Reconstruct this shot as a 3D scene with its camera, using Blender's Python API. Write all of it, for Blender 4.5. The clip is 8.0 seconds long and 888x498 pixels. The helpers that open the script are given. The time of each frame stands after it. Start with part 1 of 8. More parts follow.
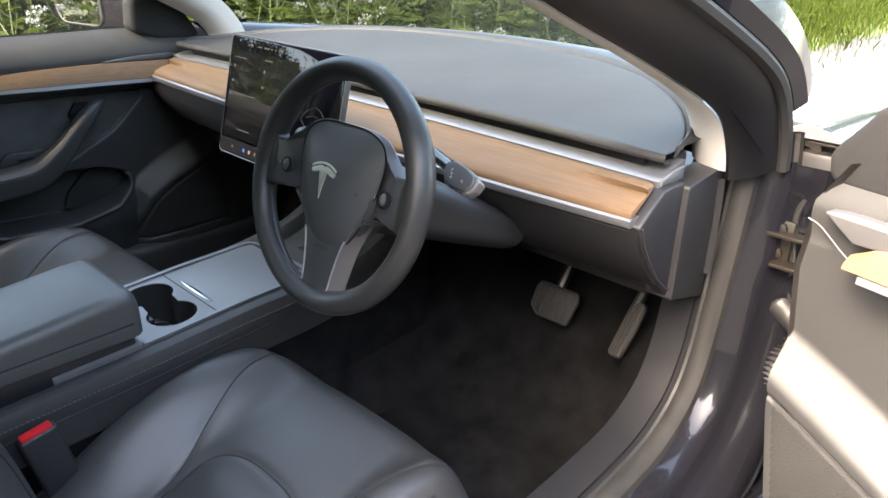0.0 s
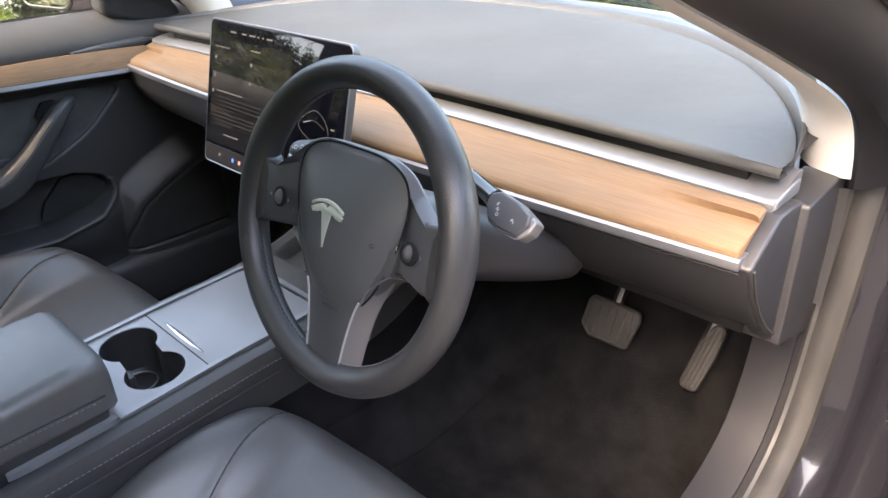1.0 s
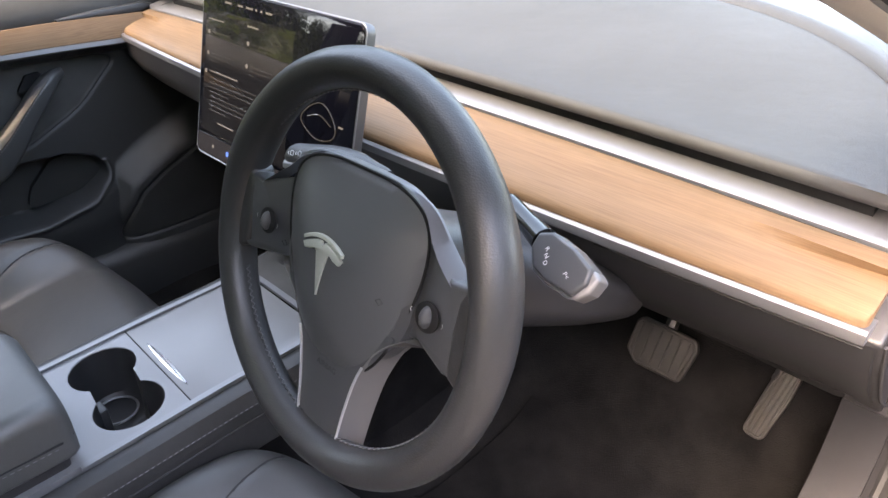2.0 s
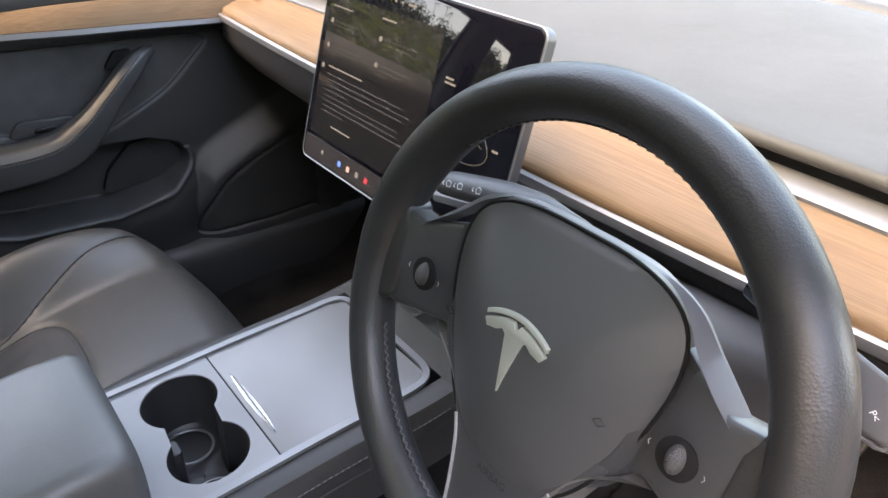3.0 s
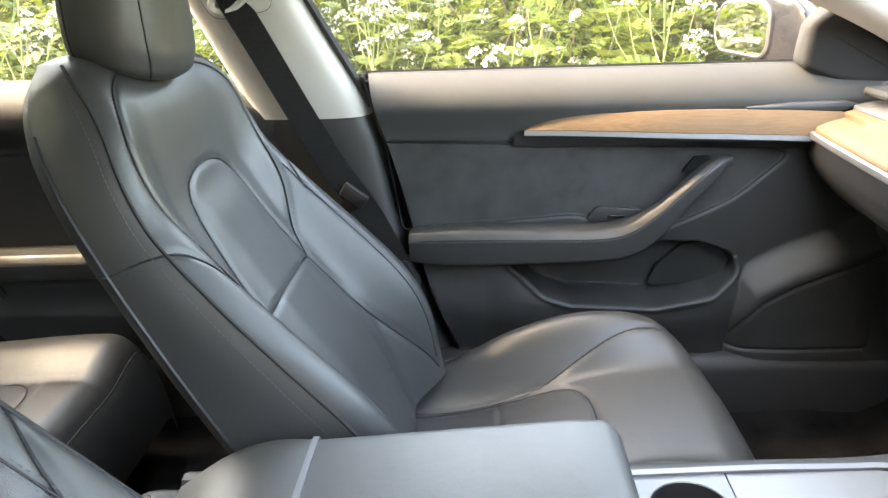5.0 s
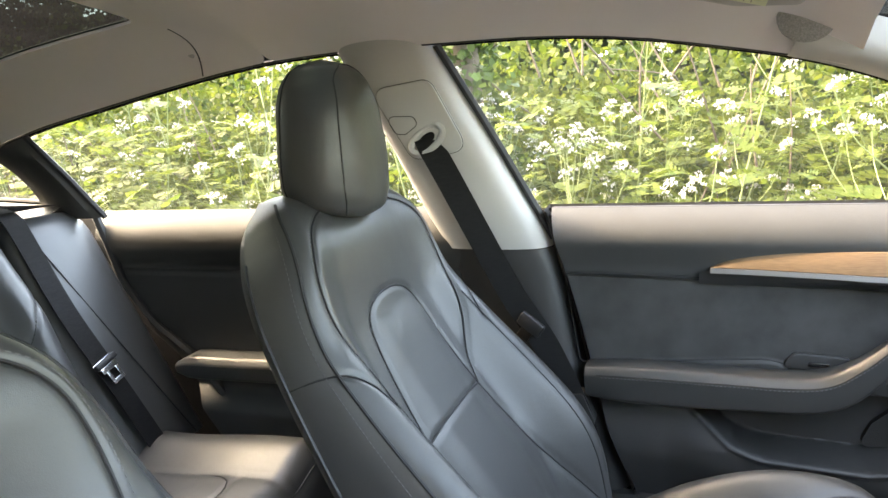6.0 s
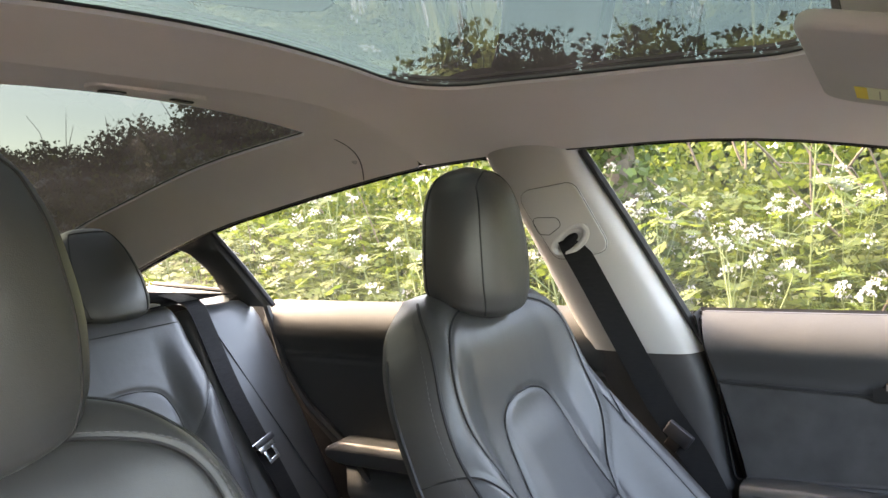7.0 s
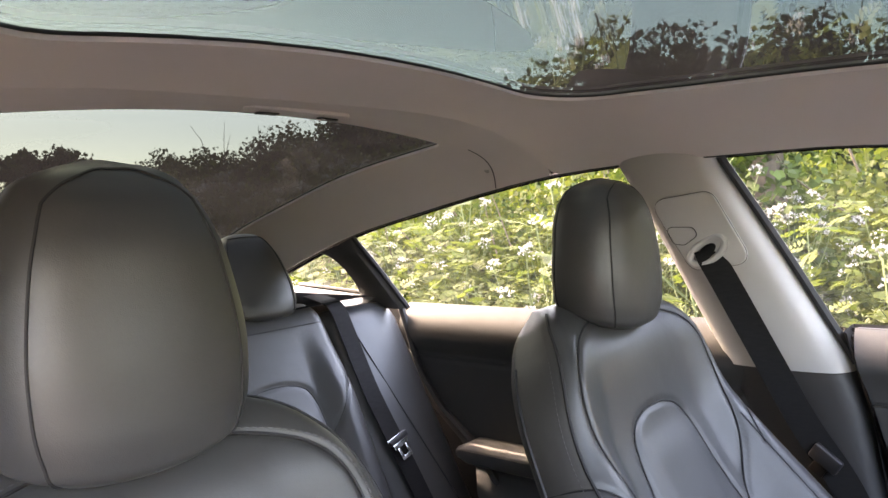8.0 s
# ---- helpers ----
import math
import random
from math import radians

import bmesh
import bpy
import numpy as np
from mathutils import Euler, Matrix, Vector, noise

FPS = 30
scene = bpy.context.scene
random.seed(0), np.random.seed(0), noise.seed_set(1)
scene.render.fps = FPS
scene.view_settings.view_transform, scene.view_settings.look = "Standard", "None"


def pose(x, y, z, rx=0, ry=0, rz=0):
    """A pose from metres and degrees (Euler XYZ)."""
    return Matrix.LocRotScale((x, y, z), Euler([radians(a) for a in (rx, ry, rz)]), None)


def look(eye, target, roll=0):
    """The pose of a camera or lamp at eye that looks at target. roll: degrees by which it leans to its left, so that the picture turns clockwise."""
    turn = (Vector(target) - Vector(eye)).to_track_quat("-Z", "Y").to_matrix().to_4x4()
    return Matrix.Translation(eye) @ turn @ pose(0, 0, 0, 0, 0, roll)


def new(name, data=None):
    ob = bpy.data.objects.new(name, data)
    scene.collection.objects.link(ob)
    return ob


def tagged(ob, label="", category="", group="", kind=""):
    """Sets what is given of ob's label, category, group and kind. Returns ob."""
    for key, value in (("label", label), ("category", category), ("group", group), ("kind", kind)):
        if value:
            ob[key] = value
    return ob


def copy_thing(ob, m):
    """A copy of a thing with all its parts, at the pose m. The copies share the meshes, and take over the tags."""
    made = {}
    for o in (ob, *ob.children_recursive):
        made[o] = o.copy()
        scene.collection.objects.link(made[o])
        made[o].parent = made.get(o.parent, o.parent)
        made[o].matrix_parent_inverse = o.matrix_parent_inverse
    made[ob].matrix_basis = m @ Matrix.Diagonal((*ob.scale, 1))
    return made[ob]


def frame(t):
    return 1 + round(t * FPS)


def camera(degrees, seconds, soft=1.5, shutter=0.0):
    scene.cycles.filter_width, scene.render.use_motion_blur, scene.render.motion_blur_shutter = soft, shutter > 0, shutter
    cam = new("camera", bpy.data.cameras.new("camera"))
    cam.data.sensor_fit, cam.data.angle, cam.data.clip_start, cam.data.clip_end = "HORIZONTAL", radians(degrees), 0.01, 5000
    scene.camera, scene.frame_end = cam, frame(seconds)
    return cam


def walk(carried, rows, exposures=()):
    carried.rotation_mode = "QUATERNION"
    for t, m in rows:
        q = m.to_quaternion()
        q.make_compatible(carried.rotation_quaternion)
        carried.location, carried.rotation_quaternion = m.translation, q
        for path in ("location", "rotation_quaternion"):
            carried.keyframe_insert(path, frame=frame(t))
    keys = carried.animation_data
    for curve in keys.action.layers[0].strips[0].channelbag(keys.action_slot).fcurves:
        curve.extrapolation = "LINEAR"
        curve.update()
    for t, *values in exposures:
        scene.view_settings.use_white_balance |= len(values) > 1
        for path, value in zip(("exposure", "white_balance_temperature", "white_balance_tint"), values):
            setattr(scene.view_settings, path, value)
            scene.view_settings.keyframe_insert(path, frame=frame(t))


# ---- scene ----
cam = camera(64.1, 8.0)
PATH = [
    (0, (1.096, -0.544, 1.197), (-0.145, 0.791, 0.373), 1.2),
    (0.5, (0.973, -0.48, 1.195), (-0.259, 0.827, 0.315), -0.4),
    (1, (0.9, -0.376, 1.197), (-0.336, 0.886, 0.259), -1.8),
    (1.2, (0.877, -0.34, 1.192), (-0.357, 0.912, 0.238), -1.9),
    (2.3, (0.711, -0.234, 1.172), (-0.549, 0.922, 0.135), -0.7),
    (2.5, (0.665, -0.23, 1.166), (-0.6, 0.92, 0.129), 0.2),
    (3, (0.586, -0.231, 1.149), (-0.74, 0.855, 0.118), 1.9),
    (3.5, (0.54, -0.237, 1.133), (-0.936, 0.657, 0.121), 2.5),
    (4, (0.527, -0.274, 1.134), (-1.118, 0.324, 0.165), 2.4),
    (4.5, (0.539, -0.307, 1.135), (-1.236, -0.059, 0.246), 0.5),
    (5, (0.558, -0.301, 1.133), (-1.295, -0.407, 0.39), -2.0),
    (6.5, (0.563, -0.214, 1.176), (-1.209, -1.107, 0.925), -3.8),
    (7, (0.566, -0.206, 1.18), (-1.117, -1.279, 1.051), -3.9),
    (7.5, (0.573, -0.193, 1.188), (-0.995, -1.432, 1.108), -4.1),
    (8, (0.582, -0.188, 1.196), (-0.874, -1.555, 1.093), -3.9),
]
walk(cam, [(t, look(eye, target, roll)) for t, eye, target, roll in PATH],
     exposures=[(0.0, 4.72, 8300, 10), (0.5, 5.05, 8500, 14), (1.0, 5.2, 8700, 16), (2.5, 5.25, 9200, 19), (3.5, 5.7, 9900, 17), (4.5, 6.28, 10400, 15), (5.0, 6.32, 10400, 13), (6.5, 6.05, 9900, 16), (8.0, 5.92, 9700, 27)])

# ---- daylight: high hazy sun behind the car, bright pale sky ----
SUN_ELEV, SUN_AZ = 47.0, 270.0      # azimuth counted from +x towards +y
world = bpy.data.worlds.new("sky")
scene.world = world
world.use_nodes = True
sky = world.node_tree.nodes.new("ShaderNodeTexSky")
sky.sky_type, sky.sun_disc = "NISHITA", False
sky.sun_elevation, sky.sun_rotation = radians(SUN_ELEV), radians(90.0 - SUN_AZ)
sky.dust_density, sky.air_density, sky.ozone_density = 2.2, 0.8, 1.0
world.node_tree.links.new(sky.outputs[0], world.node_tree.nodes["Background"].inputs[0])
world.node_tree.nodes["Background"].inputs[1].default_value = 0.15
sun = new("sun", bpy.data.lights.new("sun", "SUN"))
sun.data.energy, sun.data.angle, sun.data.color = 0.19, radians(4.0), (1.0, 0.97, 0.93)
SUN_DIR = Vector((math.cos(radians(SUN_ELEV)) * math.cos(radians(SUN_AZ)),
                  math.cos(radians(SUN_ELEV)) * math.sin(radians(SUN_AZ)), math.sin(radians(SUN_ELEV))))
sun.matrix_world = look(SUN_DIR * 30, (0, 0, 0))

# ---- building tools ----
def world_of(ob):
    m = ob.matrix_basis
    if ob.parent:
        m = world_of(ob.parent) @ ob.matrix_parent_inverse @ m
    return m


def link_mesh(name, verts, faces, material, parent=None, label="", smooth=True, angle=35.0):
    me = bpy.data.meshes.new(name)
    me.from_pydata([tuple(float(c) for c in v) for v in verts], [], [tuple(int(i) for i in f) for f in faces])
    bm = bmesh.new()
    bm.from_mesh(me)
    bmesh.ops.recalc_face_normals(bm, faces=bm.faces)
    bm.to_mesh(me)
    bm.free()
    if material:
        me.materials.append(material)
    if smooth:
        me.polygons.foreach_set("use_smooth", [True] * len(me.polygons))
        me.set_sharp_from_angle(angle=radians(angle))
    ob = new(name, me)
    if parent:
        ob.parent = parent
        ob.matrix_parent_inverse = world_of(parent).inverted()
    if label:
        tagged(ob, label)
    return ob


def part(name, geo, material, parent, label="", smooth=True, angle=35.0):
    """One mesh (verts, faces) as a part of a thing, or of a part."""
    return link_mesh(name, geo[0], geo[1], material, parent, label, smooth, angle)


def thing(name, base, label, category, group="", kind=""):
    ob = new(name)
    ob.empty_display_size = 0.05
    ob.location = base
    return tagged(ob, label, category, group, kind)


def structure(name, geo, material, label, category, smooth=True, angle=35.0):
    return tagged(link_mesh(name, geo[0], geo[1], material, None, "", smooth, angle), label, category, "", "structure")


def join(*geos):
    verts, faces = [], []
    for v, f in geos:
        n = len(verts)
        verts.extend(list(v))
        faces.extend([tuple(i + n for i in q) for q in f])
    return verts, faces


def mirror_x(geo, about=0.0):
    return [(2 * about - v[0], v[1], v[2]) for v in geo[0]], [tuple(reversed(f)) for f in geo[1]]


def moved(geo, m):
    return [tuple(m @ Vector(v)) for v in geo[0]], geo[1]


def grid(p, close_u=False, close_v=False):
    """A sheet through an array of points (nu, nv, 3)."""
    p = np.asarray(p, float)
    nu, nv = p.shape[:2]
    faces = []
    for i in range(nu if close_u else nu - 1):
        for j in range(nv if close_v else nv - 1):
            a, b = (i + 1) % nu, (j + 1) % nv
            faces.append((i * nv + j, a * nv + j, a * nv + b, i * nv + b))
    return [tuple(v) for v in p.reshape(-1, 3)], faces


def loft(sections, caps=True, close=False):
    """Closed loops of equal length skinned in order."""
    p = np.asarray(sections, float)
    v, f = grid(p, close, True)
    nv = p.shape[1]
    if caps and not close:
        f = f + [tuple(range(nv))[::-1], tuple(range((len(p) - 1) * nv, len(p) * nv))]
    return v, f


def spline(points, n, closed=False):
    """Catmull-Rom through points, n samples evenly by length."""
    p = np.asarray(points, float)
    if closed:
        ext = np.vstack([p[-1], p, p[0], p[1]])
    else:
        ext = np.vstack([2 * p[0] - p[1], p, 2 * p[-1] - p[-2]])
    out = []
    for i in range(len(ext) - 3):
        a, b, c, d = ext[i:i + 4]
        for t in np.linspace(0, 1, 16, endpoint=False):
            out.append(0.5 * (2 * b + (c - a) * t + (2 * a - 5 * b + 4 * c - d) * t ** 2 + (3 * b - a - 3 * c + d) * t ** 3))
    out.append(ext[-2])
    return even(out, n, closed)


def even(points, n, closed=False):
    p = np.asarray(points, float)
    s = np.r_[0, np.cumsum(np.linalg.norm(np.diff(p, axis=0), axis=1))]
    t = np.linspace(0, s[-1], n + 1)[:-1] if closed else np.linspace(0, s[-1], n)
    return np.stack([np.interp(t, s, p[:, k]) for k in range(p.shape[1])], 1)


def rounded(points, r, seg=5):
    """A polygon in the plane with its corners rounded; r a number or one per corner."""
    p = [np.array(q, float) for q in points]
    n = len(p)
    rs = [r] * n if not hasattr(r, "__len__") else r
    out = []
    for i in range(n):
        a, b, c = p[i - 1], p[i], p[(i + 1) % n]
        u, w = (a - b), (c - b)
        lu, lw = np.linalg.norm(u), np.linalg.norm(w)
        u, w = u / lu, w / lw
        k = math.acos(max(-1, min(1, float(u @ w))))
        if rs[i] <= 0 or k > 3.1:
            out.append(b)
            continue
        d = min(rs[i] / math.tan(k / 2), lu * 0.49, lw * 0.49)
        s, e = b + u * d, b + w * d
        for t in np.linspace(0, 1, seg + 1):
            out.append((1 - t) ** 2 * s + 2 * t * (1 - t) * (b * 0.85 + (s + e) * 0.075) + t ** 2 * e)
    return np.array(out)


def inset(poly, d):
    """The outline moved inwards by d."""
    p = np.asarray(poly, float)
    area = 0.5 * np.sum(p[:, 0] * np.roll(p[:, 1], -1) - np.roll(p[:, 0], -1) * p[:, 1])
    a, c = np.roll(p, 1, 0), np.roll(p, -1, 0)
    t = c - a
    t /= np.maximum(np.linalg.norm(t, axis=1, keepdims=True), 1e-9)
    nrm = np.stack([-t[:, 1], t[:, 0]], 1) * (1 if area > 0 else -1)
    return p + nrm * d


def prism(poly, h0, h1, bevel, to3d, seg=3, both=False):
    """A slab: outline in the plane, from h0 to h1, with a rounded edge at h1 (and at h0)."""
    p = np.asarray(poly, float)
    rings = []
    if both and bevel > 0:
        for k in range(seg):
            a = k / seg * math.pi / 2
            rings.append((inset(p, bevel * (1 - math.sin(a))), h0 + math.copysign(bevel * (1 - math.cos(a)), h1 - h0)))
    rings.append((p, h0 + math.copysign(bevel, h1 - h0) if both else h0))
    if bevel > 0:
        for k in range(seg + 1):
            a = k / seg * math.pi / 2
            rings.append((inset(p, bevel * (1 - math.cos(a))), h1 - math.copysign(bevel * (1 - math.sin(a)), h1 - h0)))
    else:
        rings.append((p, h1))
    return loft([[to3d(u, v, h) for u, v in ring] for ring, h in rings])


def box(x0, x1, y0, y1, z0, z1, bevel=0.004, seg=2):
    c = min(bevel * 1.2, (x1 - x0) * 0.3, (y1 - y0) * 0.3)
    poly = rounded([(x0, y0), (x1, y0), (x1, y1), (x0, y1)], c, 3)
    return prism(poly, z0, z1, min(bevel, (z1 - z0) * 0.3), lambda u, v, h: (u, v, h), seg, True)


def frames_along(path, closed=False, up=None):
    p = np.asarray(path, float)
    if closed:
        t = np.roll(p, -1, 0) - np.roll(p, 1, 0)
    else:
        t = np.gradient(p, axis=0)
    t /= np.maximum(np.linalg.norm(t, axis=1, keepdims=True), 1e-9)
    if up is None:
        up = np.array((0.0, 0.0, 1.0)) if abs(t[0][2]) < 0.9 else np.array((1.0, 0, 0))
        n = up - t[0] * (up @ t[0])
        out = []
        for k in range(len(p)):
            n = n - t[k] * (n @ t[k])
            n /= np.linalg.norm(n)
            out.append(n.copy())
        n = np.array(out)
    else:
        up = np.broadcast_to(np.asarray(up, float), p.shape)
        n = up - t * np.sum(up * t, 1, keepdims=True)
        n /= np.maximum(np.linalg.norm(n, axis=1, keepdims=True), 1e-9)
    return t, n, np.cross(t, n)


def tube(path, radius, seg=8, closed=False, up=None, flat=1.0):
    """A round bar along a path; flat squeezes it along its normal."""
    p = np.asarray(path, float)
    t, n, b = frames_along(p, closed, up)
    r = np.broadcast_to(np.asarray(radius, float), (len(p),))
    secs = []
    for k in range(len(p)):
        secs.append([p[k] + r[k] * (math.cos(a) * b[k] + flat * math.sin(a) * n[k]) for a in np.linspace(0, 2 * math.pi, seg, endpoint=False)])
    return loft(secs, True, closed)


def ribbon(path, up, width, thick):
    """A strap along a path; up is its face's normal."""
    p = np.asarray(path, float)
    t, n, b = frames_along(p, False, up)
    w = np.broadcast_to(np.asarray(width, float), (len(p),)) / 2
    h = thick / 2
    return loft([[p[k] + b[k] * w[k] + n[k] * h, p[k] - b[k] * w[k] + n[k] * h, p[k] - b[k] * w[k] - n[k] * h, p[k] + b[k] * w[k] - n[k] * h] for k in range(len(p))])


def stitches(path, up, length=0.0042, gap=0.0022, wide=0.0009, lift=0.0006):
    """A row of thread stitches along a path, lying on the face with normal up."""
    p = np.asarray(path, float)
    total = np.sum(np.linalg.norm(np.diff(p, axis=0), axis=1))
    n = max(2, int(total / (length + gap)))
    up = np.broadcast_to(np.asarray(up, float), p.shape)
    q = even(np.hstack([p, up]), n)
    t, nn, b = frames_along(q[:, :3], False, q[:, 3:])
    out = []
    for k in range(n):
        c, h = q[k, :3] + nn[k] * lift, length / 2
        ring = []
        for s, w in ((-h, 0.5), (0, 1.0), (h, 0.5)):
            o = c + t[k] * s
            ring.append([o + b[k] * wide * w, o + nn[k] * wide * w, o - b[k] * wide * w])
        out.append(loft(ring, False))
    return join(*out)


def sstep(a, b, x):
    t = np.clip((np.asarray(x, float) - a) / (b - a), 0, 1)
    return t * t * (3 - 2 * t)


def interp(x, xs, ys):
    """Smooth interpolation of a profile."""
    xs, ys = np.asarray(xs, float), np.asarray(ys, float)
    m = np.gradient(ys, xs)
    x = np.clip(x, xs[0], xs[-1])
    i = np.clip(np.searchsorted(xs, x) - 1, 0, len(xs) - 2)
    h = xs[i + 1] - xs[i]
    t = (x - xs[i]) / h
    return ((2 * t ** 3 - 3 * t ** 2 + 1) * ys[i] + (t ** 3 - 2 * t ** 2 + t) * h * m[i]
            + (-2 * t ** 3 + 3 * t ** 2) * ys[i + 1] + (t ** 3 - t ** 2) * h * m[i + 1])


def near(points, line):
    """Distance of each point of the plane from a polyline."""
    p = np.asarray(points, float)
    best = np.full(p.shape[:-1], 1e9)
    line = np.asarray(line, float)
    for a, b in zip(line[:-1], line[1:]):
        d = b - a
        t = np.clip(((p - a) @ d) / (d @ d), 0, 1)
        best = np.minimum(best, np.linalg.norm(p - (a + t[..., None] * d), axis=-1))
    return best


def disc(c, r, axis_u, axis_v, normal, h, seg=24, bevel=0.001):
    c, u, v, n = (np.array(q, float) for q in (c, axis_u, axis_v, normal))
    poly = [(r * math.cos(a), r * math.sin(a)) for a in np.linspace(0, 2 * math.pi, seg, endpoint=False)]
    return prism(poly, 0, h, bevel, lambda a, b, k: c + u * a + v * b + n * k, 2)


# ---- materials ----
def material(name, colour, rough=0.5, metal=0.0, grain=None, vary=0.12, vary_scale=6.0, bump=0.0, bump_scale=400.0,
             spec=0.5, rough_vary=0.08, coat=0.0, object_random=0.0, sheen=0.0, stretch=(1, 1, 1), wear=None):
    m = bpy.data.materials.new(name)
    m.use_nodes = True
    nt = m.node_tree
    b = nt.nodes["Principled BSDF"]
    b.inputs["Roughness"].default_value, b.inputs["Metallic"].default_value = rough, metal
    b.inputs["Specular IOR Level"].default_value = spec
    b.inputs["Coat Weight"].default_value = coat
    b.inputs["Coat Roughness"].default_value = 0.05
    b.inputs["Sheen Weight"].default_value = sheen
    tc = nt.nodes.new("ShaderNodeTexCoord")
    mp = nt.nodes.new("ShaderNodeMapping")
    mp.inputs["Scale"].default_value = stretch
    nt.links.new(tc.outputs["Object"], mp.inputs[0])
    big = nt.nodes.new("ShaderNodeTexNoise")
    big.inputs["Scale"].default_value, big.inputs["Detail"].default_value = vary_scale, 5
    nt.links.new(mp.outputs[0], big.inputs["Vector"])
    fine = nt.nodes.new("ShaderNodeTexNoise")
    fine.inputs["Scale"].default_value, fine.inputs["Detail"].default_value = bump_scale, 3
    nt.links.new(mp.outputs[0], fine.inputs["Vector"])
    mix = nt.nodes.new("ShaderNodeMix")
    mix.data_type = "RGBA"
    c2 = wear or [c * (1 - vary * 2) for c in colour]
    mix.inputs["A"].default_value = (*[c * (1 + vary) for c in colour], 1)
    mix.inputs["B"].default_value = (*c2, 1)
    add = nt.nodes.new("ShaderNodeMath")
    add.operation = "MULTIPLY_ADD"
    add.inputs[1].default_value = 0.35
    nt.links.new(fine.outputs[0], add.inputs[0])
    ramp = nt.nodes.new("ShaderNodeMapRange")
    ramp.inputs[1].default_value, ramp.inputs[2].default_value = 0.3, 0.75
    nt.links.new(big.outputs[0], ramp.inputs[0])
    sc = nt.nodes.new("ShaderNodeMath")
    sc.operation = "MULTIPLY"
    sc.inputs[1].default_value = 0.65
    nt.links.new(ramp.outputs[0], sc.inputs[0])
    nt.links.new(sc.outputs[0], add.inputs[2])
    nt.links.new(add.outputs[0], mix.inputs["Factor"])
    out = mix.outputs["Result"]
    if object_random:
        info = nt.nodes.new("ShaderNodeObjectInfo")
        hsv = nt.nodes.new("ShaderNodeHueSaturation")
        mr = nt.nodes.new("ShaderNodeMapRange")
        mr.inputs[3].default_value, mr.inputs[4].default_value = 1 - object_random, 1 + object_random
        nt.links.new(info.outputs["Random"], mr.inputs[0])
        nt.links.new(mr.outputs[0], hsv.inputs["Value"])
        nt.links.new(out, hsv.inputs["Color"])
        out = hsv.outputs[0]
    nt.links.new(out, b.inputs["Base Color"])
    rr = nt.nodes.new("ShaderNodeMapRange")
    rr.inputs[3].default_value, rr.inputs[4].default_value = max(0.02, rough - rough_vary), min(1, rough + rough_vary)
    nt.links.new(big.outputs[0], rr.inputs[0])
    nt.links.new(rr.outputs[0], b.inputs["Roughness"])
    if bump:
        bp = nt.nodes.new("ShaderNodeBump")
        bp.inputs["Strength"].default_value, bp.inputs["Distance"].default_value = bump, 0.001
        nt.links.new(fine.outputs[0], bp.inputs["Height"])
        nt.links.new(bp.outputs[0], b.inputs["Normal"])
    return m


def pebble(name, colour, rough, cell=900.0, strength=0.25, vary=0.1, spec=0.5):
    """Leather-like grain: fine cells over a soft mottle."""
    m = material(name, colour, rough, vary=vary, vary_scale=5.0, spec=spec, rough_vary=0.06)
    nt = m.node_tree
    vo = nt.nodes.new("ShaderNodeTexVoronoi")
    vo.inputs["Scale"].default_value = cell
    tc = nt.nodes.new("ShaderNodeTexCoord")
    nt.links.new(tc.outputs["Object"], vo.inputs["Vector"])
    wr = nt.nodes.new("ShaderNodeTexNoise")
    wr.inputs["Scale"].default_value, wr.inputs["Detail"].default_value = 22.0, 4
    nt.links.new(tc.outputs["Object"], wr.inputs["Vector"])
    b1, b2 = nt.nodes.new("ShaderNodeBump"), nt.nodes.new("ShaderNodeBump")
    b1.inputs["Strength"].default_value, b1.inputs["Distance"].default_value = strength, 0.0006
    b2.inputs["Strength"].default_value, b2.inputs["Distance"].default_value = 0.25, 0.004
    nt.links.new(vo.outputs["Distance"], b1.inputs["Height"])
    nt.links.new(wr.outputs[0], b2.inputs["Height"])
    nt.links.new(b2.outputs[0], b1.inputs["Normal"])
    nt.links.new(b1.outputs[0], nt.nodes["Principled BSDF"].inputs["Normal"])
    return m


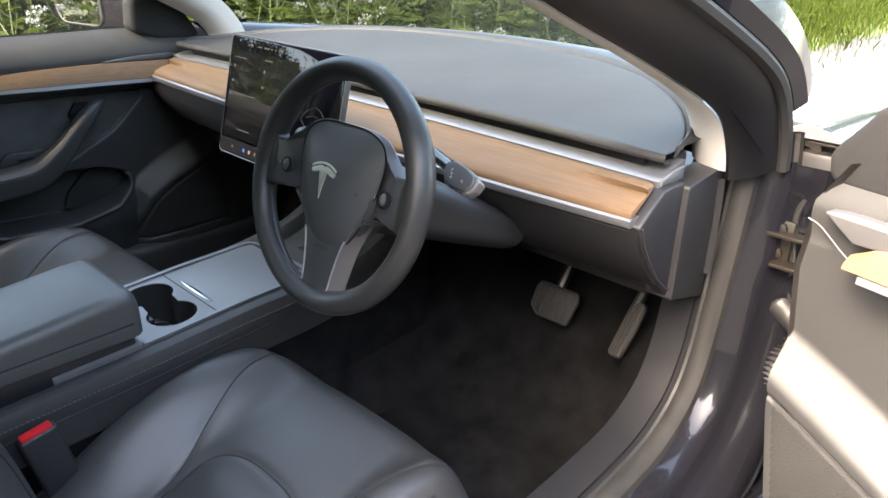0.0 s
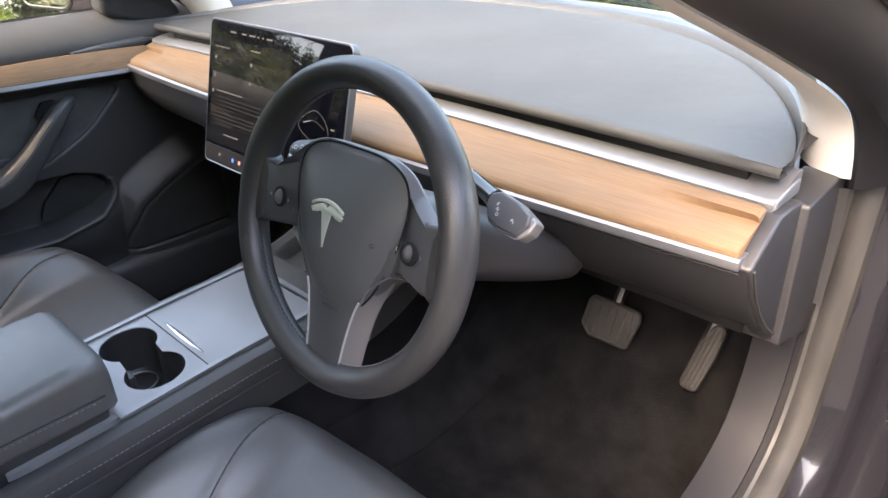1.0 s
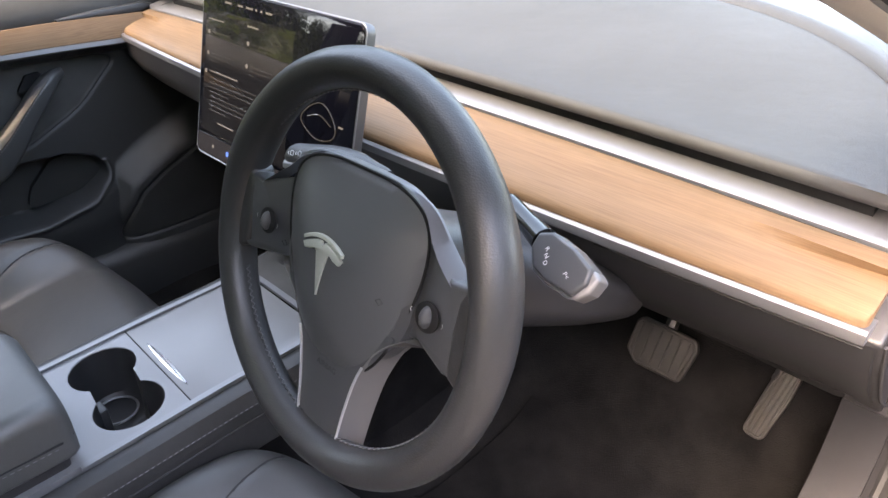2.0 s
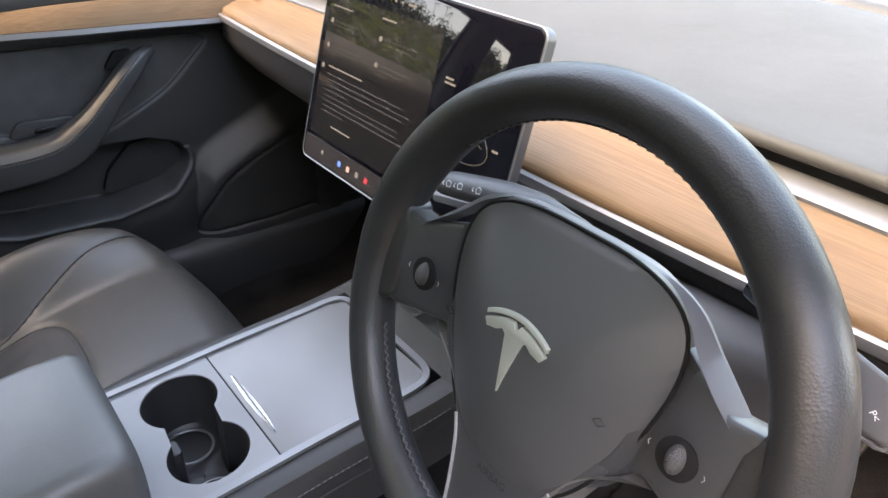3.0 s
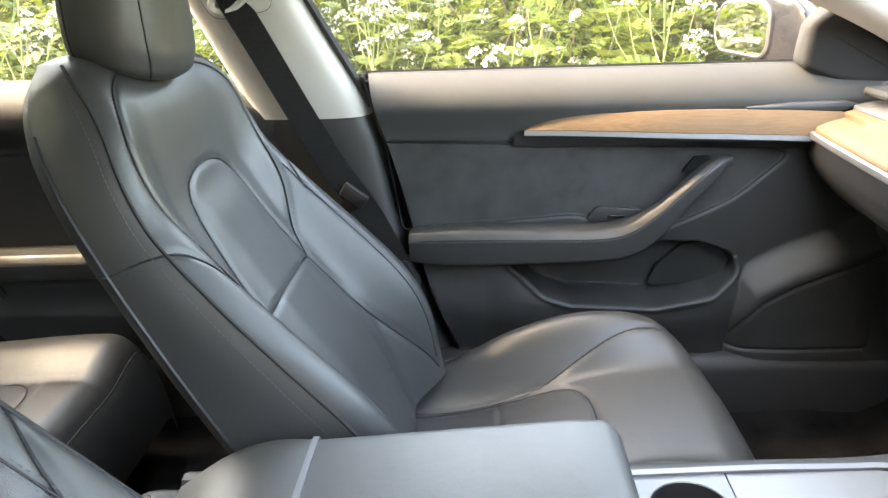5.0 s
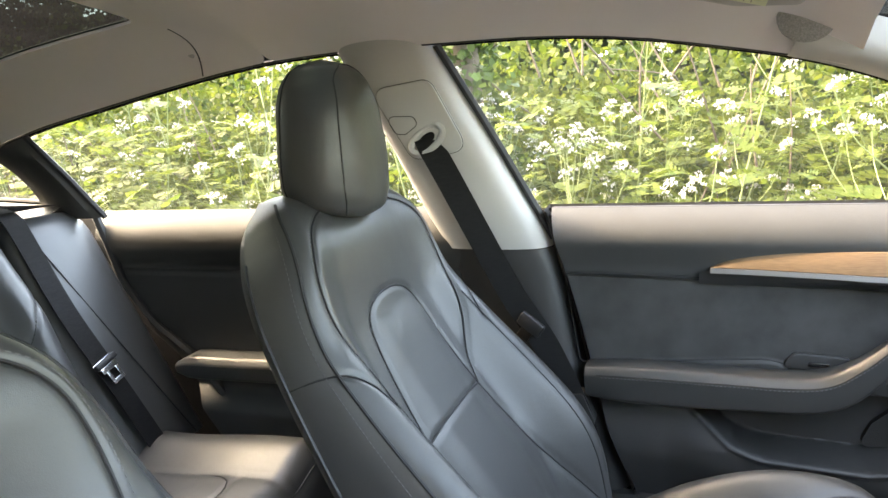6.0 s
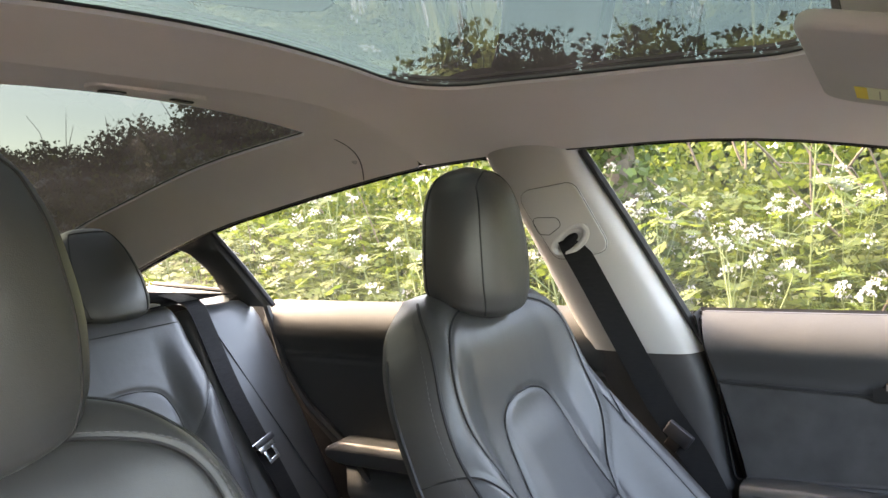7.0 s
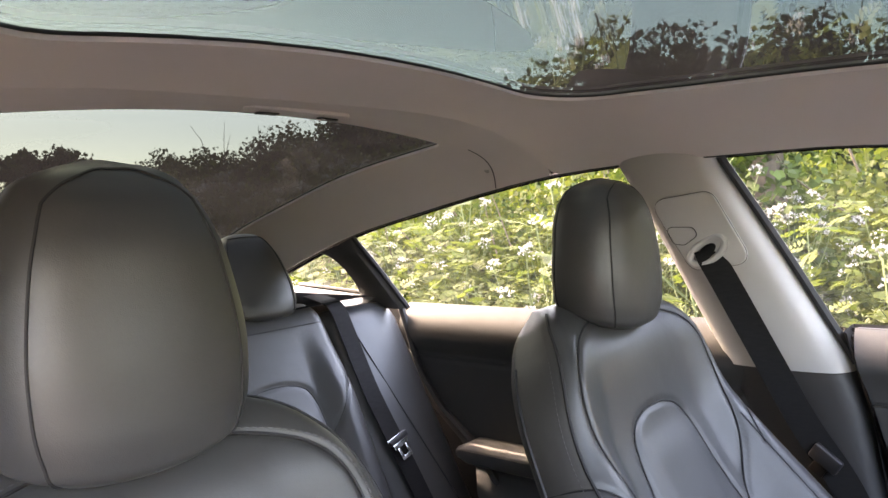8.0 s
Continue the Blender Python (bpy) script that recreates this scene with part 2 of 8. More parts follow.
def wood_material(name, coarse, fine_grain):
    m = bpy.data.materials.new(name)
    m.use_nodes = True
    nt = m.node_tree
    b = nt.nodes["Principled BSDF"]
    tc = nt.nodes.new("ShaderNodeTexCoord")
    geo = nt.nodes.new("ShaderNodeMapping")
    nt.links.new(tc.outputs["Object"], geo.inputs[0])
    geo.inputs["Scale"].default_value = coarse
    warp = nt.nodes.new("ShaderNodeTexNoise")
    warp.inputs["Scale"].default_value, warp.inputs["Detail"].default_value, warp.inputs["Distortion"].default_value = 1.0, 6, 0.6
    nt.links.new(geo.outputs[0], warp.inputs["Vector"])
    g2 = nt.nodes.new("ShaderNodeMapping")
    nt.links.new(tc.outputs["Object"], g2.inputs[0])
    g2.inputs["Scale"].default_value = fine_grain
    pores = nt.nodes.new("ShaderNodeTexNoise")
    pores.inputs["Scale"].default_value, pores.inputs["Detail"].default_value = 1.0, 3
    nt.links.new(g2.outputs[0], pores.inputs["Vector"])
    r1 = nt.nodes.new("ShaderNodeValToRGB")
    r1.color_ramp.elements[0].position, r1.color_ramp.elements[0].color = 0.3, (0.172, 0.102, 0.057, 1)
    r1.color_ramp.elements[1].position, r1.color_ramp.elements[1].color = 0.72, (0.188, 0.115, 0.066, 1)
    nt.links.new(warp.outputs[0], r1.inputs[0])
    r2 = nt.nodes.new("ShaderNodeMapRange")
    r2.inputs[1].default_value, r2.inputs[2].default_value, r2.inputs[3].default_value, r2.inputs[4].default_value = 0.34, 0.62, 0.78, 1.04
    nt.links.new(pores.outputs[0], r2.inputs[0])
    mul = nt.nodes.new("ShaderNodeMix")
    mul.data_type, mul.blend_type = "RGBA", "MULTIPLY"
    mul.inputs["Factor"].default_value = 1.0
    nt.links.new(r1.outputs[0], mul.inputs["A"])
    nt.links.new(r2.outputs[0], mul.inputs["B"])
    nt.links.new(mul.outputs["Result"], b.inputs["Base Color"])
    b.inputs["Roughness"].default_value = 0.55
    b.inputs["Specular IOR Level"].default_value = 0.2
    bp = nt.nodes.new("ShaderNodeBump")
    bp.inputs["Strength"].default_value, bp.inputs["Distance"].default_value = 0.3, 0.0006
    nt.links.new(pores.outputs[0], bp.inputs["Height"])
    nt.links.new(bp.outputs[0], b.inputs["Normal"])
    return m


def pane_material(name, tint, gloss=1.0, veil=0.0):
    """Thin window glass: tinted, with Fresnel gloss and a patchy translucent film that adds a pale veil."""
    m = bpy.data.materials.new(name)
    m.use_nodes = True
    nt = m.node_tree
    nt.nodes.remove(nt.nodes["Principled BSDF"])
    out = nt.nodes["Material Output"]
    tr, gl, mix, lw, pw, ma = (nt.nodes.new("ShaderNode" + k) for k in ("BsdfTransparent", "BsdfGlossy", "MixShader", "LayerWeight", "Math", "Math"))
    tr.inputs[0].default_value = (*tint, 1)
    gl.inputs["Roughness"].default_value = 0.01
    gl.inputs["Color"].default_value = (gloss, gloss, gloss, 1)
    lw.inputs[0].default_value = 0.5
    pw.operation, pw.inputs[1].default_value = "POWER", 5.0
    ma.operation, ma.inputs[1].default_value, ma.inputs[2].default_value = "MULTIPLY_ADD", 0.90, 0.05
    film, both, spots = (nt.nodes.new("ShaderNode" + k) for k in ("BsdfTranslucent", "AddShader", "TexNoise"))
    ramp = nt.nodes.new("ShaderNodeMapRange")
    spots.inputs["Scale"].default_value, spots.inputs["Detail"].default_value = 5.0, 6.0
    ramp.inputs["From Min"].default_value, ramp.inputs["From Max"].default_value = 0.3, 0.7
    ramp.inputs["To Min"].default_value, ramp.inputs["To Max"].default_value = 0.6 * veil, 1.4 * veil
    nt.links.new(spots.outputs[0], ramp.inputs[0])
    nt.links.new(ramp.outputs[0], film.inputs[0])
    nt.links.new(lw.outputs["Facing"], pw.inputs[0])
    nt.links.new(pw.outputs[0], ma.inputs[0])
    nt.links.new(ma.outputs[0], mix.inputs[0])
    nt.links.new(tr.outputs[0], both.inputs[0])
    nt.links.new(film.outputs[0], both.inputs[1])
    nt.links.new(both.outputs[0], mix.inputs[1])
    nt.links.new(gl.outputs[0], mix.inputs[2])
    nt.links.new(mix.outputs[0], out.inputs[0])
    return m


def glow_material(name, colour, strength):
    m = bpy.data.materials.new(name)
    m.use_nodes = True
    b = m.node_tree.nodes["Principled BSDF"]
    b.inputs["Base Color"].default_value = (0.01, 0.01, 0.01, 1)
    b.inputs["Emission Color"].default_value = (*colour, 1)
    b.inputs["Emission Strength"].default_value = strength
    b.inputs["Roughness"].default_value = 0.03
    return m


def leaf_material(name, colours, thin=0.5, rough=0.5):
    """Leaves: colour differs from leaf to leaf; some light passes through."""
    m = bpy.data.materials.new(name)
    m.use_nodes = True
    nt = m.node_tree
    b = nt.nodes["Principled BSDF"]
    geo = nt.nodes.new("ShaderNodeNewGeometry")
    ramp = nt.nodes.new("ShaderNodeValToRGB")
    for i, c in enumerate(colours):
        e = ramp.color_ramp.elements[i] if i < 2 else ramp.color_ramp.elements.new(0.5)
        e.color = (*c, 1)
    for i, e in enumerate(ramp.color_ramp.elements):
        e.position = i / (len(colours) - 1)
    nt.links.new(geo.outputs["Random Per Island"], ramp.inputs[0])
    nt.links.new(ramp.outputs[0], b.inputs["Base Color"])
    b.inputs["Roughness"].default_value = rough
    b.inputs["Specular IOR Level"].default_value = 0.15
    tl, mix = nt.nodes.new("ShaderNodeBsdfTranslucent"), nt.nodes.new("ShaderNodeMixShader")
    mix.inputs[0].default_value = thin
    nt.links.new(ramp.outputs[0], tl.inputs[0])
    nt.links.new(b.outputs[0], mix.inputs[1])
    nt.links.new(tl.outputs[0], mix.inputs[2])
    nt.links.new(mix.outputs[0], nt.nodes["Material Output"].inputs[0])
    return m


LEATHER = pebble("black_leather", (0.047, 0.047, 0.047), 0.42, 1200.0, 0.16, spec=0.65)
ARMVINYL = pebble("armrest_vinyl", (0.070, 0.069, 0.067), 0.46, 1100.0, 0.2, spec=0.9)
LEATHER_WHEEL = pebble("wheel_leather", (0.028, 0.028, 0.029), 0.40, 700.0, 0.2)
SEAM = material("dark_seam", (0.018, 0.018, 0.020), 0.7)
THREAD = material("grey_thread", (0.16, 0.16, 0.165), 0.7)
THREAD_DARK = material("dark_thread", (0.085, 0.085, 0.088), 0.7)
SUEDE = material("dark_suede", (0.056, 0.055, 0.054), 0.92, bump=0.5, bump_scale=900, vary=0.25, vary_scale=16, sheen=0.08)
SOFT = pebble("soft_black_plastic", (0.035, 0.035, 0.036), 0.46, 1400.0, 0.3, spec=0.5)
PADTOP = pebble("door_top_vinyl", (0.048, 0.048, 0.048), 0.66, 1400.0, 0.3, spec=0.2)
PAD = pebble("dash_pad_vinyl", (0.038, 0.038, 0.038), 0.58, 1200.0, 0.3, spec=0.3)
HARD = material("hard_black_plastic", (0.021, 0.021, 0.023), 0.42, bump=0.15, bump_scale=1500)
FRAME = material("black_frame_film", (0.007, 0.007, 0.009), 0.42, bump=0.1, bump_scale=900)
COVER = material("satin_airbag_plastic", (0.068, 0.070, 0.073), 0.42, bump=0.12, bump_scale=1500, vary=0.06)
PANEL = material("satin_black_plastic", (0.048, 0.050, 0.054), 0.36, bump=0.08, bump_scale=1500)
GLOSSY = material("gloss_black_plastic", (0.008, 0.008, 0.009), 0.12)
DARK = material("dark_void_plastic", (0.009, 0.009, 0.010), 0.8, spec=0.2)
SILVER = material("satin_silver", (0.24, 0.24, 0.25), 0.46, 0.75, bump=0.04, bump_scale=900, vary=0.05)
BRIGHT = material("bright_metal", (0.80, 0.80, 0.80), 0.22, 0.95, vary=0.04)
CONSOLE = material("console_grey_film", (0.20, 0.20, 0.208), 0.38, 0.25, bump=0.06, bump_scale=1200, vary=0.06)
WOOD = wood_material("open_pore_oak", (2.5, 60.0, 60.0), (14.0, 700.0, 700.0))
WOOD_DOOR = wood_material("open_pore_oak_lengthwise", (60.0, 2.5, 60.0), (700.0, 14.0, 700.0))
FABRIC = material("headliner_fabric", (0.74, 0.69, 0.67), 0.95, bump=0.35, bump_scale=700, vary=0.05, vary_scale=3)
PILLAR = material("pillar_grey_cloth", (0.47, 0.455, 0.435), 0.9, bump=0.3, bump_scale=800, vary=0.05, vary_scale=4)
CARPET = material("black_carpet", (0.0035, 0.0035, 0.0038), 1.0, bump=1.0, bump_scale=500, vary=0.5, vary_scale=16, wear=(0.021, 0.020, 0.020), spec=0.0)
RUBBER = material("dusty_rubber", (0.006, 0.006, 0.007), 0.7, spec=0.3, bump=0.3, bump_scale=250, vary=0.3, vary_scale=14, wear=(0.030, 0.029, 0.028), stretch=(2.5, 2.5, 0.35))
SEAL = material("black_rubber_seal", (0.016, 0.016, 0.017), 0.6, bump=0.2)
SILL = material("dark_sill_plastic", (0.013, 0.013, 0.015), 0.6, bump=0.2, bump_scale=900, spec=0.25)
PAINT = material("dark_grey_paint", (0.008, 0.008, 0.011), 0.22, 0.0, spec=0.15, coat=0.6, vary=0.05, rough_vary=0.02)
JAMB = material("dirty_jamb_paint", (0.006, 0.006, 0.006), 0.45, 0.1, vary=0.3, vary_scale=25, wear=(0.022, 0.019, 0.017), bump=0.2, bump_scale=200)
STEEL = material("dirty_steel", (0.014, 0.0138, 0.0135), 0.45, 0.5, vary=0.3, vary_scale=40, wear=(0.030, 0.021, 0.015))
PEDAL = material("scuffed_pedal_rubber", (0.016, 0.016, 0.016), 0.6, vary=0.3, vary_scale=60, wear=(0.042, 0.036, 0.030), bump=0.3)
BELT = material("black_webbing", (0.009, 0.0085, 0.009), 0.7, spec=0.2, bump=0.7, bump_scale=300, stretch=(1, 1, 6), vary=0.2, vary_scale=60)
RED = material("red_button", (0.75, 0.02, 0.03), 0.35)
MESHCLOTH = pebble("speaker_cloth", (0.034, 0.034, 0.034), 0.7, 560.0, 1.0, 0.3, spec=0.3)
# last value: pale haze put into the glass, lifting the dark view behind it
CLEAR = pane_material("clear_glass", (0.71, 0.745, 0.715), 1.0, 0.004)
SCREENGLASS = pane_material("windscreen_glass", (0.56, 0.60, 0.575), 0.7)
ROOFGLASS = pane_material("dark_roof_glass", (0.0082, 0.0130, 0.0121), 0.5, 0.0012)
REARGLASS = pane_material("tinted_rear_glass", (0.0105, 0.0148, 0.0152), 0.03, 0.0012)
MIRROR = material("mirror_glass", (0.9, 0.9, 0.9), 0.02, 1.0, vary=0.0, rough_vary=0.0)
PAPER = material("pale_label_paper", (0.72, 0.74, 0.50), 0.7)
YELLOW = material("yellow_label_ink", (0.80, 0.62, 0.05), 0.6)
INK = material("dark_ink", (0.36, 0.36, 0.22), 0.7)
PRINT = material("pale_print", (0.55, 0.55, 0.56), 0.6)

# ---- the car's shell: floor, roof, pillars, windows ----
RAIL_Y = [-2.30, -2.1, -1.9, -1.6, -1.41, -1.17, -1.04, -0.85, -0.65, -0.47, -0.30, -0.22, -0.10, 0.10, 0.29, 0.42, 0.47]
RAIL_Z = [0.93, 0.985, 1.06, 1.157, 1.194, 1.235, 1.252, 1.262, 1.260, 1.255, 1.235, 1.219, 1.193, 1.118, 1.02, 0.925, 0.875]
RAIL_X = [0.56, 0.565, 0.575, 0.60, 0.61, 0.62, 0.62, 0.62, 0.62, 0.62, 0.62, 0.622, 0.63, 0.65, 0.68, 0.70, 0.703]
EDGE_Y = [-2.3, -1.95, -1.7, -1.47, -1.16, -1.0, -0.84, -0.6, -0.4, -0.25, -0.1, 0.05]
EDGE_Z = [1.06, 1.182, 1.245, 1.296, 1.335, 1.352, 1.362, 1.352, 1.340, 1.326, 1.30, 1.25]


def rail(y):
    return interp(y, RAIL_Y, RAIL_X), interp(y, RAIL_Y, RAIL_Z)


def crown(x, y):
    """Height of the glass roof's inner side."""
    return interp(y, EDGE_Y, EDGE_Z) + 0.035 * (1 - np.clip(np.abs(x) / 0.43, 0, 1.2) ** 2)


def ring_loop(x0, x1, y0, y1, r, n=14, nc=6):
    """A rounded rectangle with the same count of points for any size."""
    out = []
    for (cx, cy), a0 in zip([(x1 - r, y1 - r), (x0 + r, y1 - r), (x0 + r, y0 + r), (x1 - r, y0 + r)], (0, 90, 180, 270)):
        for k in range(nc + 1):
            a = radians(a0 + 90 * k / nc)
            out.append((cx + r * math.cos(a), cy + r * math.sin(a)))
        nx = [(x0 + r, y1), (x0, y0 + r), (x1 - r, y0), (x1, y1 - r)][a0 // 90]
        s = out[-1]
        for k in range(1, n):
            out.append((s[0] + (nx[0] - s[0]) * k / n, s[1] + (nx[1] - s[1]) * k / n))
    return np.array(out)


def headliner_ring(inner, outer, outer_z, steps=10, bulge=0.6):
    rows = []
    for k in range(steps + 1):
        t = k / steps
        row = []
        for (xi, yi), (xo, yo), zo in zip(inner, outer, outer_z):
            zi = float(crown(xi, yi)) - 0.004
            x, y = xi + (xo - xi) * t, yi + (yo - yi) * t
            f = t ** (1 + bulge)
            row.append((x, y, zi + (zo - zi) * f))
        rows.append(row)
    # turned-up lip at the glass
    lip = [(x + (ix - ox) * 0.0, y, float(crown(x, y)) + 0.003) for (x, y), (ix, iy), (ox, oy) in zip(inner, inner, outer)]
    return grid([lip] + rows, False, True)


def build_headliner():
    inner = ring_loop(-0.43, 0.43, -0.865, -0.245, 0.11)
    outer = ring_loop(-0.62, 0.62, -1.0, -0.03, 0.02)
    oz = []
    for i, (x, y) in enumerate(outer):
        xr, zr = rail(y)
        f = abs(x) / 0.62
        zc = (1.285 if y > -0.5 else 1.362) - 0.0 * f
        oz.append(zc + (float(zr) - zc) * f ** 4)
        outer[i] = (math.copysign(min(abs(x), float(xr)), x), y)
    front = headliner_ring(inner, outer, oz)
    inner2 = ring_loop(-0.455, 0.455, -2.22, -1.145, 0.02)
    outer2 = ring_loop(-0.62, 0.62, -2.30, -1.0, 0.02)
    oz2 = []
    for i, (x, y) in enumerate(outer2):
        xr, zr = rail(y)
        f = min(1.0, abs(x) / float(xr))
        zc = 1.362 if y > -1.5 else 1.02
        oz2.append(zc + (float(zr) - zc) * f ** 4)
        outer2[i] = (math.copysign(min(abs(x), float(xr)), x), y)
    rear = headliner_ring(inner2, outer2, oz2)
    structure("ceiling", join(front, rear), FABRIC, "warm grey fabric headliner framing the glass roof", "headliner", angle=50)
    # black ceramic edge round each pane
    for loop, nm in ((inner, "front"), (inner2, "rear")):
        path = [(x, y, float(crown(x, y)) + 0.003) for x, y in loop]
        structure("trim", tube(path, 0.0022, 6, True), SEAL, "black rubber edge of the glass roof pane", "seal")


build_headliner()


def roof_pane(y0, y1, name, mat, label, lift):
    xs, ys = np.linspace(-0.60, 0.60, 29), np.linspace(y0, y1, 31)
    p = [[(x, y, float(crown(x, y)) + lift) for x in xs] for y in ys]
    ob = structure(name, grid(p), mat, label, "glass roof")
    return ob


roof_pane(-1.00, -0.12, "window_1", ROOFGLASS, "dark tinted panoramic glass roof pane", 0.007)
# small pale maker's print near the pane's rear corner
mark = [prism([(x, y), (x + w, y), (x + w, y + 0.0016), (x, y + 0.0016)], 0.0035, 0.0040, 0, lambda u, v, h: (u, v, float(crown(u, v)) + h)) for x, y, w in ((0.176, -0.640, 0.020), (0.172, -0.645, 0.030), (0.174, -0.650, 0.024), (0.178, -0.655, 0.012), (0.196, -0.634, 0.008))]
structure("trim", join(*mark), PRINT, "small unreadable print on the glass roof", "glass print")
roof_pane(-2.30, -1.06, "window_2", REARGLASS, "tinted curved rear window glass", 0.007)


def outer_roof():
    """Painted roof rails and header outside the headliner, with the glass left open."""
    out = []
    ys = np.linspace(0.05, -2.2, 60)
    for s in (-1, 1):
        p = []
        for y in ys:
            xr, zr = rail(y)
            zc = float(crown(0.5, y)) + 0.02
            p.append([(s * 0.605, y, min(zc, float(zr) + 0.090)), (s * 0.612, y, min(zc, float(zr) + 0.095)), (s * (float(xr) + 0.03), y, float(zr) + 0.065),
                      (s * (float(xr) + 0.055), y, float(zr) + 0.035), (s * (float(xr) + 0.07), y, float(zr) + 0.008), (s * (float(xr) + 0.03), y, float(zr) - 0.004)])
        out.append(grid(p))
    return join(*out)


structure("roof_rail", outer_roof(), PAINT, "dark grey painted roof rails beside the glass", "car roof")
# cross members above the headliner, so that no sky shows through it
xs = np.linspace(-0.55, 0.55, 21)
bar = [[(x, y, float(crown(x, y)) + 0.011) for x in xs] for y in np.linspace(-0.885, -1.13, 6)]
structure("roof_crossbar", grid(bar), PAINT, "dark painted roof cross member", "car roof")
head = [[(x * k, y, z - 0.035 * (x / 0.6) ** 4) for x in np.linspace(-0.60, 0.60, 21)] for y, z, k in ((-0.26, 1.375, 1), (-0.15, 1.352, 1), (-0.03, 1.312, 1), (0.0, 1.285, 1))]
structure("roof_header", grid(head), PAINT, "dark painted windscreen header", "car roof")


def base_curve(x, front=0.42, deep=0.50, half=0.765):
    return front + deep * (1 - np.clip(np.abs(x) / half, 0, 1) ** 2.2) ** 0.625


def windscreen():
    rows = []
    for k in range(15):
        t = k / 14
        row = []
        for u in np.linspace(-1, 1, 41):
            xb = u * 0.76
            b = np.array((xb, float(base_curve(xb)) + 0.03, 0.955 - 0.05 * abs(u) ** 3))
            xt = u * 0.575
            e = np.array((xt, 0.015 - 0.06 * u ** 2, 1.300 - 0.05 * u ** 2))
            row.append(b + (e - b) * t + np.array((0, 0.05, 0.06)) * math.sin(math.pi * t) * 0.6)
        rows.append(row)
    return grid(rows)


structure("window_3", windscreen(), SCREENGLASS, "clear raked windscreen glass", "windscreen")


def a_pillar(s):
    """Pale trim inside, broad black frame and painted outer skin, one thing."""
    a = thing("a_pillar", (s * 0.68, 0.36, 0.9), "windscreen pillar with pale cloth trim and black frame", "car pillar", "windscreen pillars", "structure")
    low = [(0.492, 0.70), (0.491, 0.78), (0.485, 0.845), (0.477, 0.880), (0.464, 0.912), (0.446, 0.941), (0.420, 0.967), (0.376, 0.994), (0.318, 1.023), (0.235, 1.060), (0.12, 1.108)]
    line = spline(low + [(y, float(rail(y)[1])) for y in (0.0, -0.06, -0.12)], 60)
    tan = np.gradient(line, axis=0)
    tan /= np.linalg.norm(tan, axis=1, keepdims=True)
    inner, foot, frame_, skin, seal = [], [], [], [], []
    for (y, z), (ty, tz) in zip(line, tan):
        xr = float(rail(min(y, 0.47))[0]) - 0.004
        ny, nz = tz, -ty                                # away from the opening
        at = lambda pairs: [(s * (xr + dx), y + ny * dn, z + nz * dn) for dx, dn in pairs]
        sec = at(((-0.052, 0.068), (-0.056, 0.036), (-0.049, 0.019), (-0.034, 0.007), (0.002, -0.003), (0.014, -0.001)))
        if z > 0.866:
            inner.append(sec)
        if z < 0.874:
            foot.append(at(((-0.052, 0.068), (-0.056, 0.038), (-0.049, 0.021), (-0.034, 0.009), (0.002, -0.001), (0.014, 0.001))))
        if z > 0.858:
            frame_.append(at(((0.012, 0.003), (0.018, 0.0), (0.028, 0.006), (0.045, 0.024), (0.060, 0.048), (0.068, 0.068))))
        if z > 0.93:
            skin.append(at(((0.068, 0.070), (0.080, 0.075), (0.090, 0.096), (0.080, 0.134), (0.030, 0.150), (-0.04, 0.142))))
        if z > 0.86:
            seal.append((s * (xr + 0.070), y + ny * 0.068, z + nz * 0.068))
    part("inner_trim", grid(inner), PILLAR, a, "pale grey cloth pillar trim")
    part("trim_foot", grid(foot), HARD, a, "black plastic foot of the pillar")
    part("frame", grid(frame_), FRAME, a, "black door aperture frame")
    part("outer_skin", grid(skin), PAINT, a, "dark grey painted pillar skin")
    part("door_seal", tube(seal, 0.011, 8), SEAL, a, "black rubber door seal")
    return a


for side in (-1, 1):
    a_pillar(side)

# ---- floor ----
def floor_sheet():
    xs, ys = np.linspace(-0.74, 0.74, 60), np.linspace(-1.75, 0.95, 90)
    p = []
    for y in ys:
        row = []
        for x in xs:
            z = 0.262 + 0.006 * math.sin(9 * x + 3 * y) + 0.004 * math.sin(23 * y - 11 * x)
            z += 0.42 * float(sstep(0.42, 0.85, y)) + 0.10 * float(sstep(0.63, 0.74, abs(x)))
            z += 0.12 * float(sstep(0.18, 0.10, abs(x)))
            row.append((x, y, z))
        p.append(row)
    return grid(p)


structure("floor", floor_sheet(), CARPET, "black carpet floor, dusty and creased in the footwells", "carpet")
# driver's floor mat
mat_p = []
for y in np.linspace(-0.14, 0.50, 40):
    row = []
    for x in np.linspace(0.19, 0.60, 30):
        z = 0.278 + 0.006 * math.sin(9 * x + 3 * y) + 0.004 * math.sin(23 * y - 11 * x) + 0.42 * float(sstep(0.42, 0.85, y)) + 0.003 * math.sin(31 * x + 17 * y)
        row.append((x, y, z))
    mat_p.append(row)
tagged(link_mesh("floor_mat", *grid(mat_p), CARPET), "worn black carpet mat in the driver's footwell", "floor mat")
# wall between cabin and front of the car, and boot wall
structure("bulkhead", join(box(-0.70, 0.70, 0.90, 0.96, 0.25, 0.80), box(-0.74, 0.74, -2.32, -2.28, 0.3, 0.95)), DARK, "dark bulkheads closing the cabin", "bulkhead")
structure("underbody", box(-0.80, 0.80, -2.35, 0.95, 0.17, 0.235), DARK, "dark underbody of the car", "underbody")


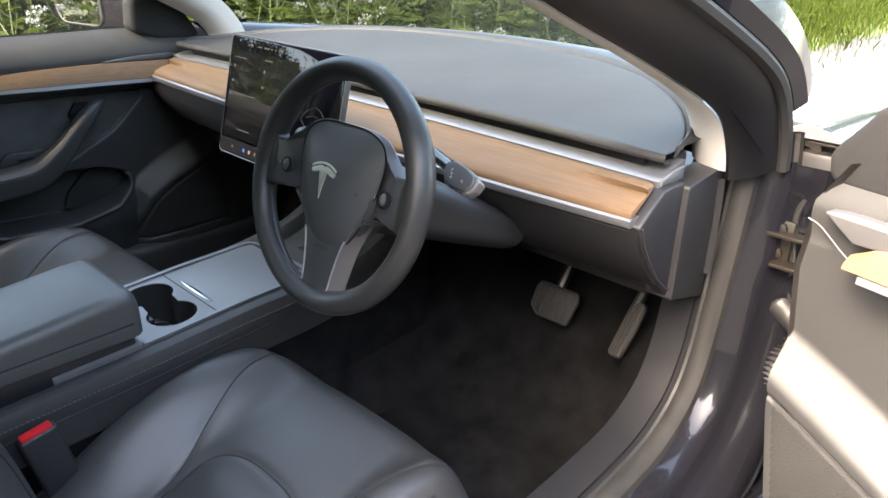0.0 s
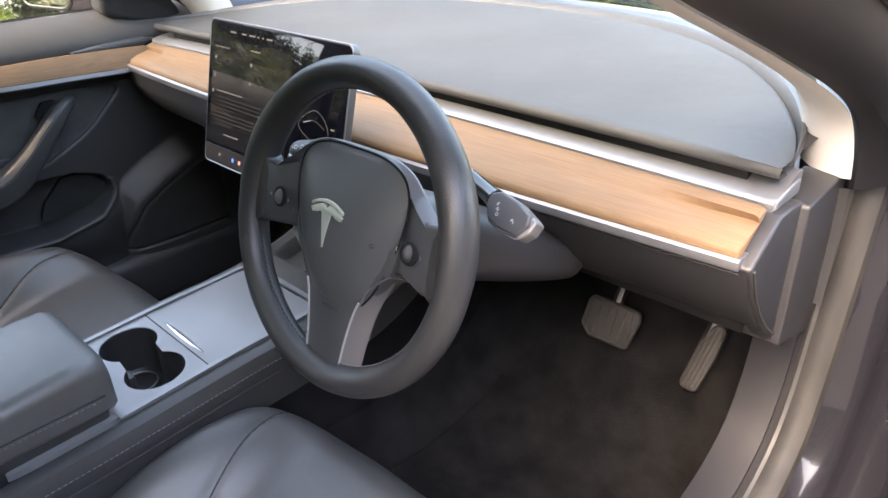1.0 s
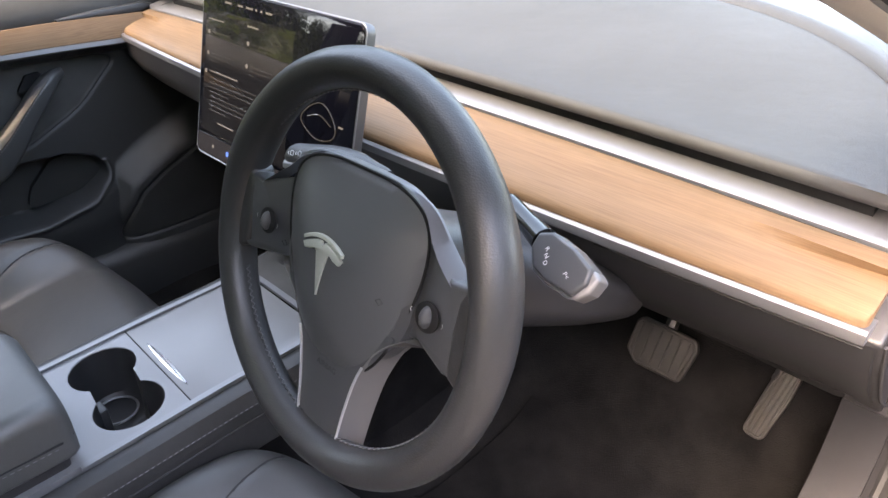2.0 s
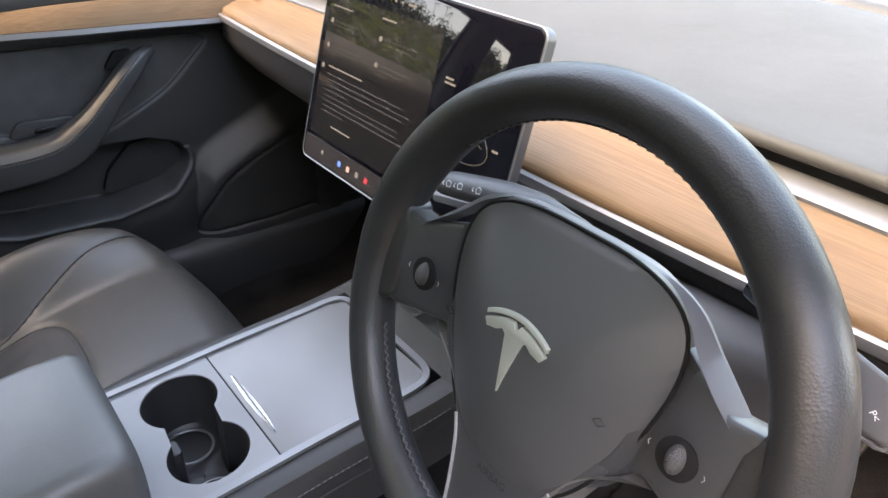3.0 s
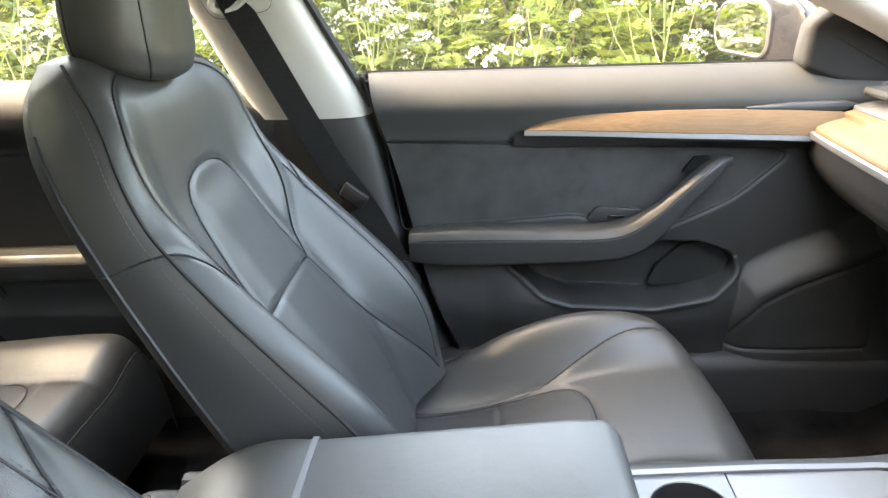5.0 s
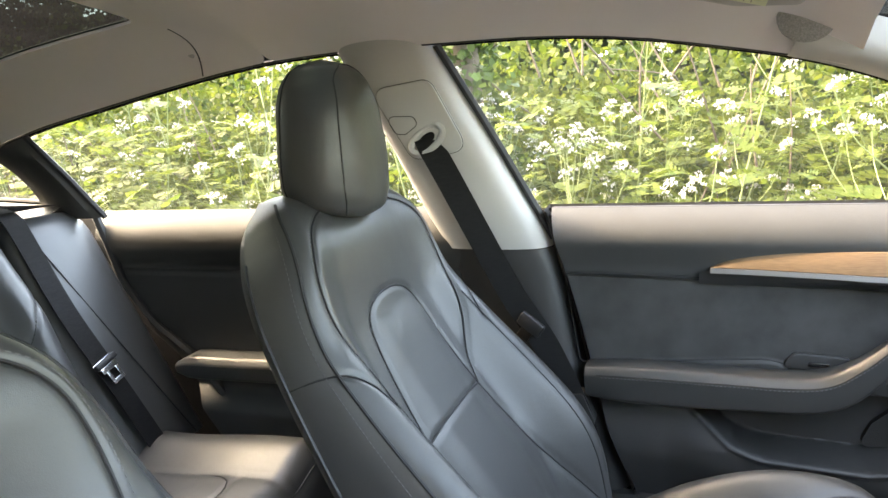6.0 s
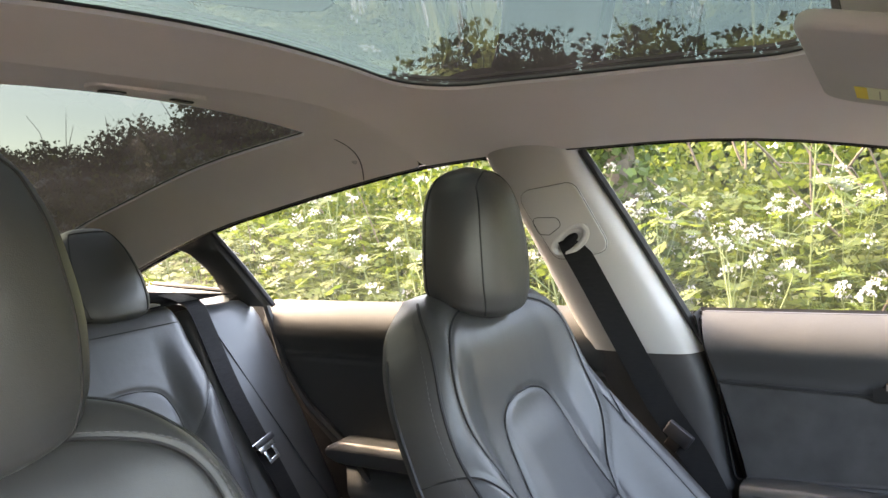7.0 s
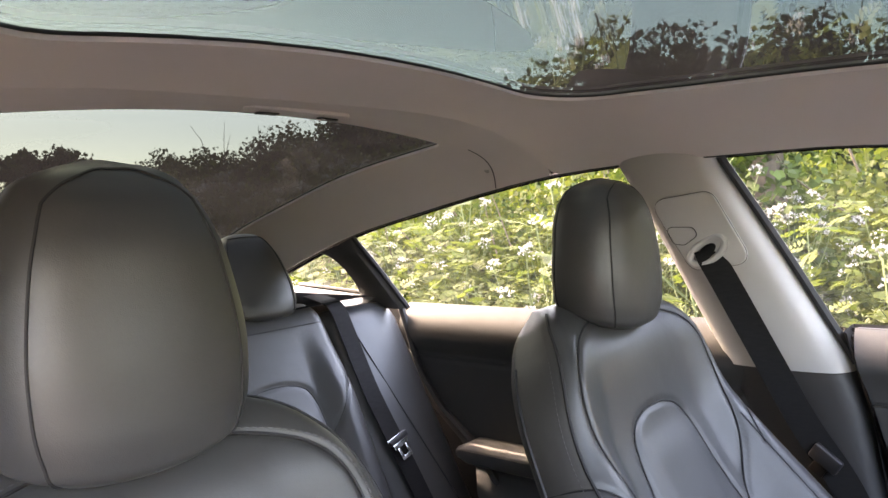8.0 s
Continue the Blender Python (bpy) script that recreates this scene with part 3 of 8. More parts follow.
# ---- painted bodywork seen outside ----
def body_side(s):
    """Outer skin from the sill to the window line, behind the door trims."""
    prof = [(0.70, 0.20), (0.86, 0.24), (0.905, 0.38), (0.915, 0.55), (0.91, 0.72), (0.885, 0.85), (0.80, 0.935), (0.775, 0.95)]
    y0, y1 = (-2.4, 0.62) if s < 0 else (-2.4, -0.62)
    rows = []
    for y in np.linspace(y0, y1, 24):
        k = 1 - 0.10 * sstep(-1.6, -2.4, y)
        rows.append([(s * x * float(k), y, z) for x, z in spline(prof, 20)])
    return grid(rows)


structure("body_side_left", body_side(-1), PAINT, "dark grey painted side of the car", "car body")
structure("body_side_right", body_side(1), PAINT, "dark grey painted side of the car", "car body")


def bonnet():
    rows = []
    for x in np.linspace(-0.70, 0.70, 36):
        y0 = float(base_curve(x)) + 0.06
        row = []
        for t in np.linspace(0, 1, 24):
            y = y0 + (1.72 - y0) * t
            z = 0.925 - 0.035 * (x / 0.7) ** 2 - 0.09 * (y - 0.75) - 0.12 * float(sstep(1.3, 1.8, y)) * t
            z -= 0.012 * float(sstep(0.60, 0.45, abs(x)))
            row.append((x, y, z))
        rows.append(row)
    return grid(rows)


tagged(link_mesh("bonnet", *bonnet(), PAINT), "dark grey glossy painted bonnet reflecting the sky", "bonnet", kind="structure")


def fender(s):
    rows = []
    for y in np.linspace(0.565, 1.80, 36):
        top = 0.945 - 0.10 * (y - 0.6) - 0.10 * float(sstep(1.35, 1.85, y))
        prof = [(0.708, top - 0.035), (0.73, top - 0.012), (0.775, top), (0.825, top - 0.012), (0.872, top - 0.06), (0.900, top - 0.14), (0.912, top - 0.25), (0.915, top - 0.40), (0.905, 0.33)]
        rows.append([(s * (x - 0.03 * float(sstep(1.3, 1.8, y))), y, z) for x, z in spline(prof, 26)])
    return grid(rows)


tagged(link_mesh("front_wing", *fender(1), PAINT), "dark grey glossy painted front wing", "car wing", "front wings")
tagged(link_mesh("front_wing", *fender(-1), PAINT), "dark grey glossy painted front wing", "car wing", "front wings")


# ---- driver's door opening ----
APERTURE = spline([(-0.46, 0.432), (-0.2, 0.428), (0.10, 0.428), (0.27, 0.432), (0.37, 0.446), (0.445, 0.49), (0.482, 0.56), (0.500, 0.66), (0.514, 0.76), (0.526, 0.85), (0.530, 0.892)], 70)


def door_opening():
    d = thing("door_opening", (0.74, 0.2, 0.42), "driver's door opening with dusty rubber seal and dark painted jamb", "door frame", kind="structure")
    yz = np.asarray(APERTURE)
    t = np.gradient(yz, axis=0)
    t /= np.linalg.norm(t, axis=1, keepdims=True)
    nrm = np.stack([t[:, 1], -t[:, 0]], 1)          # away from the opening
    seal, jamb, trim = [], [], []
    for (y, z), (ny, nz) in zip(yz, nrm):
        sx = 0.725
        seal.append([(sx + 0.019 * math.cos(a), y + ny * (0.012 + 0.017 * math.sin(a)), z + nz * (0.012 + 0.017 * math.sin(a))) for a in np.linspace(0, 2 * math.pi, 10, endpoint=False)])
        row = []
        for dx, dn in ((0.015, 0.010), (0.035, 0.020), (0.052, 0.022), (0.060, 0.030), (0.066, 0.045), (0.085, 0.052), (0.112, 0.058), (0.125, 0.075), (0.130, 0.11)):
            k = 1 - 0.75 * float(sstep(0.80, 0.90, z)) * (dn > 0.04)
            row.append((sx + dx, y + ny * dn * k, z + nz * dn * k))
        jamb.append(row)
        row = []
        for dx, dn in ((0.012, 0.004), (-0.012, 0.002), (-0.03, 0.006), (-0.055, 0.022), (-0.075, 0.05), (-0.085, 0.10)):
            row.append((sx + dx, y + ny * dn, z + nz * dn))
        trim.append(row)
    part("rubber_seal", loft(seal, True), RUBBER, d, "black rubber door seal worn pale and dusty")
    for dx, dn in ((-0.019, 0.006), (0.016, 0.024)):
        part("seal_lip", tube([(0.725 + dx, y + ny * dn, z + nz * dn) for (y, z), (ny, nz) in zip(yz, nrm)], 0.0055, 7), SEAL, d, "black lip of the door seal")
    part("painted_jamb", grid(jamb), PAINT, d, "dark grey painted door jamb", angle=60)
    part("inner_sill_trim", grid(trim), SILL, d, "black plastic sill trim", angle=80)
    kick = rounded([(0.385, 0.872), (0.485, 0.878), (0.500, 0.868), (0.502, 0.74), (0.500, 0.655), (0.385, 0.690)], 0.006)
    part("kick_panel", prism(kick, 0.66, 0.703, 0.003, lambda u, v, h: (h, u, v)), HARD, d, "black plastic side panel below the pillar")
    low = [tuple(q) for q in APERTURE if q[0] > 0.08 and q[1] < 0.69] + [(0.60, 0.69), (0.60, 0.30), (0.09, 0.30)]
    part("lower_side_trim", prism(low, 0.64, 0.694, 0.0, lambda u, v, h: (h, u, v)), SILL, d, "black plastic lower side trim")
    # hinge post behind the seal
    part("hinge_post", box(0.755, 0.845, 0.575, 0.66, 0.28, 0.905, 0.01), JAMB, d, "dirty dark painted hinge post")
    part("wing_liner", box(0.70, 0.88, 0.600, 0.615, 0.28, 0.885, 0.004), JAMB, d, "dirty dark liner behind the wing")
    part("outer_sill", box(0.80, 0.885, -0.62, 0.60, 0.215, 0.355, 0.03, 4), PAINT, d, "dark painted outer sill")
    # two stamped hinges: folded plate, knuckle, pin and bolts
    for zz, xx in ((0.757, 0.785), (0.452, 0.812)):
        h = part("hinge", join(box(xx - 0.014, xx + 0.062, 0.550, 0.556, zz - 0.030, zz - 0.024, 0.001), box(xx - 0.014, xx + 0.062, 0.535, 0.562, zz + 0.018, zz + 0.024, 0.001),
                               box(xx - 0.016, xx + 0.020, 0.556, 0.563, zz - 0.034, zz + 0.040, 0.003), box(xx + 0.0, xx + 0.062, 0.530, 0.562, zz - 0.030, zz - 0.023, 0.002)), STEEL, d, "dirty stamped steel door hinge")
        part("hinge_pin", tube([(xx + 0.052, 0.545, zz - 0.040), (xx + 0.052, 0.545, zz + 0.034)], 0.009, 10), STEEL, h)
        for k in (-0.012, 0.028):
            part("bolt", disc((xx + 0.002, 0.556, zz + k), 0.0085, (1, 0, 0), (0, 0, 1), (0, -1, 0), 0.007, 6), STEEL, h)
    # cable boot with collar, and a ribbed sleeve below it
    path = spline([(0.795, 0.580, 0.655), (0.818, 0.560, 0.650), (0.85, 0.552, 0.632), (0.90, 0.548, 0.610)], 40)
    part("cable_boot", tube(path, [0.034, 0.034, 0.033, 0.030, 0.024, 0.023, 0.024, 0.022, 0.023, 0.021] + [0.020] * 30, 16), HARD, d, "black rubber cable boot")
    part("boot_collar", disc((0.792, 0.577, 0.655), 0.040, (0.8, -0.4, 0), (0, 0, 1), (0.4, -0.9, 0), 0.012, 24, 0.005), HARD, d)
    path = spline([(0.826, 0.566, 0.586), (0.826, 0.556, 0.562), (0.822, 0.552, 0.530), (0.826, 0.550, 0.500), (0.840, 0.550, 0.478)], 60)
    part("cable_sleeve", tube(path, [0.020 * (1.0 + (0.17 if k % 4 == 0 else (0.06 if k % 2 else -0.12))) for k in range(60)], 14), HARD, d, "ribbed black rubber cable sleeve")
    part("check_strap", join(box(0.788, 0.90, 0.548, 0.566, 0.588, 0.602, 0.003), box(0.786, 0.812, 0.556, 0.566, 0.572, 0.616, 0.003)), STEEL, d, "steel door check strap")
    for x, z in ((0.797, 0.606), (0.797, 0.582)):
        part("bolt", disc((x, 0.556, z), 0.008, (1, 0, 0), (0, 0, 1), (0, -1, 0), 0.008, 6), STEEL, d)
    part("check_bolt", disc((0.84, 0.548, 0.597), 0.011, (1, 0, 0), (0, 0, 1), (0, -1, 0), 0.010, 8), STEEL, d)
    # stamped wing bracket with a hole
    hole = [(0.786 + 0.0075 * math.cos(a), 0.902 + 0.0075 * math.sin(a)) for a in np.linspace(0, 2 * math.pi, 24, endpoint=False)]
    rim_ = even(np.vstack([rounded([(0.770, 0.884), (0.772, 0.914), (0.806, 0.916), (0.808, 0.892), (0.796, 0.886)], 0.006, 3)] * 1 + [np.array([[0.7725, 0.8845]])]), 24)
    rim_ = [max(rim_, key=lambda q: (q[0] - 0.786) * math.cos(a) + (q[1] - 0.902) * math.sin(a) - abs((q[1] - 0.902) * math.cos(a) - (q[0] - 0.786) * math.sin(a))) for a in np.linspace(0, 2 * math.pi, 24, endpoint=False)]
    part("wing_bracket", join(grid([[(x, 0.584, z) for x, z in rim_], [(x, 0.584, z) for x, z in hole], [(x, 0.592, z) for x, z in hole]], False, True), box(0.770, 0.850, 0.584, 0.60, 0.914, 0.918, 0.001)), STEEL, d, "bare metal wing bracket with a hole")
    # pressed ridges and harness clips in the recess
    part("post_ridge", tube(spline([(0.772, 0.574, 0.93), (0.780, 0.570, 0.86), (0.776, 0.572, 0.80), (0.782, 0.570, 0.73)], 24), 0.010, 8), JAMB, d, "pressed ridge in the dirty hinge post")
    part("harness_wire", tube(spline([(0.80, 0.572, 0.88), (0.806, 0.566, 0.84), (0.800, 0.566, 0.80), (0.812, 0.564, 0.72), (0.806, 0.566, 0.69)], 30), 0.005, 7), SEAL, d, "black wiring in the hinge recess")
    part("plastic_clip", box(0.786, 0.806, 0.560, 0.572, 0.868, 0.882, 0.003), HARD, d)
    return d


door_opening()
# passenger-side sill and kick trim
structure("sill_trim_left", join(box(-0.745, -0.66, -1.7, 0.62, 0.25, 0.405, 0.03, 4), box(-0.73, -0.665, 0.42, 0.9, 0.39, 0.84, 0.03, 4)), SOFT, "black plastic sill and kick trim", "sill trim")
structure("sill_trim_right", box(0.66, 0.745, -1.7, -0.46, 0.25, 0.415, 0.02), SOFT, "black plastic sill trim", "sill trim")


# ---- B pillars with belts ----
def b_pillar(s):
    b = thing("b_pillar", (s * 0.70, -0.55, 0.42), "pale cloth upper and black lower door pillar trim with belt guide", "car pillar", "door pillars", "structure")
    fz, fy = [0.40, 0.573, 0.634, 0.885, 0.963, 1.096, 1.262], [-0.365, -0.425, -0.444, -0.500, -0.539, -0.605, -0.688]
    rz, ry = [0.40, 0.634, 0.885, 0.984, 1.11, 1.262], [-0.56, -0.63, -0.712, -0.755, -0.806, -0.868]
    def xin(z):
        return float(interp(z, [0.40, 0.60, 0.885, 1.0, 1.15, 1.27], [0.700, 0.690, 0.690, 0.672, 0.640, 0.604]))
    def sheet(z0, z1, n, lift):
        rows = []
        for z in np.linspace(z0, z1, n):
            a, c, x = float(interp(z, fz, fy)), float(interp(z, rz, ry)), xin(z) - lift
            row = []
            for t in np.linspace(0, 1, 17):
                bow = 0.018 * (1 - (2 * t - 1) ** 2) ** 0.6 + 0.02 * (abs(2 * t - 1) ** 10) * -1
                row.append((s * (x + 0.022 - bow), a + (c - a) * t, z))
            rows.append([(s * (x + 0.075), a + 0.004, z)] + row + [(s * (x + 0.075), c - 0.004, z)])
        return grid(rows)
    part("upper_trim", sheet(0.885, 1.275, 26, 0.004), PILLAR, b, "pale grey cloth pillar trim")
    part("lower_trim", sheet(0.40, 0.883, 30, 0.0), SOFT, b, "black plastic lower pillar trim")
    part("ledge", prism(rounded([(-0.415, 0.56), (-0.44, 0.62), (-0.56, 0.62), (-0.54, 0.56)], 0.008), 0.66, 0.70, 0.005, lambda u, v, h: (s * h, u, v)), SOFT, b)
    pts = [(-0.800, 1.190), (-0.682, 1.203), (-0.628, 1.075), (-0.738, 1.060)]
    pl = rounded(pts, 0.022, 6)
    part("guide_panel", prism(pl, 0.0, 0.007, 0.003, lambda u, v, h: (s * (xin(v) - 0.004 - h + 0.002), u, v)), PILLAR, b, "raised belt guide panel")
    lines = [(s * (xin(v) - 0.0062), u, v) for u, v in np.vstack([pl, pl[:1]])]
    part("panel_gap", tube(lines, 0.0008, 5), SEAM, b)
    part("front_seal", tube([(s * (xin(z) + 0.045), float(interp(z, fz, fy)) + 0.010, z) for z in np.linspace(0.90, 1.26, 16)], 0.008, 6), SEAL, b, "black rubber window seal")
    d = rounded([(-0.775, 1.142), (-0.722, 1.140), (-0.715, 1.125), (-0.742, 1.108), (-0.762, 1.110)], 0.010, 5)
    part("airbag_tab", tube([(s * (xin(v) - 0.0125), u, v) for u, v in np.vstack([d, d[:1]])], 0.0007, 5), SEAM, b)
    ctr = np.array((s * (xin(1.10) - 0.012), -0.702, 1.098))
    ring = [ctr + np.array((-s * 0.003 * math.cos(a * 2), 0.030 * math.cos(a) - 0.0095 * math.sin(a), 0.0150 * math.sin(a) + 0.0195 * math.cos(a))) for a in np.linspace(0, 2 * math.pi, 26, endpoint=False)]
    part("belt_guide", tube(ring, 0.0062, 8, True), PILLAR, b, "pale plastic belt guide ring")
    part("guide_slot", loft([[ctr + (q - ctr) * k + np.array((s * h, 0, 0)) for q in ring] for k, h in ((0.52, -0.002), (0.4, -0.0035), (0.1, -0.004))]), DARK, b, "dark slot in the belt guide")
    return b


for side in (-1, 1):
    b_pillar(side)


def front_belt(s):
    f = thing("seat_belt", (s * 0.66, -0.52, 0.45), "black webbing seat belt hanging on the door pillar", "seat belt", "front seat belts")
    pts = spline([(s * 0.643, -0.704, 1.102), (s * 0.640, -0.700, 1.092), (s * 0.648, -0.671, 1.03), (s * 0.668, -0.614, 0.90), (s * 0.668, -0.562, 0.80), (s * 0.668, -0.50, 0.70), (s * 0.66, -0.44, 0.56), (s * 0.66, -0.43, 0.46)], 40)
    part("webbing", ribbon(pts, (-s, 0.25, 0.12), 0.047, 0.0016), BELT, f)
    c = np.array((s * 0.658, -0.530, 0.752))
    part("tongue_grip", moved(box(-0.025, 0.025, -0.006, 0.006, -0.014, 0.014, 0.004), Matrix.Translation(c) @ Euler((0, radians(34), radians(90 + 10 * s))).to_matrix().to_4x4()), HARD, f, "black belt tongue grip")
    part("tongue", moved(box(-0.012, 0.012, -0.002, 0.002, -0.034, -0.012, 0.001), Matrix.Translation(c) @ Euler((0, radians(34), radians(90 + 10 * s))).to_matrix().to_4x4()), STEEL, f, "steel belt tongue")
    return f


front_belt(-1)
front_belt(1)


# ---- rear quarter: pillars, deck, side trims ----
def c_pillar(s):
    c = thing("c_pillar", (s * 0.62, -1.6, 0.95), "black rear door pillar between side glass and quarter window", "car pillar", "rear pillars", "structure")
    rows, edge = [], []
    for t in np.linspace(0, 1, 18):
        yf = -1.648 + 0.128 * t ** 1.1
        yb = float(interp(t, [0, 0.25, 0.5, 0.75, 0.9, 1.0], [-1.775, -1.722, -1.690, -1.674, -1.680, -1.720]))
        row = []
        for k, q in enumerate((-0.03, 0.0, 0.06, 0.3, 0.7, 0.94, 1.0, 1.03)):
            y = yf + (yb - yf) * q
            xr, zr = (float(v) for v in rail(y))
            z = (zr + 0.008) + (0.955 - zr - 0.008) * t
            x = (xr + 0.004) + (0.672 - xr) * t
            row.append((s * (x + 0.010 * (1 - t) - (0.0, 0.008, 0.016, 0.022, 0.020, 0.014, 0.006, -0.006)[k] * min(1.0, 0.15 + 3 * t)), y, z))
        rows.append(row)
        edge.append((row[1][0] - s * 0.001, yf - 0.016, row[1][2]))
    part("pillar_trim", grid(rows), SOFT, c)
    part("trim_seam", tube(edge, 0.0012, 5), SEAM, c)
    part("door_seal", tube([(r[0][0], r[0][1] + 0.006, r[0][2]) for r in rows], 0.007, 6), SEAL, c)
    sill = [[(s * 0.668, y, 0.985 + 0.012 * k), (s * 0.640, y, 0.984 + 0.012 * k), (s * 0.610, y, 0.974 + 0.012 * k), (s * 0.560, y, 0.964 + 0.012 * k), (s * 0.54, y, 0.93)] for y, k in zip(np.linspace(-1.60, -1.96, 12), np.linspace(0, 1.8, 12))]
    part("quarter_sill", grid(sill), SOFT, c, "black quarter window sill")
    part("sill_seal", tube([(s * 0.664, y, 0.989 + 0.012 * k) for y, k in zip(np.linspace(-1.66, -1.96, 12), np.linspace(0.3, 1.8, 12))], 0.006, 6), SEAL, c)
    return c


for side in (-1, 1):
    c_pillar(side)
deck = [[(x, y, 0.985 + 0.012 * math.sin(3 * x) ** 2 + 0.02 * float(sstep(-1.9, -2.25, y))) for x in np.linspace(-0.60, 0.60, 25)] for y in np.linspace(-1.56, -2.30, 14)]
structure("parcel_shelf", grid(deck), CARPET, "black carpeted rear parcel shelf", "parcel shelf")


def side_windows(s, n):
    rows = []
    for y in np.linspace(0.30, -1.95, 60):
        xr, zr = (float(q) for q in rail(y))
        zs = 0.945 if y > -1.6 else 0.99
        row = []
        for t in np.linspace(0, 1, 6):
            zz = zs + (max(zr + 0.012, zs + 0.005) - zs) * t
            row.append((s * (0.765 + (xr + 0.03 - 0.765) * t + 0.012 * math.sin(math.pi * t)), y, zz))
        rows.append(row)
    return rows


lw = side_windows(-1, 4)
ob = structure("window_4", grid(lw), CLEAR, "clear side window glass", "side window")
rw = [r for r in side_windows(1, 5) if r[0][1] < -0.72]
structure("window_5", grid(rw), CLEAR, "clear rear side window glass", "side window")
for s in (-1, 1):
    ys = np.linspace(0.0, -1.98, 60) if s < 0 else np.linspace(-0.66, -1.98, 40)
    path = [(s * (float(rail(y)[0]) + 0.010), y, float(rail(y)[1]) + 0.001) for y in ys]
    structure("trim", tube(path, 0.0035, 6), SEAL, "black rubber seal along the window top", "seal")
    structure("trim", tube([(s * 0.762, y, 0.948) for y in (np.linspace(0.33, -0.50, 12) if s < 0 else np.linspace(-0.74, -1.56, 8))], 0.006, 6), SEAL, "black rubber seal along the window sill", "seal")

# ---- dashboard ----
def wood_low(x):
    return 0.246 + 0.020 * (x / 0.68) ** 2


def wood_top(x):
    return 0.343 - 0.018 * (x / 0.66) ** 2


def pad_front(x):
    return 0.364 - 0.020 * (x / 0.675) ** 2


def pad_rear(x):
    return 0.340 + 0.505 * (1 - np.clip(np.abs(x) / 0.682, 0, 1) ** 2.2) ** 0.625


def along_x(profile, x0, x1, n, shrink=0.0):
    """A closed profile (x -> list of (y, z)) drawn along x, its ends drawn in by a rounded edge."""
    secs = []
    for x in np.linspace(x0, x1, n):
        secs.append([(x, y, z) for y, z in profile(x)])
    secs = np.asarray(secs)
    if shrink:
        for i, k in ((0, -1), (-1, 1)):
            c = secs[i].mean(0)
            end = c + (secs[i] - c) * (1 - shrink)
            end[:, 0] += k * 0.004
            secs = np.concatenate([end[None], secs]) if i == 0 else np.concatenate([secs, end[None]])
    return loft(secs)


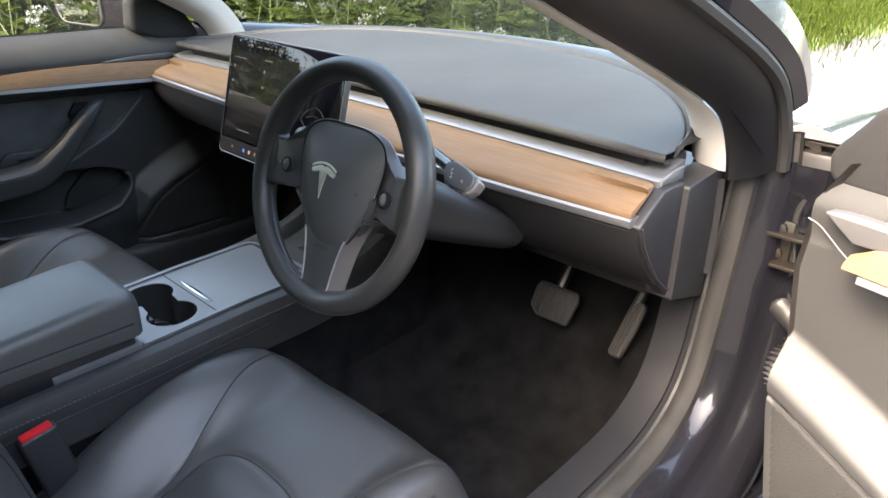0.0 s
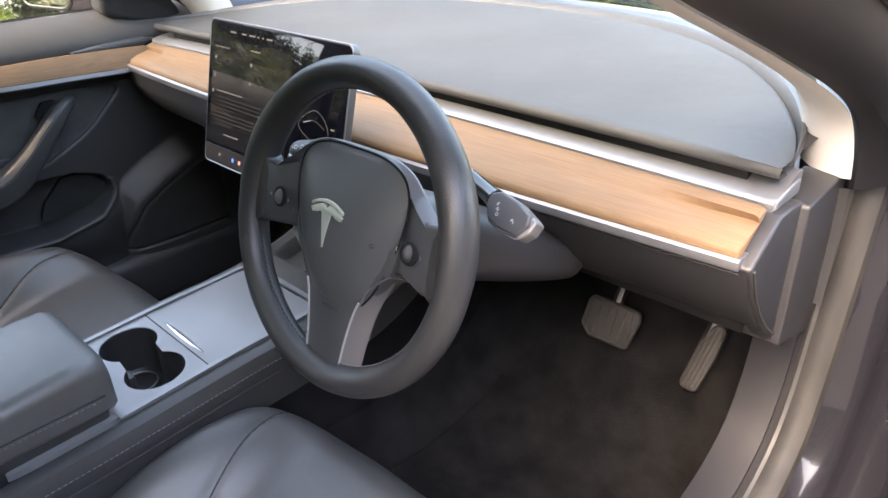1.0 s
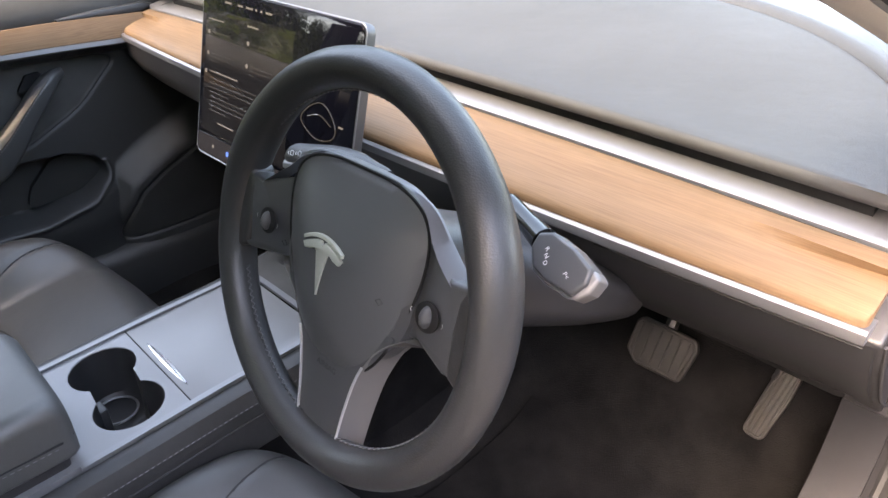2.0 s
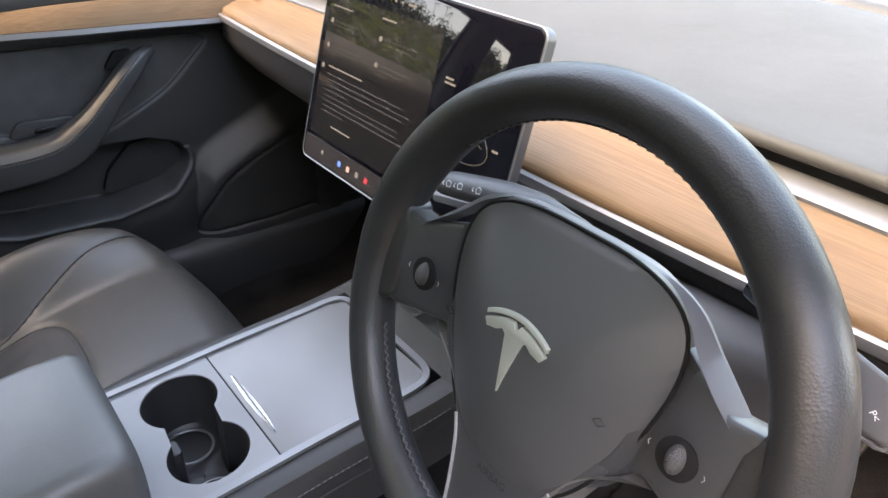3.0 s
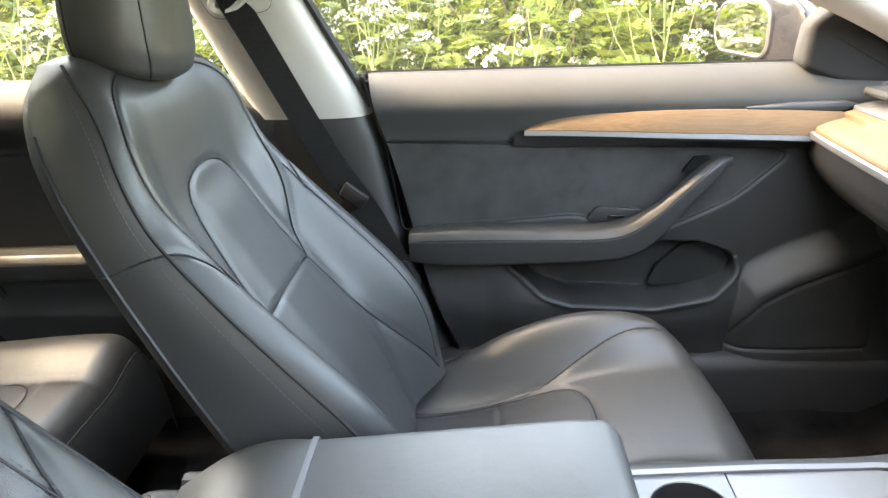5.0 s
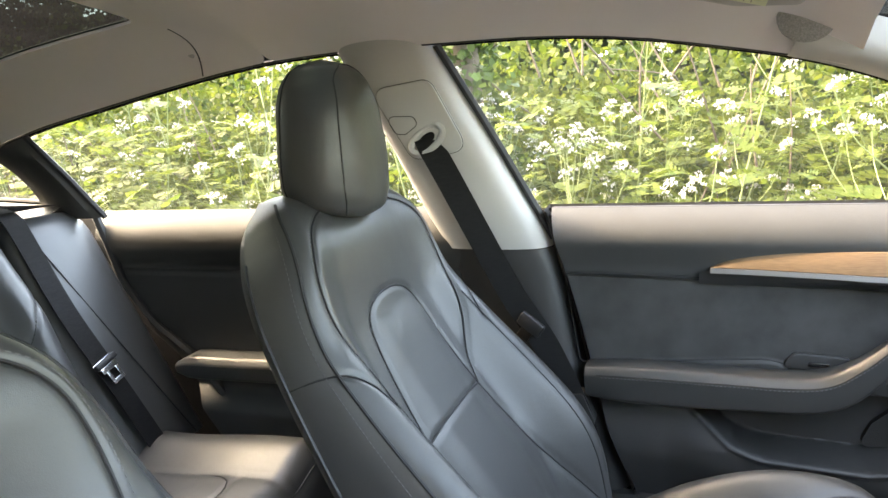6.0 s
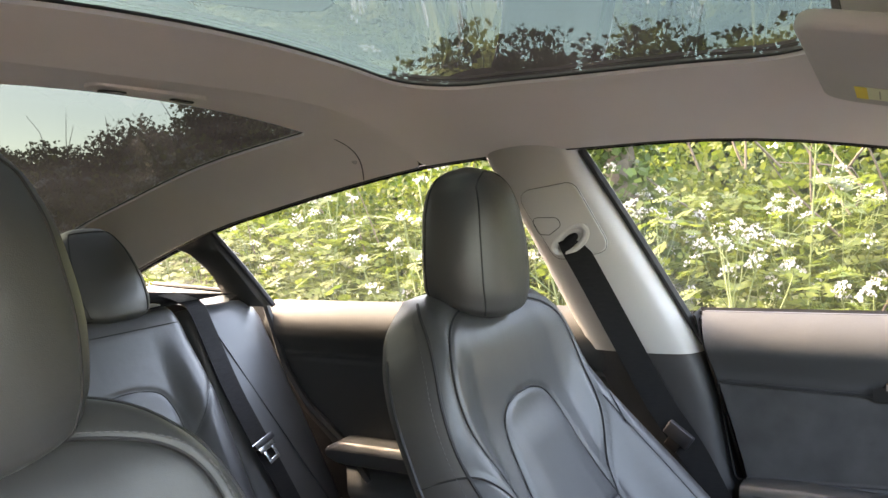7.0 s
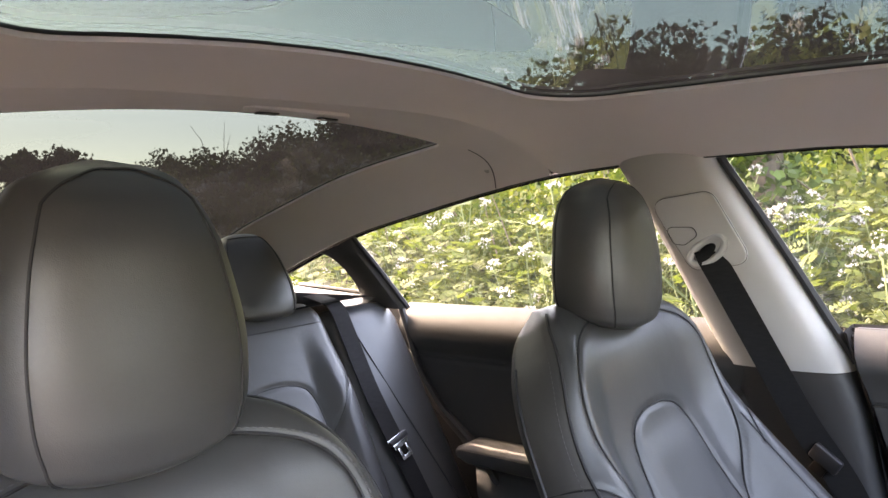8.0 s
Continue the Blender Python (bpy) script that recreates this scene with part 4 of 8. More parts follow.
def build_dash():
    d = thing("dashboard", (0, 0.4, 0.66), "dark dashboard with oak strip, silver trim and grey padded top", "dashboard")

    def wood(x):
        a, b = float(wood_low(x)), float(wood_top(x))
        return [(a + 0.006, 0.846), (a + 0.001, 0.848), (a, 0.853), (a + 0.003, 0.860), (a + 0.02, 0.8672), (a + 0.045, 0.874), (b - 0.02, 0.883), (b - 0.003, 0.887), (b + 0.002, 0.884), (b - 0.004, 0.878), (a + 0.02, 0.856)]
    secs = []
    for k, x in enumerate(np.linspace(-0.655, 0.672, 60)):
        pr = [(x, y, z) for y, z in wood(x)]
        secs.append(pr)
    c = np.mean([q[1:] for q in secs[-1]], 0)
    for dx, k in ((0.003, 0.985), (0.006, 0.94), (0.0075, 0.86)):
        secs.append([(0.672 + dx, c[0] + (y - c[0]) * k, c[1] + (z - c[1]) * k) for _, y, z in secs[59]])
    part("wood_strip", loft(secs), WOOD, d, "pale open-pore oak strip", angle=50)

    def lip(x):
        a = float(wood_low(x))
        return [(a - 0.003, 0.837), (a - 0.004, 0.840), (a - 0.004, 0.847), (a - 0.001, 0.8495), (a + 0.03, 0.8495), (a + 0.03, 0.837)]
    part("silver_lip", along_x(lip, -0.672, 0.682, 50), SILVER, d, "satin silver strip below the wood")

    def shelf(x):
        b = float(wood_top(x))
        return [(b + 0.007, 0.876), (b + 0.007, 0.886), (b + 0.011, 0.8895), (b + 0.034, 0.893), (b + 0.050, 0.898), (b + 0.065, 0.9025), (b + 0.080, 0.9035), (b + 0.080, 0.876)]
    part("silver_shelf", along_x(shelf, -0.655, 0.682, 50), SILVER, d, "satin silver shelf above the wood")
    part("shadow_gap", along_x(lambda x: [(float(wood_top(x)) - 0.004, 0.870), (float(wood_top(x)) - 0.004, 0.8825), (float(wood_top(x)) + 0.009, 0.8825), (float(wood_top(x)) + 0.009, 0.870)], -0.655, 0.64, 40), DARK, d)
    part("vent_slot", along_x(lambda x: [(float(pad_front(x)) + 0.016, 0.893), (float(pad_front(x)) + 0.016, 0.915), (float(pad_front(x)) + 0.08, 0.915), (float(pad_front(x)) + 0.08, 0.893)], -0.63, 0.64, 40), DARK, d, "dark full-width air vent slot")
    for s in (-1, 1):
        part("silver_end", prism(rounded([(0.334, 0.878), (0.336, 0.8895), (0.352, 0.893), (0.372, 0.896), (0.40, 0.895), (0.40, 0.880)], 0.002), s * 0.650, s * 0.684, 0.002, lambda u, v, h: (h, u, v)), SILVER, d, "satin silver vent end")

    # padded top: flat pad, front fold and raised border
    rows = []
    ang = np.linspace(-1, 1, 61)
    for u in ang:
        x = 0.678 * math.sin(u * math.pi / 2)
        f, r = float(pad_front(x)), max(float(pad_rear(x)), float(pad_front(x)) + 0.004)
        tuck = min(1.0, (r - f) / 0.04)
        row = [(x, f + 0.030 * tuck, 0.907), (x, f + 0.006 * tuck, 0.907), (x, f + 0.001, 0.910), (x, f, 0.915), (x, f + 0.003, 0.9205)]
        for t in np.linspace(0.02, 1, 24):
            y = f + (r - f) * t
            row.append((x, y, 0.9215 + 0.030 * float(sstep(0, 0.9, (y - f) / 0.5)) - 0.004 * float(sstep(0.97, 1.0, t))))
        rows.append(row)
    part("dash_pad", grid(rows), PAD, d, "grey grained padded dash top", angle=60)
    rim, cowl = [], []
    for u in np.linspace(-1, 1, 81):
        x = 0.678 * math.sin(u * math.pi / 2)
        r = float(pad_rear(x))
        z0 = 0.9215 + 0.030 * float(sstep(0, 0.9, (r - float(pad_front(x))) / 0.5))
        k = x / 0.678
        nx, ny = (k * abs(k) ** 2.0, (1 - abs(k) ** 3))
        ln = math.hypot(nx, ny)
        nx, ny = nx / ln * (1 - 0.95 * abs(k) ** 6), ny / ln
        rim.append([(x + nx * o, r + ny * o, z0 + h) for o, h in ((-0.003, -0.012), (0.002, -0.004), (0.006, 0.002), (0.014, 0.006), (0.026, 0.006), (0.036, 0.002), (0.040, -0.004))])
        xg = 0.684 * math.sin(u * math.pi / 2)
        yg = float(base_curve(xg)) + 0.04
        if abs(u) > 0.905:
            continue
        cowl.append([(x + nx * 0.038, r + ny * 0.038, z0 - 0.003), (x * 0.5 + xg * 0.5, (r + yg) / 2 + 0.015, z0 - 0.002), (xg, yg + 0.02, 0.945 - 0.05 * abs(u) ** 3)])
    part("pad_border", grid(rim), SOFT, d, "dark raised border round the pad")
    part("windscreen_cowl", grid(cowl), HARD, d, "black strip at the foot of the windscreen")

    # lower face, glovebox and knee panel
    def lower(x):
        a = float(wood_low(x))
        k = 0.0 if x > 0 else 0.012
        return [(a + 0.004, 0.838), (a + 0.006, 0.832), (a + 0.016 - k, 0.806), (a + 0.038 - k, 0.770), (a + 0.075 - k, 0.732), (a + 0.120, 0.703), (a + 0.150, 0.694), (a + 0.30, 0.700), (a + 0.40, 0.76), (a + 0.40, 0.84), (a + 0.10, 0.845)]
    part("lower_face", along_x(lower, -0.680, 0.688, 40), HARD, d, "black grained lower dash face", angle=60)
    groove = [(x, float(wood_low(x)) + 0.0065, 0.829) for x in np.linspace(0.44, 0.68, 12)]
    part("panel_gap", tube(groove, 0.0012, 5), SEAM, d)
    for s in (-1, 1):
        endp = rounded([(0.268, 0.838), (0.330, 0.878), (0.36, 0.878), (0.392, 0.874), (0.402, 0.78), (0.402, 0.70), (0.385, 0.694), (0.340, 0.74), (0.300, 0.79)], 0.006)
        part("end_panel", prism(endp, s * 0.672, s * 0.6935, 0.004, lambda u, v, h: (h, u, v)), HARD, d, "black plastic dash end panel")
        gap = [(s * 0.6945, y, z) for y, z in spline([(0.275, 0.836), (0.300, 0.792), (0.345, 0.737), (0.395, 0.698)], 20)]
        part("end_gap", tube(gap, 0.0018, 5), SEAM, d)
    part("end_block", box(0.600, 0.655, 0.405, 0.475, 0.850, 0.900, 0.010, 3), SOFT, d, "black padded dash corner")
    # underside panel over the footwells
    for x0, x1 in ((-0.66, -0.16), (0.16, 0.66)):
        part("under_panel", box(x0, x1, 0.40, 0.72, 0.675, 0.70, 0.01), DARK, d, "dark underside of the dash")
    return d


build_dash()

# ---- touchscreen ----
S_TL, S_BL = np.array((-0.175, 0.211, 1.005)), np.array((-0.175, 0.153, 0.784))
S_UP = (S_TL - S_BL) / np.linalg.norm(S_TL - S_BL)
S_H, S_W = float(np.linalg.norm(S_TL - S_BL)), 0.350
S_N = np.array((0.0, -S_UP[2], S_UP[1]))       # towards the seats


def scr(u, v, h):
    """A place on the screen: u from its left, v from its foot, h proud of the glass."""
    return S_BL + np.array((u, 0, 0)) + S_UP * v + S_N * h


def bar_on_screen(u0, u1, v0, v1, h=0.0006, t=0.0003):
    return prism([(u0, v0), (u1, v0), (u1, v1), (u0, v1)], h, h + t, 0, scr)


def build_screen():
    t = thing("touchscreen", (0, 0.20, 0.79), "large black touchscreen with silver edge showing a dark menu", "touchscreen")
    out = rounded([(0, 0), (S_W, 0), (S_W, S_H), (0, S_H)], 0.011, 6)
    part("housing", prism(out, -0.014, -0.001, 0.002, scr, 3, True), EDGE_DARK, t, "satin grey screen housing")
    part("glass", prism(inset(out, 0.0022), -0.002, 0.0002, 0.0006, scr), SCREEN, t, "glossy black screen glass")
    part("edge_rim", tube([scr(u, v, -0.0012) for u, v in inset(out, 0.0004)], 0.0011, 6, True), SILVER, t, "thin satin silver edge")
    part("stand", join(box(-0.035, 0.035, 0.20, 0.30, 0.85, 0.90, 0.008)), HARD, t, "black screen bracket")
    part("menu_panel", prism(rounded([(0.012, 0.035), (0.222, 0.035), (0.222, 0.200), (0.012, 0.200)], 0.003), 0.0002, 0.0005, 0, scr), UI_GREY, t, "dark grey menu page")
    part("app_bar", prism([(0.006, 0.004), (S_W - 0.006, 0.004), (S_W - 0.006, 0.030), (0.006, 0.030)], 0.0002, 0.0005, 0, scr), UI_DARK, t)
    rnd = random.Random(4)

    def text_line(u, w, v, h):
        """One line of small bars in place of unreadable words."""
        bars, e = [], u + w
        while u < e - 0.002:
            k = min(rnd.uniform(0.004, 0.012), e - u)
            bars.append(bar_on_screen(u, u + k, v, v + h))
            u += k + 0.0016
        part("text_line", join(*bars), UI_DIM, t)

    # status row, headings, icons and paragraphs
    for u, w in ((0.060, 0.016), (0.092, 0.012), (0.112, 0.016), (0.134, 0.004), (0.146, 0.004), (0.158, 0.014)):
        part("status_mark", bar_on_screen(u, u + w, 0.211, 0.2135), UI_TEXT, t)
    for u, v, w, h in ((0.020, 0.186, 0.040, 0.0022), (0.118, 0.190, 0.026, 0.0030), (0.030, 0.118, 0.072, 0.0026), (0.056, 0.051, 0.042, 0.0026)):
        part("heading", bar_on_screen(u, u + w, v, v + h * 0.65), UI_TEXT, t)
    for u, v in ((0.022, 0.170), (0.122, 0.170), (0.022, 0.142), (0.122, 0.142), (0.018, 0.117)):
        part("menu_icon", prism([(u + 0.003 * math.cos(a), v + 0.003 * math.sin(a)) for a in np.linspace(0, 6.28, 12, endpoint=False)], 0.0006, 0.0009, 0, scr), UI_TEXT, t)
        if v > 0.13:
            for r, k in ((0.0, 0.056), (0.005, 0.048), (0.010, 0.014)):
                text_line(u + 0.007, k * rnd.uniform(0.85, 1.1), v - r, 0.0011)
    for k in range(8):
        w = 0.170 * rnd.uniform(0.88, 1.0) if k not in (3, 7) else 0.05
        text_line(0.030, w, 0.109 - 0.0062 * k, 0.0012)
    part("menu_icon", bar_on_screen(0.045, 0.050, 0.015, 0.019), UI_TEXT, t)
    for u, m in ((0.084, UI_BLUE), (0.103, UI_WARM), (0.122, UI_TEXT), (0.141, UI_RED), (0.205, UI_DIM), (0.225, UI_DIM), (0.250, UI_TEXT)):
        part("app_icon", prism(rounded([(u, 0.013), (u + 0.0062, 0.013), (u + 0.0062, 0.0195), (u, 0.0195)], 0.0016), 0.0006, 0.0009, 0, scr), m, t)
    # pale line drawing of a car with two captions
    car = spline([(0.250, 0.105), (0.262, 0.122), (0.285, 0.132), (0.305, 0.124), (0.318, 0.106), (0.308, 0.094), (0.280, 0.090)], 26, True)
    part("car_drawing", tube([scr(u, v, 0.0008) for u, v in car], 0.0006, 5, True), UI_DIM, t)
    part("car_drawing", tube([scr(u, v, 0.0008) for u, v in spline([(0.262, 0.112), (0.285, 0.118), (0.308, 0.110)], 12)], 0.0006, 5), UI_DIM, t)
    for u, v, w in ((0.238, 0.158, 0.012), (0.238, 0.1535, 0.016), (0.322, 0.112, 0.008), (0.280, 0.160, 0.006), (0.240, 0.062, 0.06), (0.248, 0.050, 0.05)):
        part("caption", bar_on_screen(u, u + w, v, v + 0.0022), UI_TEXT, t)
    part("warning_mark", prism([(0.232, 0.049), (0.240, 0.049), (0.236, 0.056)], 0.0006, 0.0009, 0, scr), UI_ORANGE, t, "orange warning triangle")


EDGE_DARK = material("satin_grey_edge", (0.11, 0.11, 0.115), 0.42, 0.7, vary=0.05)
SCREEN = material("screen_glass", (0.005, 0.005, 0.008), 0.03, spec=0.22, vary=0.0, rough_vary=0.0)
UI_GREY = glow_material("menu_grey", (0.024, 0.022, 0.028), 0.010)
UI_DARK = glow_material("menu_dark", (0.02, 0.02, 0.025), 0.05)
UI_TEXT = glow_material("menu_white", (0.8, 0.8, 0.82), 0.010)
UI_DIM = glow_material("menu_pale", (0.6, 0.6, 0.62), 0.0038)
UI_BLUE = glow_material("menu_blue", (0.10, 0.25, 0.9), 0.05)
UI_RED = glow_material("menu_red", (0.8, 0.08, 0.12), 0.03)
UI_WARM = glow_material("menu_pink", (0.9, 0.55, 0.55), 0.03)
UI_ORANGE = glow_material("menu_orange", (0.95, 0.3, 0.02), 0.05)
build_screen()

# ---- steering wheel ----
W_TILT = radians(17.8)
W_C = np.array((0.366, 0.020, 0.875))
W_N = np.array((0, -math.cos(W_TILT), math.sin(W_TILT)))
W_V = np.array((0, math.sin(W_TILT), math.cos(W_TILT)))
W_U = np.array((1.0, 0, 0))


def wh(u, v, h):
    return W_C + W_U * u + W_V * v + W_N * h


def sym(points):
    """A right half from top to bottom made into a whole outline."""
    return [(u, v) for u, v in points] + [(-u, v) for u, v in reversed(points) if abs(u) > 1e-6]


def dome(outline, h0, h1, rings=7, sharp=2.2, to3d=wh, cx=0.0, cy=0.0):
    """A pillow-shaped lid over an outline."""
    p = np.asarray(outline, float)
    c = np.array((cx, cy))
    secs = [[to3d(u, v, h0 - 0.012) for u, v in p]]
    for k in range(rings + 1):
        t = k / rings
        s = 1 - t * 0.98
        h = h0 + (h1 - h0) * (1 - (1 - t) ** sharp)
        secs.append([to3d(*(c + (q - c) * s), h) for q in p])
    return loft(secs)


def text_mesh(word, size, to3d, u, v, h, turn=0.0, slant=0.0):
    cu = bpy.data.curves.new("lettering", "FONT")
    cu.body, cu.size, cu.align_x, cu.align_y = word, size, "CENTER", "CENTER"
    ob = bpy.data.objects.new("lettering", cu)
    me = bpy.data.meshes.new_from_object(ob)
    c, s = math.cos(turn), math.sin(turn)
    vs = [to3d(u + c * q.co[0] - s * q.co[1], v + s * q.co[0] + c * q.co[1], h) for q in me.vertices]
    fs = [tuple(p.vertices) for p in me.polygons]
    bpy.data.objects.remove(ob)
    return vs, fs


def build_wheel():
    w = thing("steering_wheel", tuple(W_C), "black leather three-spoke steering wheel with silver accents", "steering wheel")
    R = 0.159
    secs = []
    for a in np.linspace(0, 2 * math.pi, 96, endpoint=False):
        d = W_U * math.cos(a) + W_V * math.sin(a)
        k = 1 + 0.10 * math.exp(-((math.degrees(a) % 180 - 25) / 22) ** 2) * (1 if a < math.pi else 0) + 0.10 * math.exp(-((math.degrees(a) % 180 - 155) / 22) ** 2) * (1 if a < math.pi else 0)
        secs.append([W_C + d * (R + 0.0160 * k * math.cos(b)) + W_N * 0.0185 * k * math.sin(b) for b in np.linspace(0, 2 * math.pi, 20, endpoint=False)])
    part("rim", loft(secs, False, True), LEATHER_WHEEL, w, "black leather rim")
    # laced seam inside the rim
    for a0, a1 in ((200, 262), (278, 340), (20, 160)):
        path = []
        for a in np.radians(np.linspace(a0, a1, 60)):
            d = W_U * math.cos(a) + W_V * math.sin(a)
            path.append(W_C + d * (R - 0.0162))
        path = np.array(path)
        part("rim_seam", tube(path, 0.0008, 5), SEAM, w)
        zig = np.array([p + W_N * (0.0016 if k % 2 else -0.0016) + (W_C - p) / np.linalg.norm(W_C - p) * 0.0006 for k, p in enumerate(even(path, 110 if a1 - a0 > 100 else 52))])
        part("rim_lacing", tube(zig, 0.0006, 4), THREAD_DARK, w, "dark zigzag lacing")
    pad = spline(sym([(0.0, 0.0845), (0.036, 0.0835), (0.063, 0.0765), (0.0785, 0.063), (0.0835, 0.040), (0.0795, 0.010), (0.067, -0.028), (0.049, -0.060), (0.030, -0.077), (0.012, -0.083)]), 88, True)
    part("airbag_cover", dome(pad, -0.003, 0.0215, 13, 2.1, wh, 0, 0.0), COVER, w, "satin black airbag cover", angle=60)
    part("cover_gap", tube([wh(u, v, -0.0035) for u, v in inset(pad, -0.0010)], 0.0013, 6, True), DARK, w)
    back = rounded(sym([(0.0, 0.072), (0.045, 0.068), (0.070, 0.050), (0.085, 0.020), (0.08, -0.02), (0.058, -0.045), (0.034, -0.075), (0.014, -0.085)]), 0.02, 4)
    part("hub", prism(back, -0.045, -0.006, 0.006, wh, 3, True), PANEL, w, "satin black hub")
    for s in (-1, 1):
        spoke = rounded([(s * 0.030, 0.070), (s * 0.064, 0.066), (s * 0.092, 0.050), (s * 0.118, 0.041), (s * 0.150, 0.044), (s * 0.150, -0.026), (s * 0.125, -0.026), (s * 0.085, -0.022), (s * 0.050, -0.030)], 0.006, 4)
        p = part("spoke", prism(spoke, -0.016, 0.0060, 0.004, lambda u, v, h: wh(u, v, h - 0.013 * float(sstep(0.103, 0.086, abs(u)))), 3, True), PANEL, w, "satin black switch spoke")
        # ridged thumb wheel in a round well
        c = wh(s * 0.103, 0.0075, 0.0062)
        part("scroll_well", disc(c - W_N * 0.001, 0.0115, W_U, W_V, W_N, 0.0012, 28, 0.0003), DARK, w)
        ball = []
        for a in np.linspace(0, 2 * math.pi, 40, endpoint=False):
            ball.append([c + W_V * (0.0088 * math.cos(b)) * math.cos(a) + W_N * (0.0075 * math.cos(b) * math.sin(a) - 0.001) + W_U * 0.0052 * math.sin(b) for b in np.linspace(-1.45, 1.45, 9)])
        part("scroll_wheel", grid(ball, True, False), STEELDOT, w, "ridged grey thumb wheel")
        for k in (-1, 1):
            q = np.array([(s * 0.103 + k * 0.0155, 0.0075 + 0.0018), (s * 0.103 + k * 0.0165, 0.0075), (s * 0.103 + k * 0.0155, 0.0075 - 0.0018)])
            part("arrow_mark", tube([wh(u, v, 0.0064) for u, v in q], 0.00025, 4), PRINT, w)
        horn = np.array([(s * 0.058, 0.002), (s * 0.062, 0.005), (s * 0.066, 0.003), (s * 0.062, 0.000), (s * 0.058, 0.002)])
        part("horn_mark", tube([wh(u, v, 0.0145) for u, v in horn], 0.0004, 4), SEAM, w)
        # leather of the rim drawn in over the spoke's end
        ear = rounded([(s * 0.1305, -0.0250), (s * 0.150, -0.036), (s * 0.152, 0.056), (s * 0.135, 0.0455), (s * 0.1285, 0.030), (s * 0.1280, 0.010)], 0.005, 4)
        part("thumb_rest", prism(ear, -0.017, 0.0075, 0.0045, wh, 3, True), LEATHER_WHEEL, w, "black leather thumb rest")
    # one satin edge over the pad and both spokes, thin at the top and broad at its sides
    up = spline([(-0.122, 0.0405), (-0.0985, 0.0600), (-0.0785, 0.0765), (-0.053, 0.0850), (-0.024, 0.0870), (0, 0.0872), (0.024, 0.0870), (0.053, 0.0850), (0.0785, 0.0765), (0.0985, 0.0600), (0.122, 0.0405)], 64)
    lo = spline([(-0.1165, 0.0340), (-0.0870, 0.0545), (-0.0730, 0.0705), (-0.052, 0.0825), (-0.024, 0.0862), (0, 0.0866), (0.024, 0.0862), (0.052, 0.0825), (0.0730, 0.0705), (0.0870, 0.0545), (0.1165, 0.0340)], 64)
    broad = sstep(0.030, 0.075, np.abs(up[:, :1]))
    lo = up + (lo - up) * (0.06 + 0.46 * broad)
    part("silver_edge", loft([[wh(*p, -0.0052 - 0.0033 * float(k)), wh(*q, -0.0050 + 0.0115 * float(sstep(0.06, 0.11, abs(q[0])))), wh(q[0], q[1], -0.014), wh(p[0], p[1], -0.0075 - 0.0033 * float(k))] for p, q, k in zip(up, lo, broad[:, 0])]), EDGE_GREY, w, "satin silver edge strip", angle=25)
    # lower spoke: black plate in a satin fork with broad flanks
    plate = rounded([(-0.074, -0.026), (0.074, -0.026), (0.052, -0.050), (0.0395, -0.073), (0.0310, -0.110), (0.0265, -0.152), (-0.0265, -0.152), (-0.0310, -0.110), (-0.0395, -0.073), (-0.052, -0.050)], 0.004, 4)
    part("lower_spoke_plate", prism(plate, -0.012, 0.000, 0.002, wh, 2, True), PANEL, w, "satin black lower spoke plate")
    for s in (-1, 1):
        rim_in = spline([(0.080, -0.0245), (0.056, -0.0450), (0.0405, -0.0725), (0.0320, -0.110), (0.0275, -0.150)], 24)
        flank = spline([(0.108, -0.0245), (0.071, -0.0360), (0.0510, -0.0710), (0.0415, -0.110), (0.0360, -0.150)], 24)
        part("lower_spoke_fork", loft([[wh(s * (p[0] - 0.0025), p[1] - 0.001, -0.0005), wh(s * p[0], p[1], -0.0002), wh(s * q[0], q[1], -0.021), wh(s * q[0], q[1], -0.024), wh(s * p[0], p[1], -0.024)] for p, q in zip(rim_in, flank)]), FORK, w, "satin silver fork of the lower spoke", angle=30)
        part("fork_edge", tube([wh(s * (p[0] - 0.0008), p[1] - 0.0004, 0.0006) for p in rim_in[9:]], 0.0012, 7), FORK_EDGE, w, "bright satin edge of the fork")
    part("fork_foot", tube([wh(u, v, -0.002) for u, v in spline([(-0.0285, -0.142), (-0.021, -0.153), (0, -0.1555), (0.021, -0.153), (0.0285, -0.142)], 16)], 0.0030, 8), FORK, w)
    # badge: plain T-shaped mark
    H = lambda u, v, h: wh(0.92 * u - 0.002, 0.92 * v + 0.0065, h - 0.0180)
    arc_o = [(u * 0.95, 0.027 - 10.0 * u * u) for u in np.linspace(-0.028, 0.028, 18)]
    arc_i = [(u * 0.95, 0.0235 - 10.0 * u * u) for u in np.linspace(0.0275, -0.0275, 18)]
    b = part("badge_arc", prism(arc_o + arc_i, 0.038, 0.0408, 0.0004, H), BADGE, w, "bright metal badge")
    stem = [(-0.0265, 0.0132), (-0.020, 0.0165), (-0.010, 0.0205), (-0.0035, 0.0215), (0.0, 0.0165), (0.0035, 0.0215), (0.010, 0.0205), (0.020, 0.0165), (0.0265, 0.0132), (0.0235, 0.0085), (0.0155, 0.0100), (0.0105, 0.0130), (0.0075, 0.0110), (0.0, -0.027), (-0.0075, 0.0110), (-0.0105, 0.0130), (-0.0155, 0.0100), (-0.0235, 0.0085)]
    part("badge_stem", prism(stem, 0.038, 0.0408, 0.0004, H), BADGE, w, "bright metal badge")
    part("pad_lettering", text_mesh("AIRBAG", 0.0075, wh, 0.0, -0.086, 0.0003), SEAM, w)
    return w


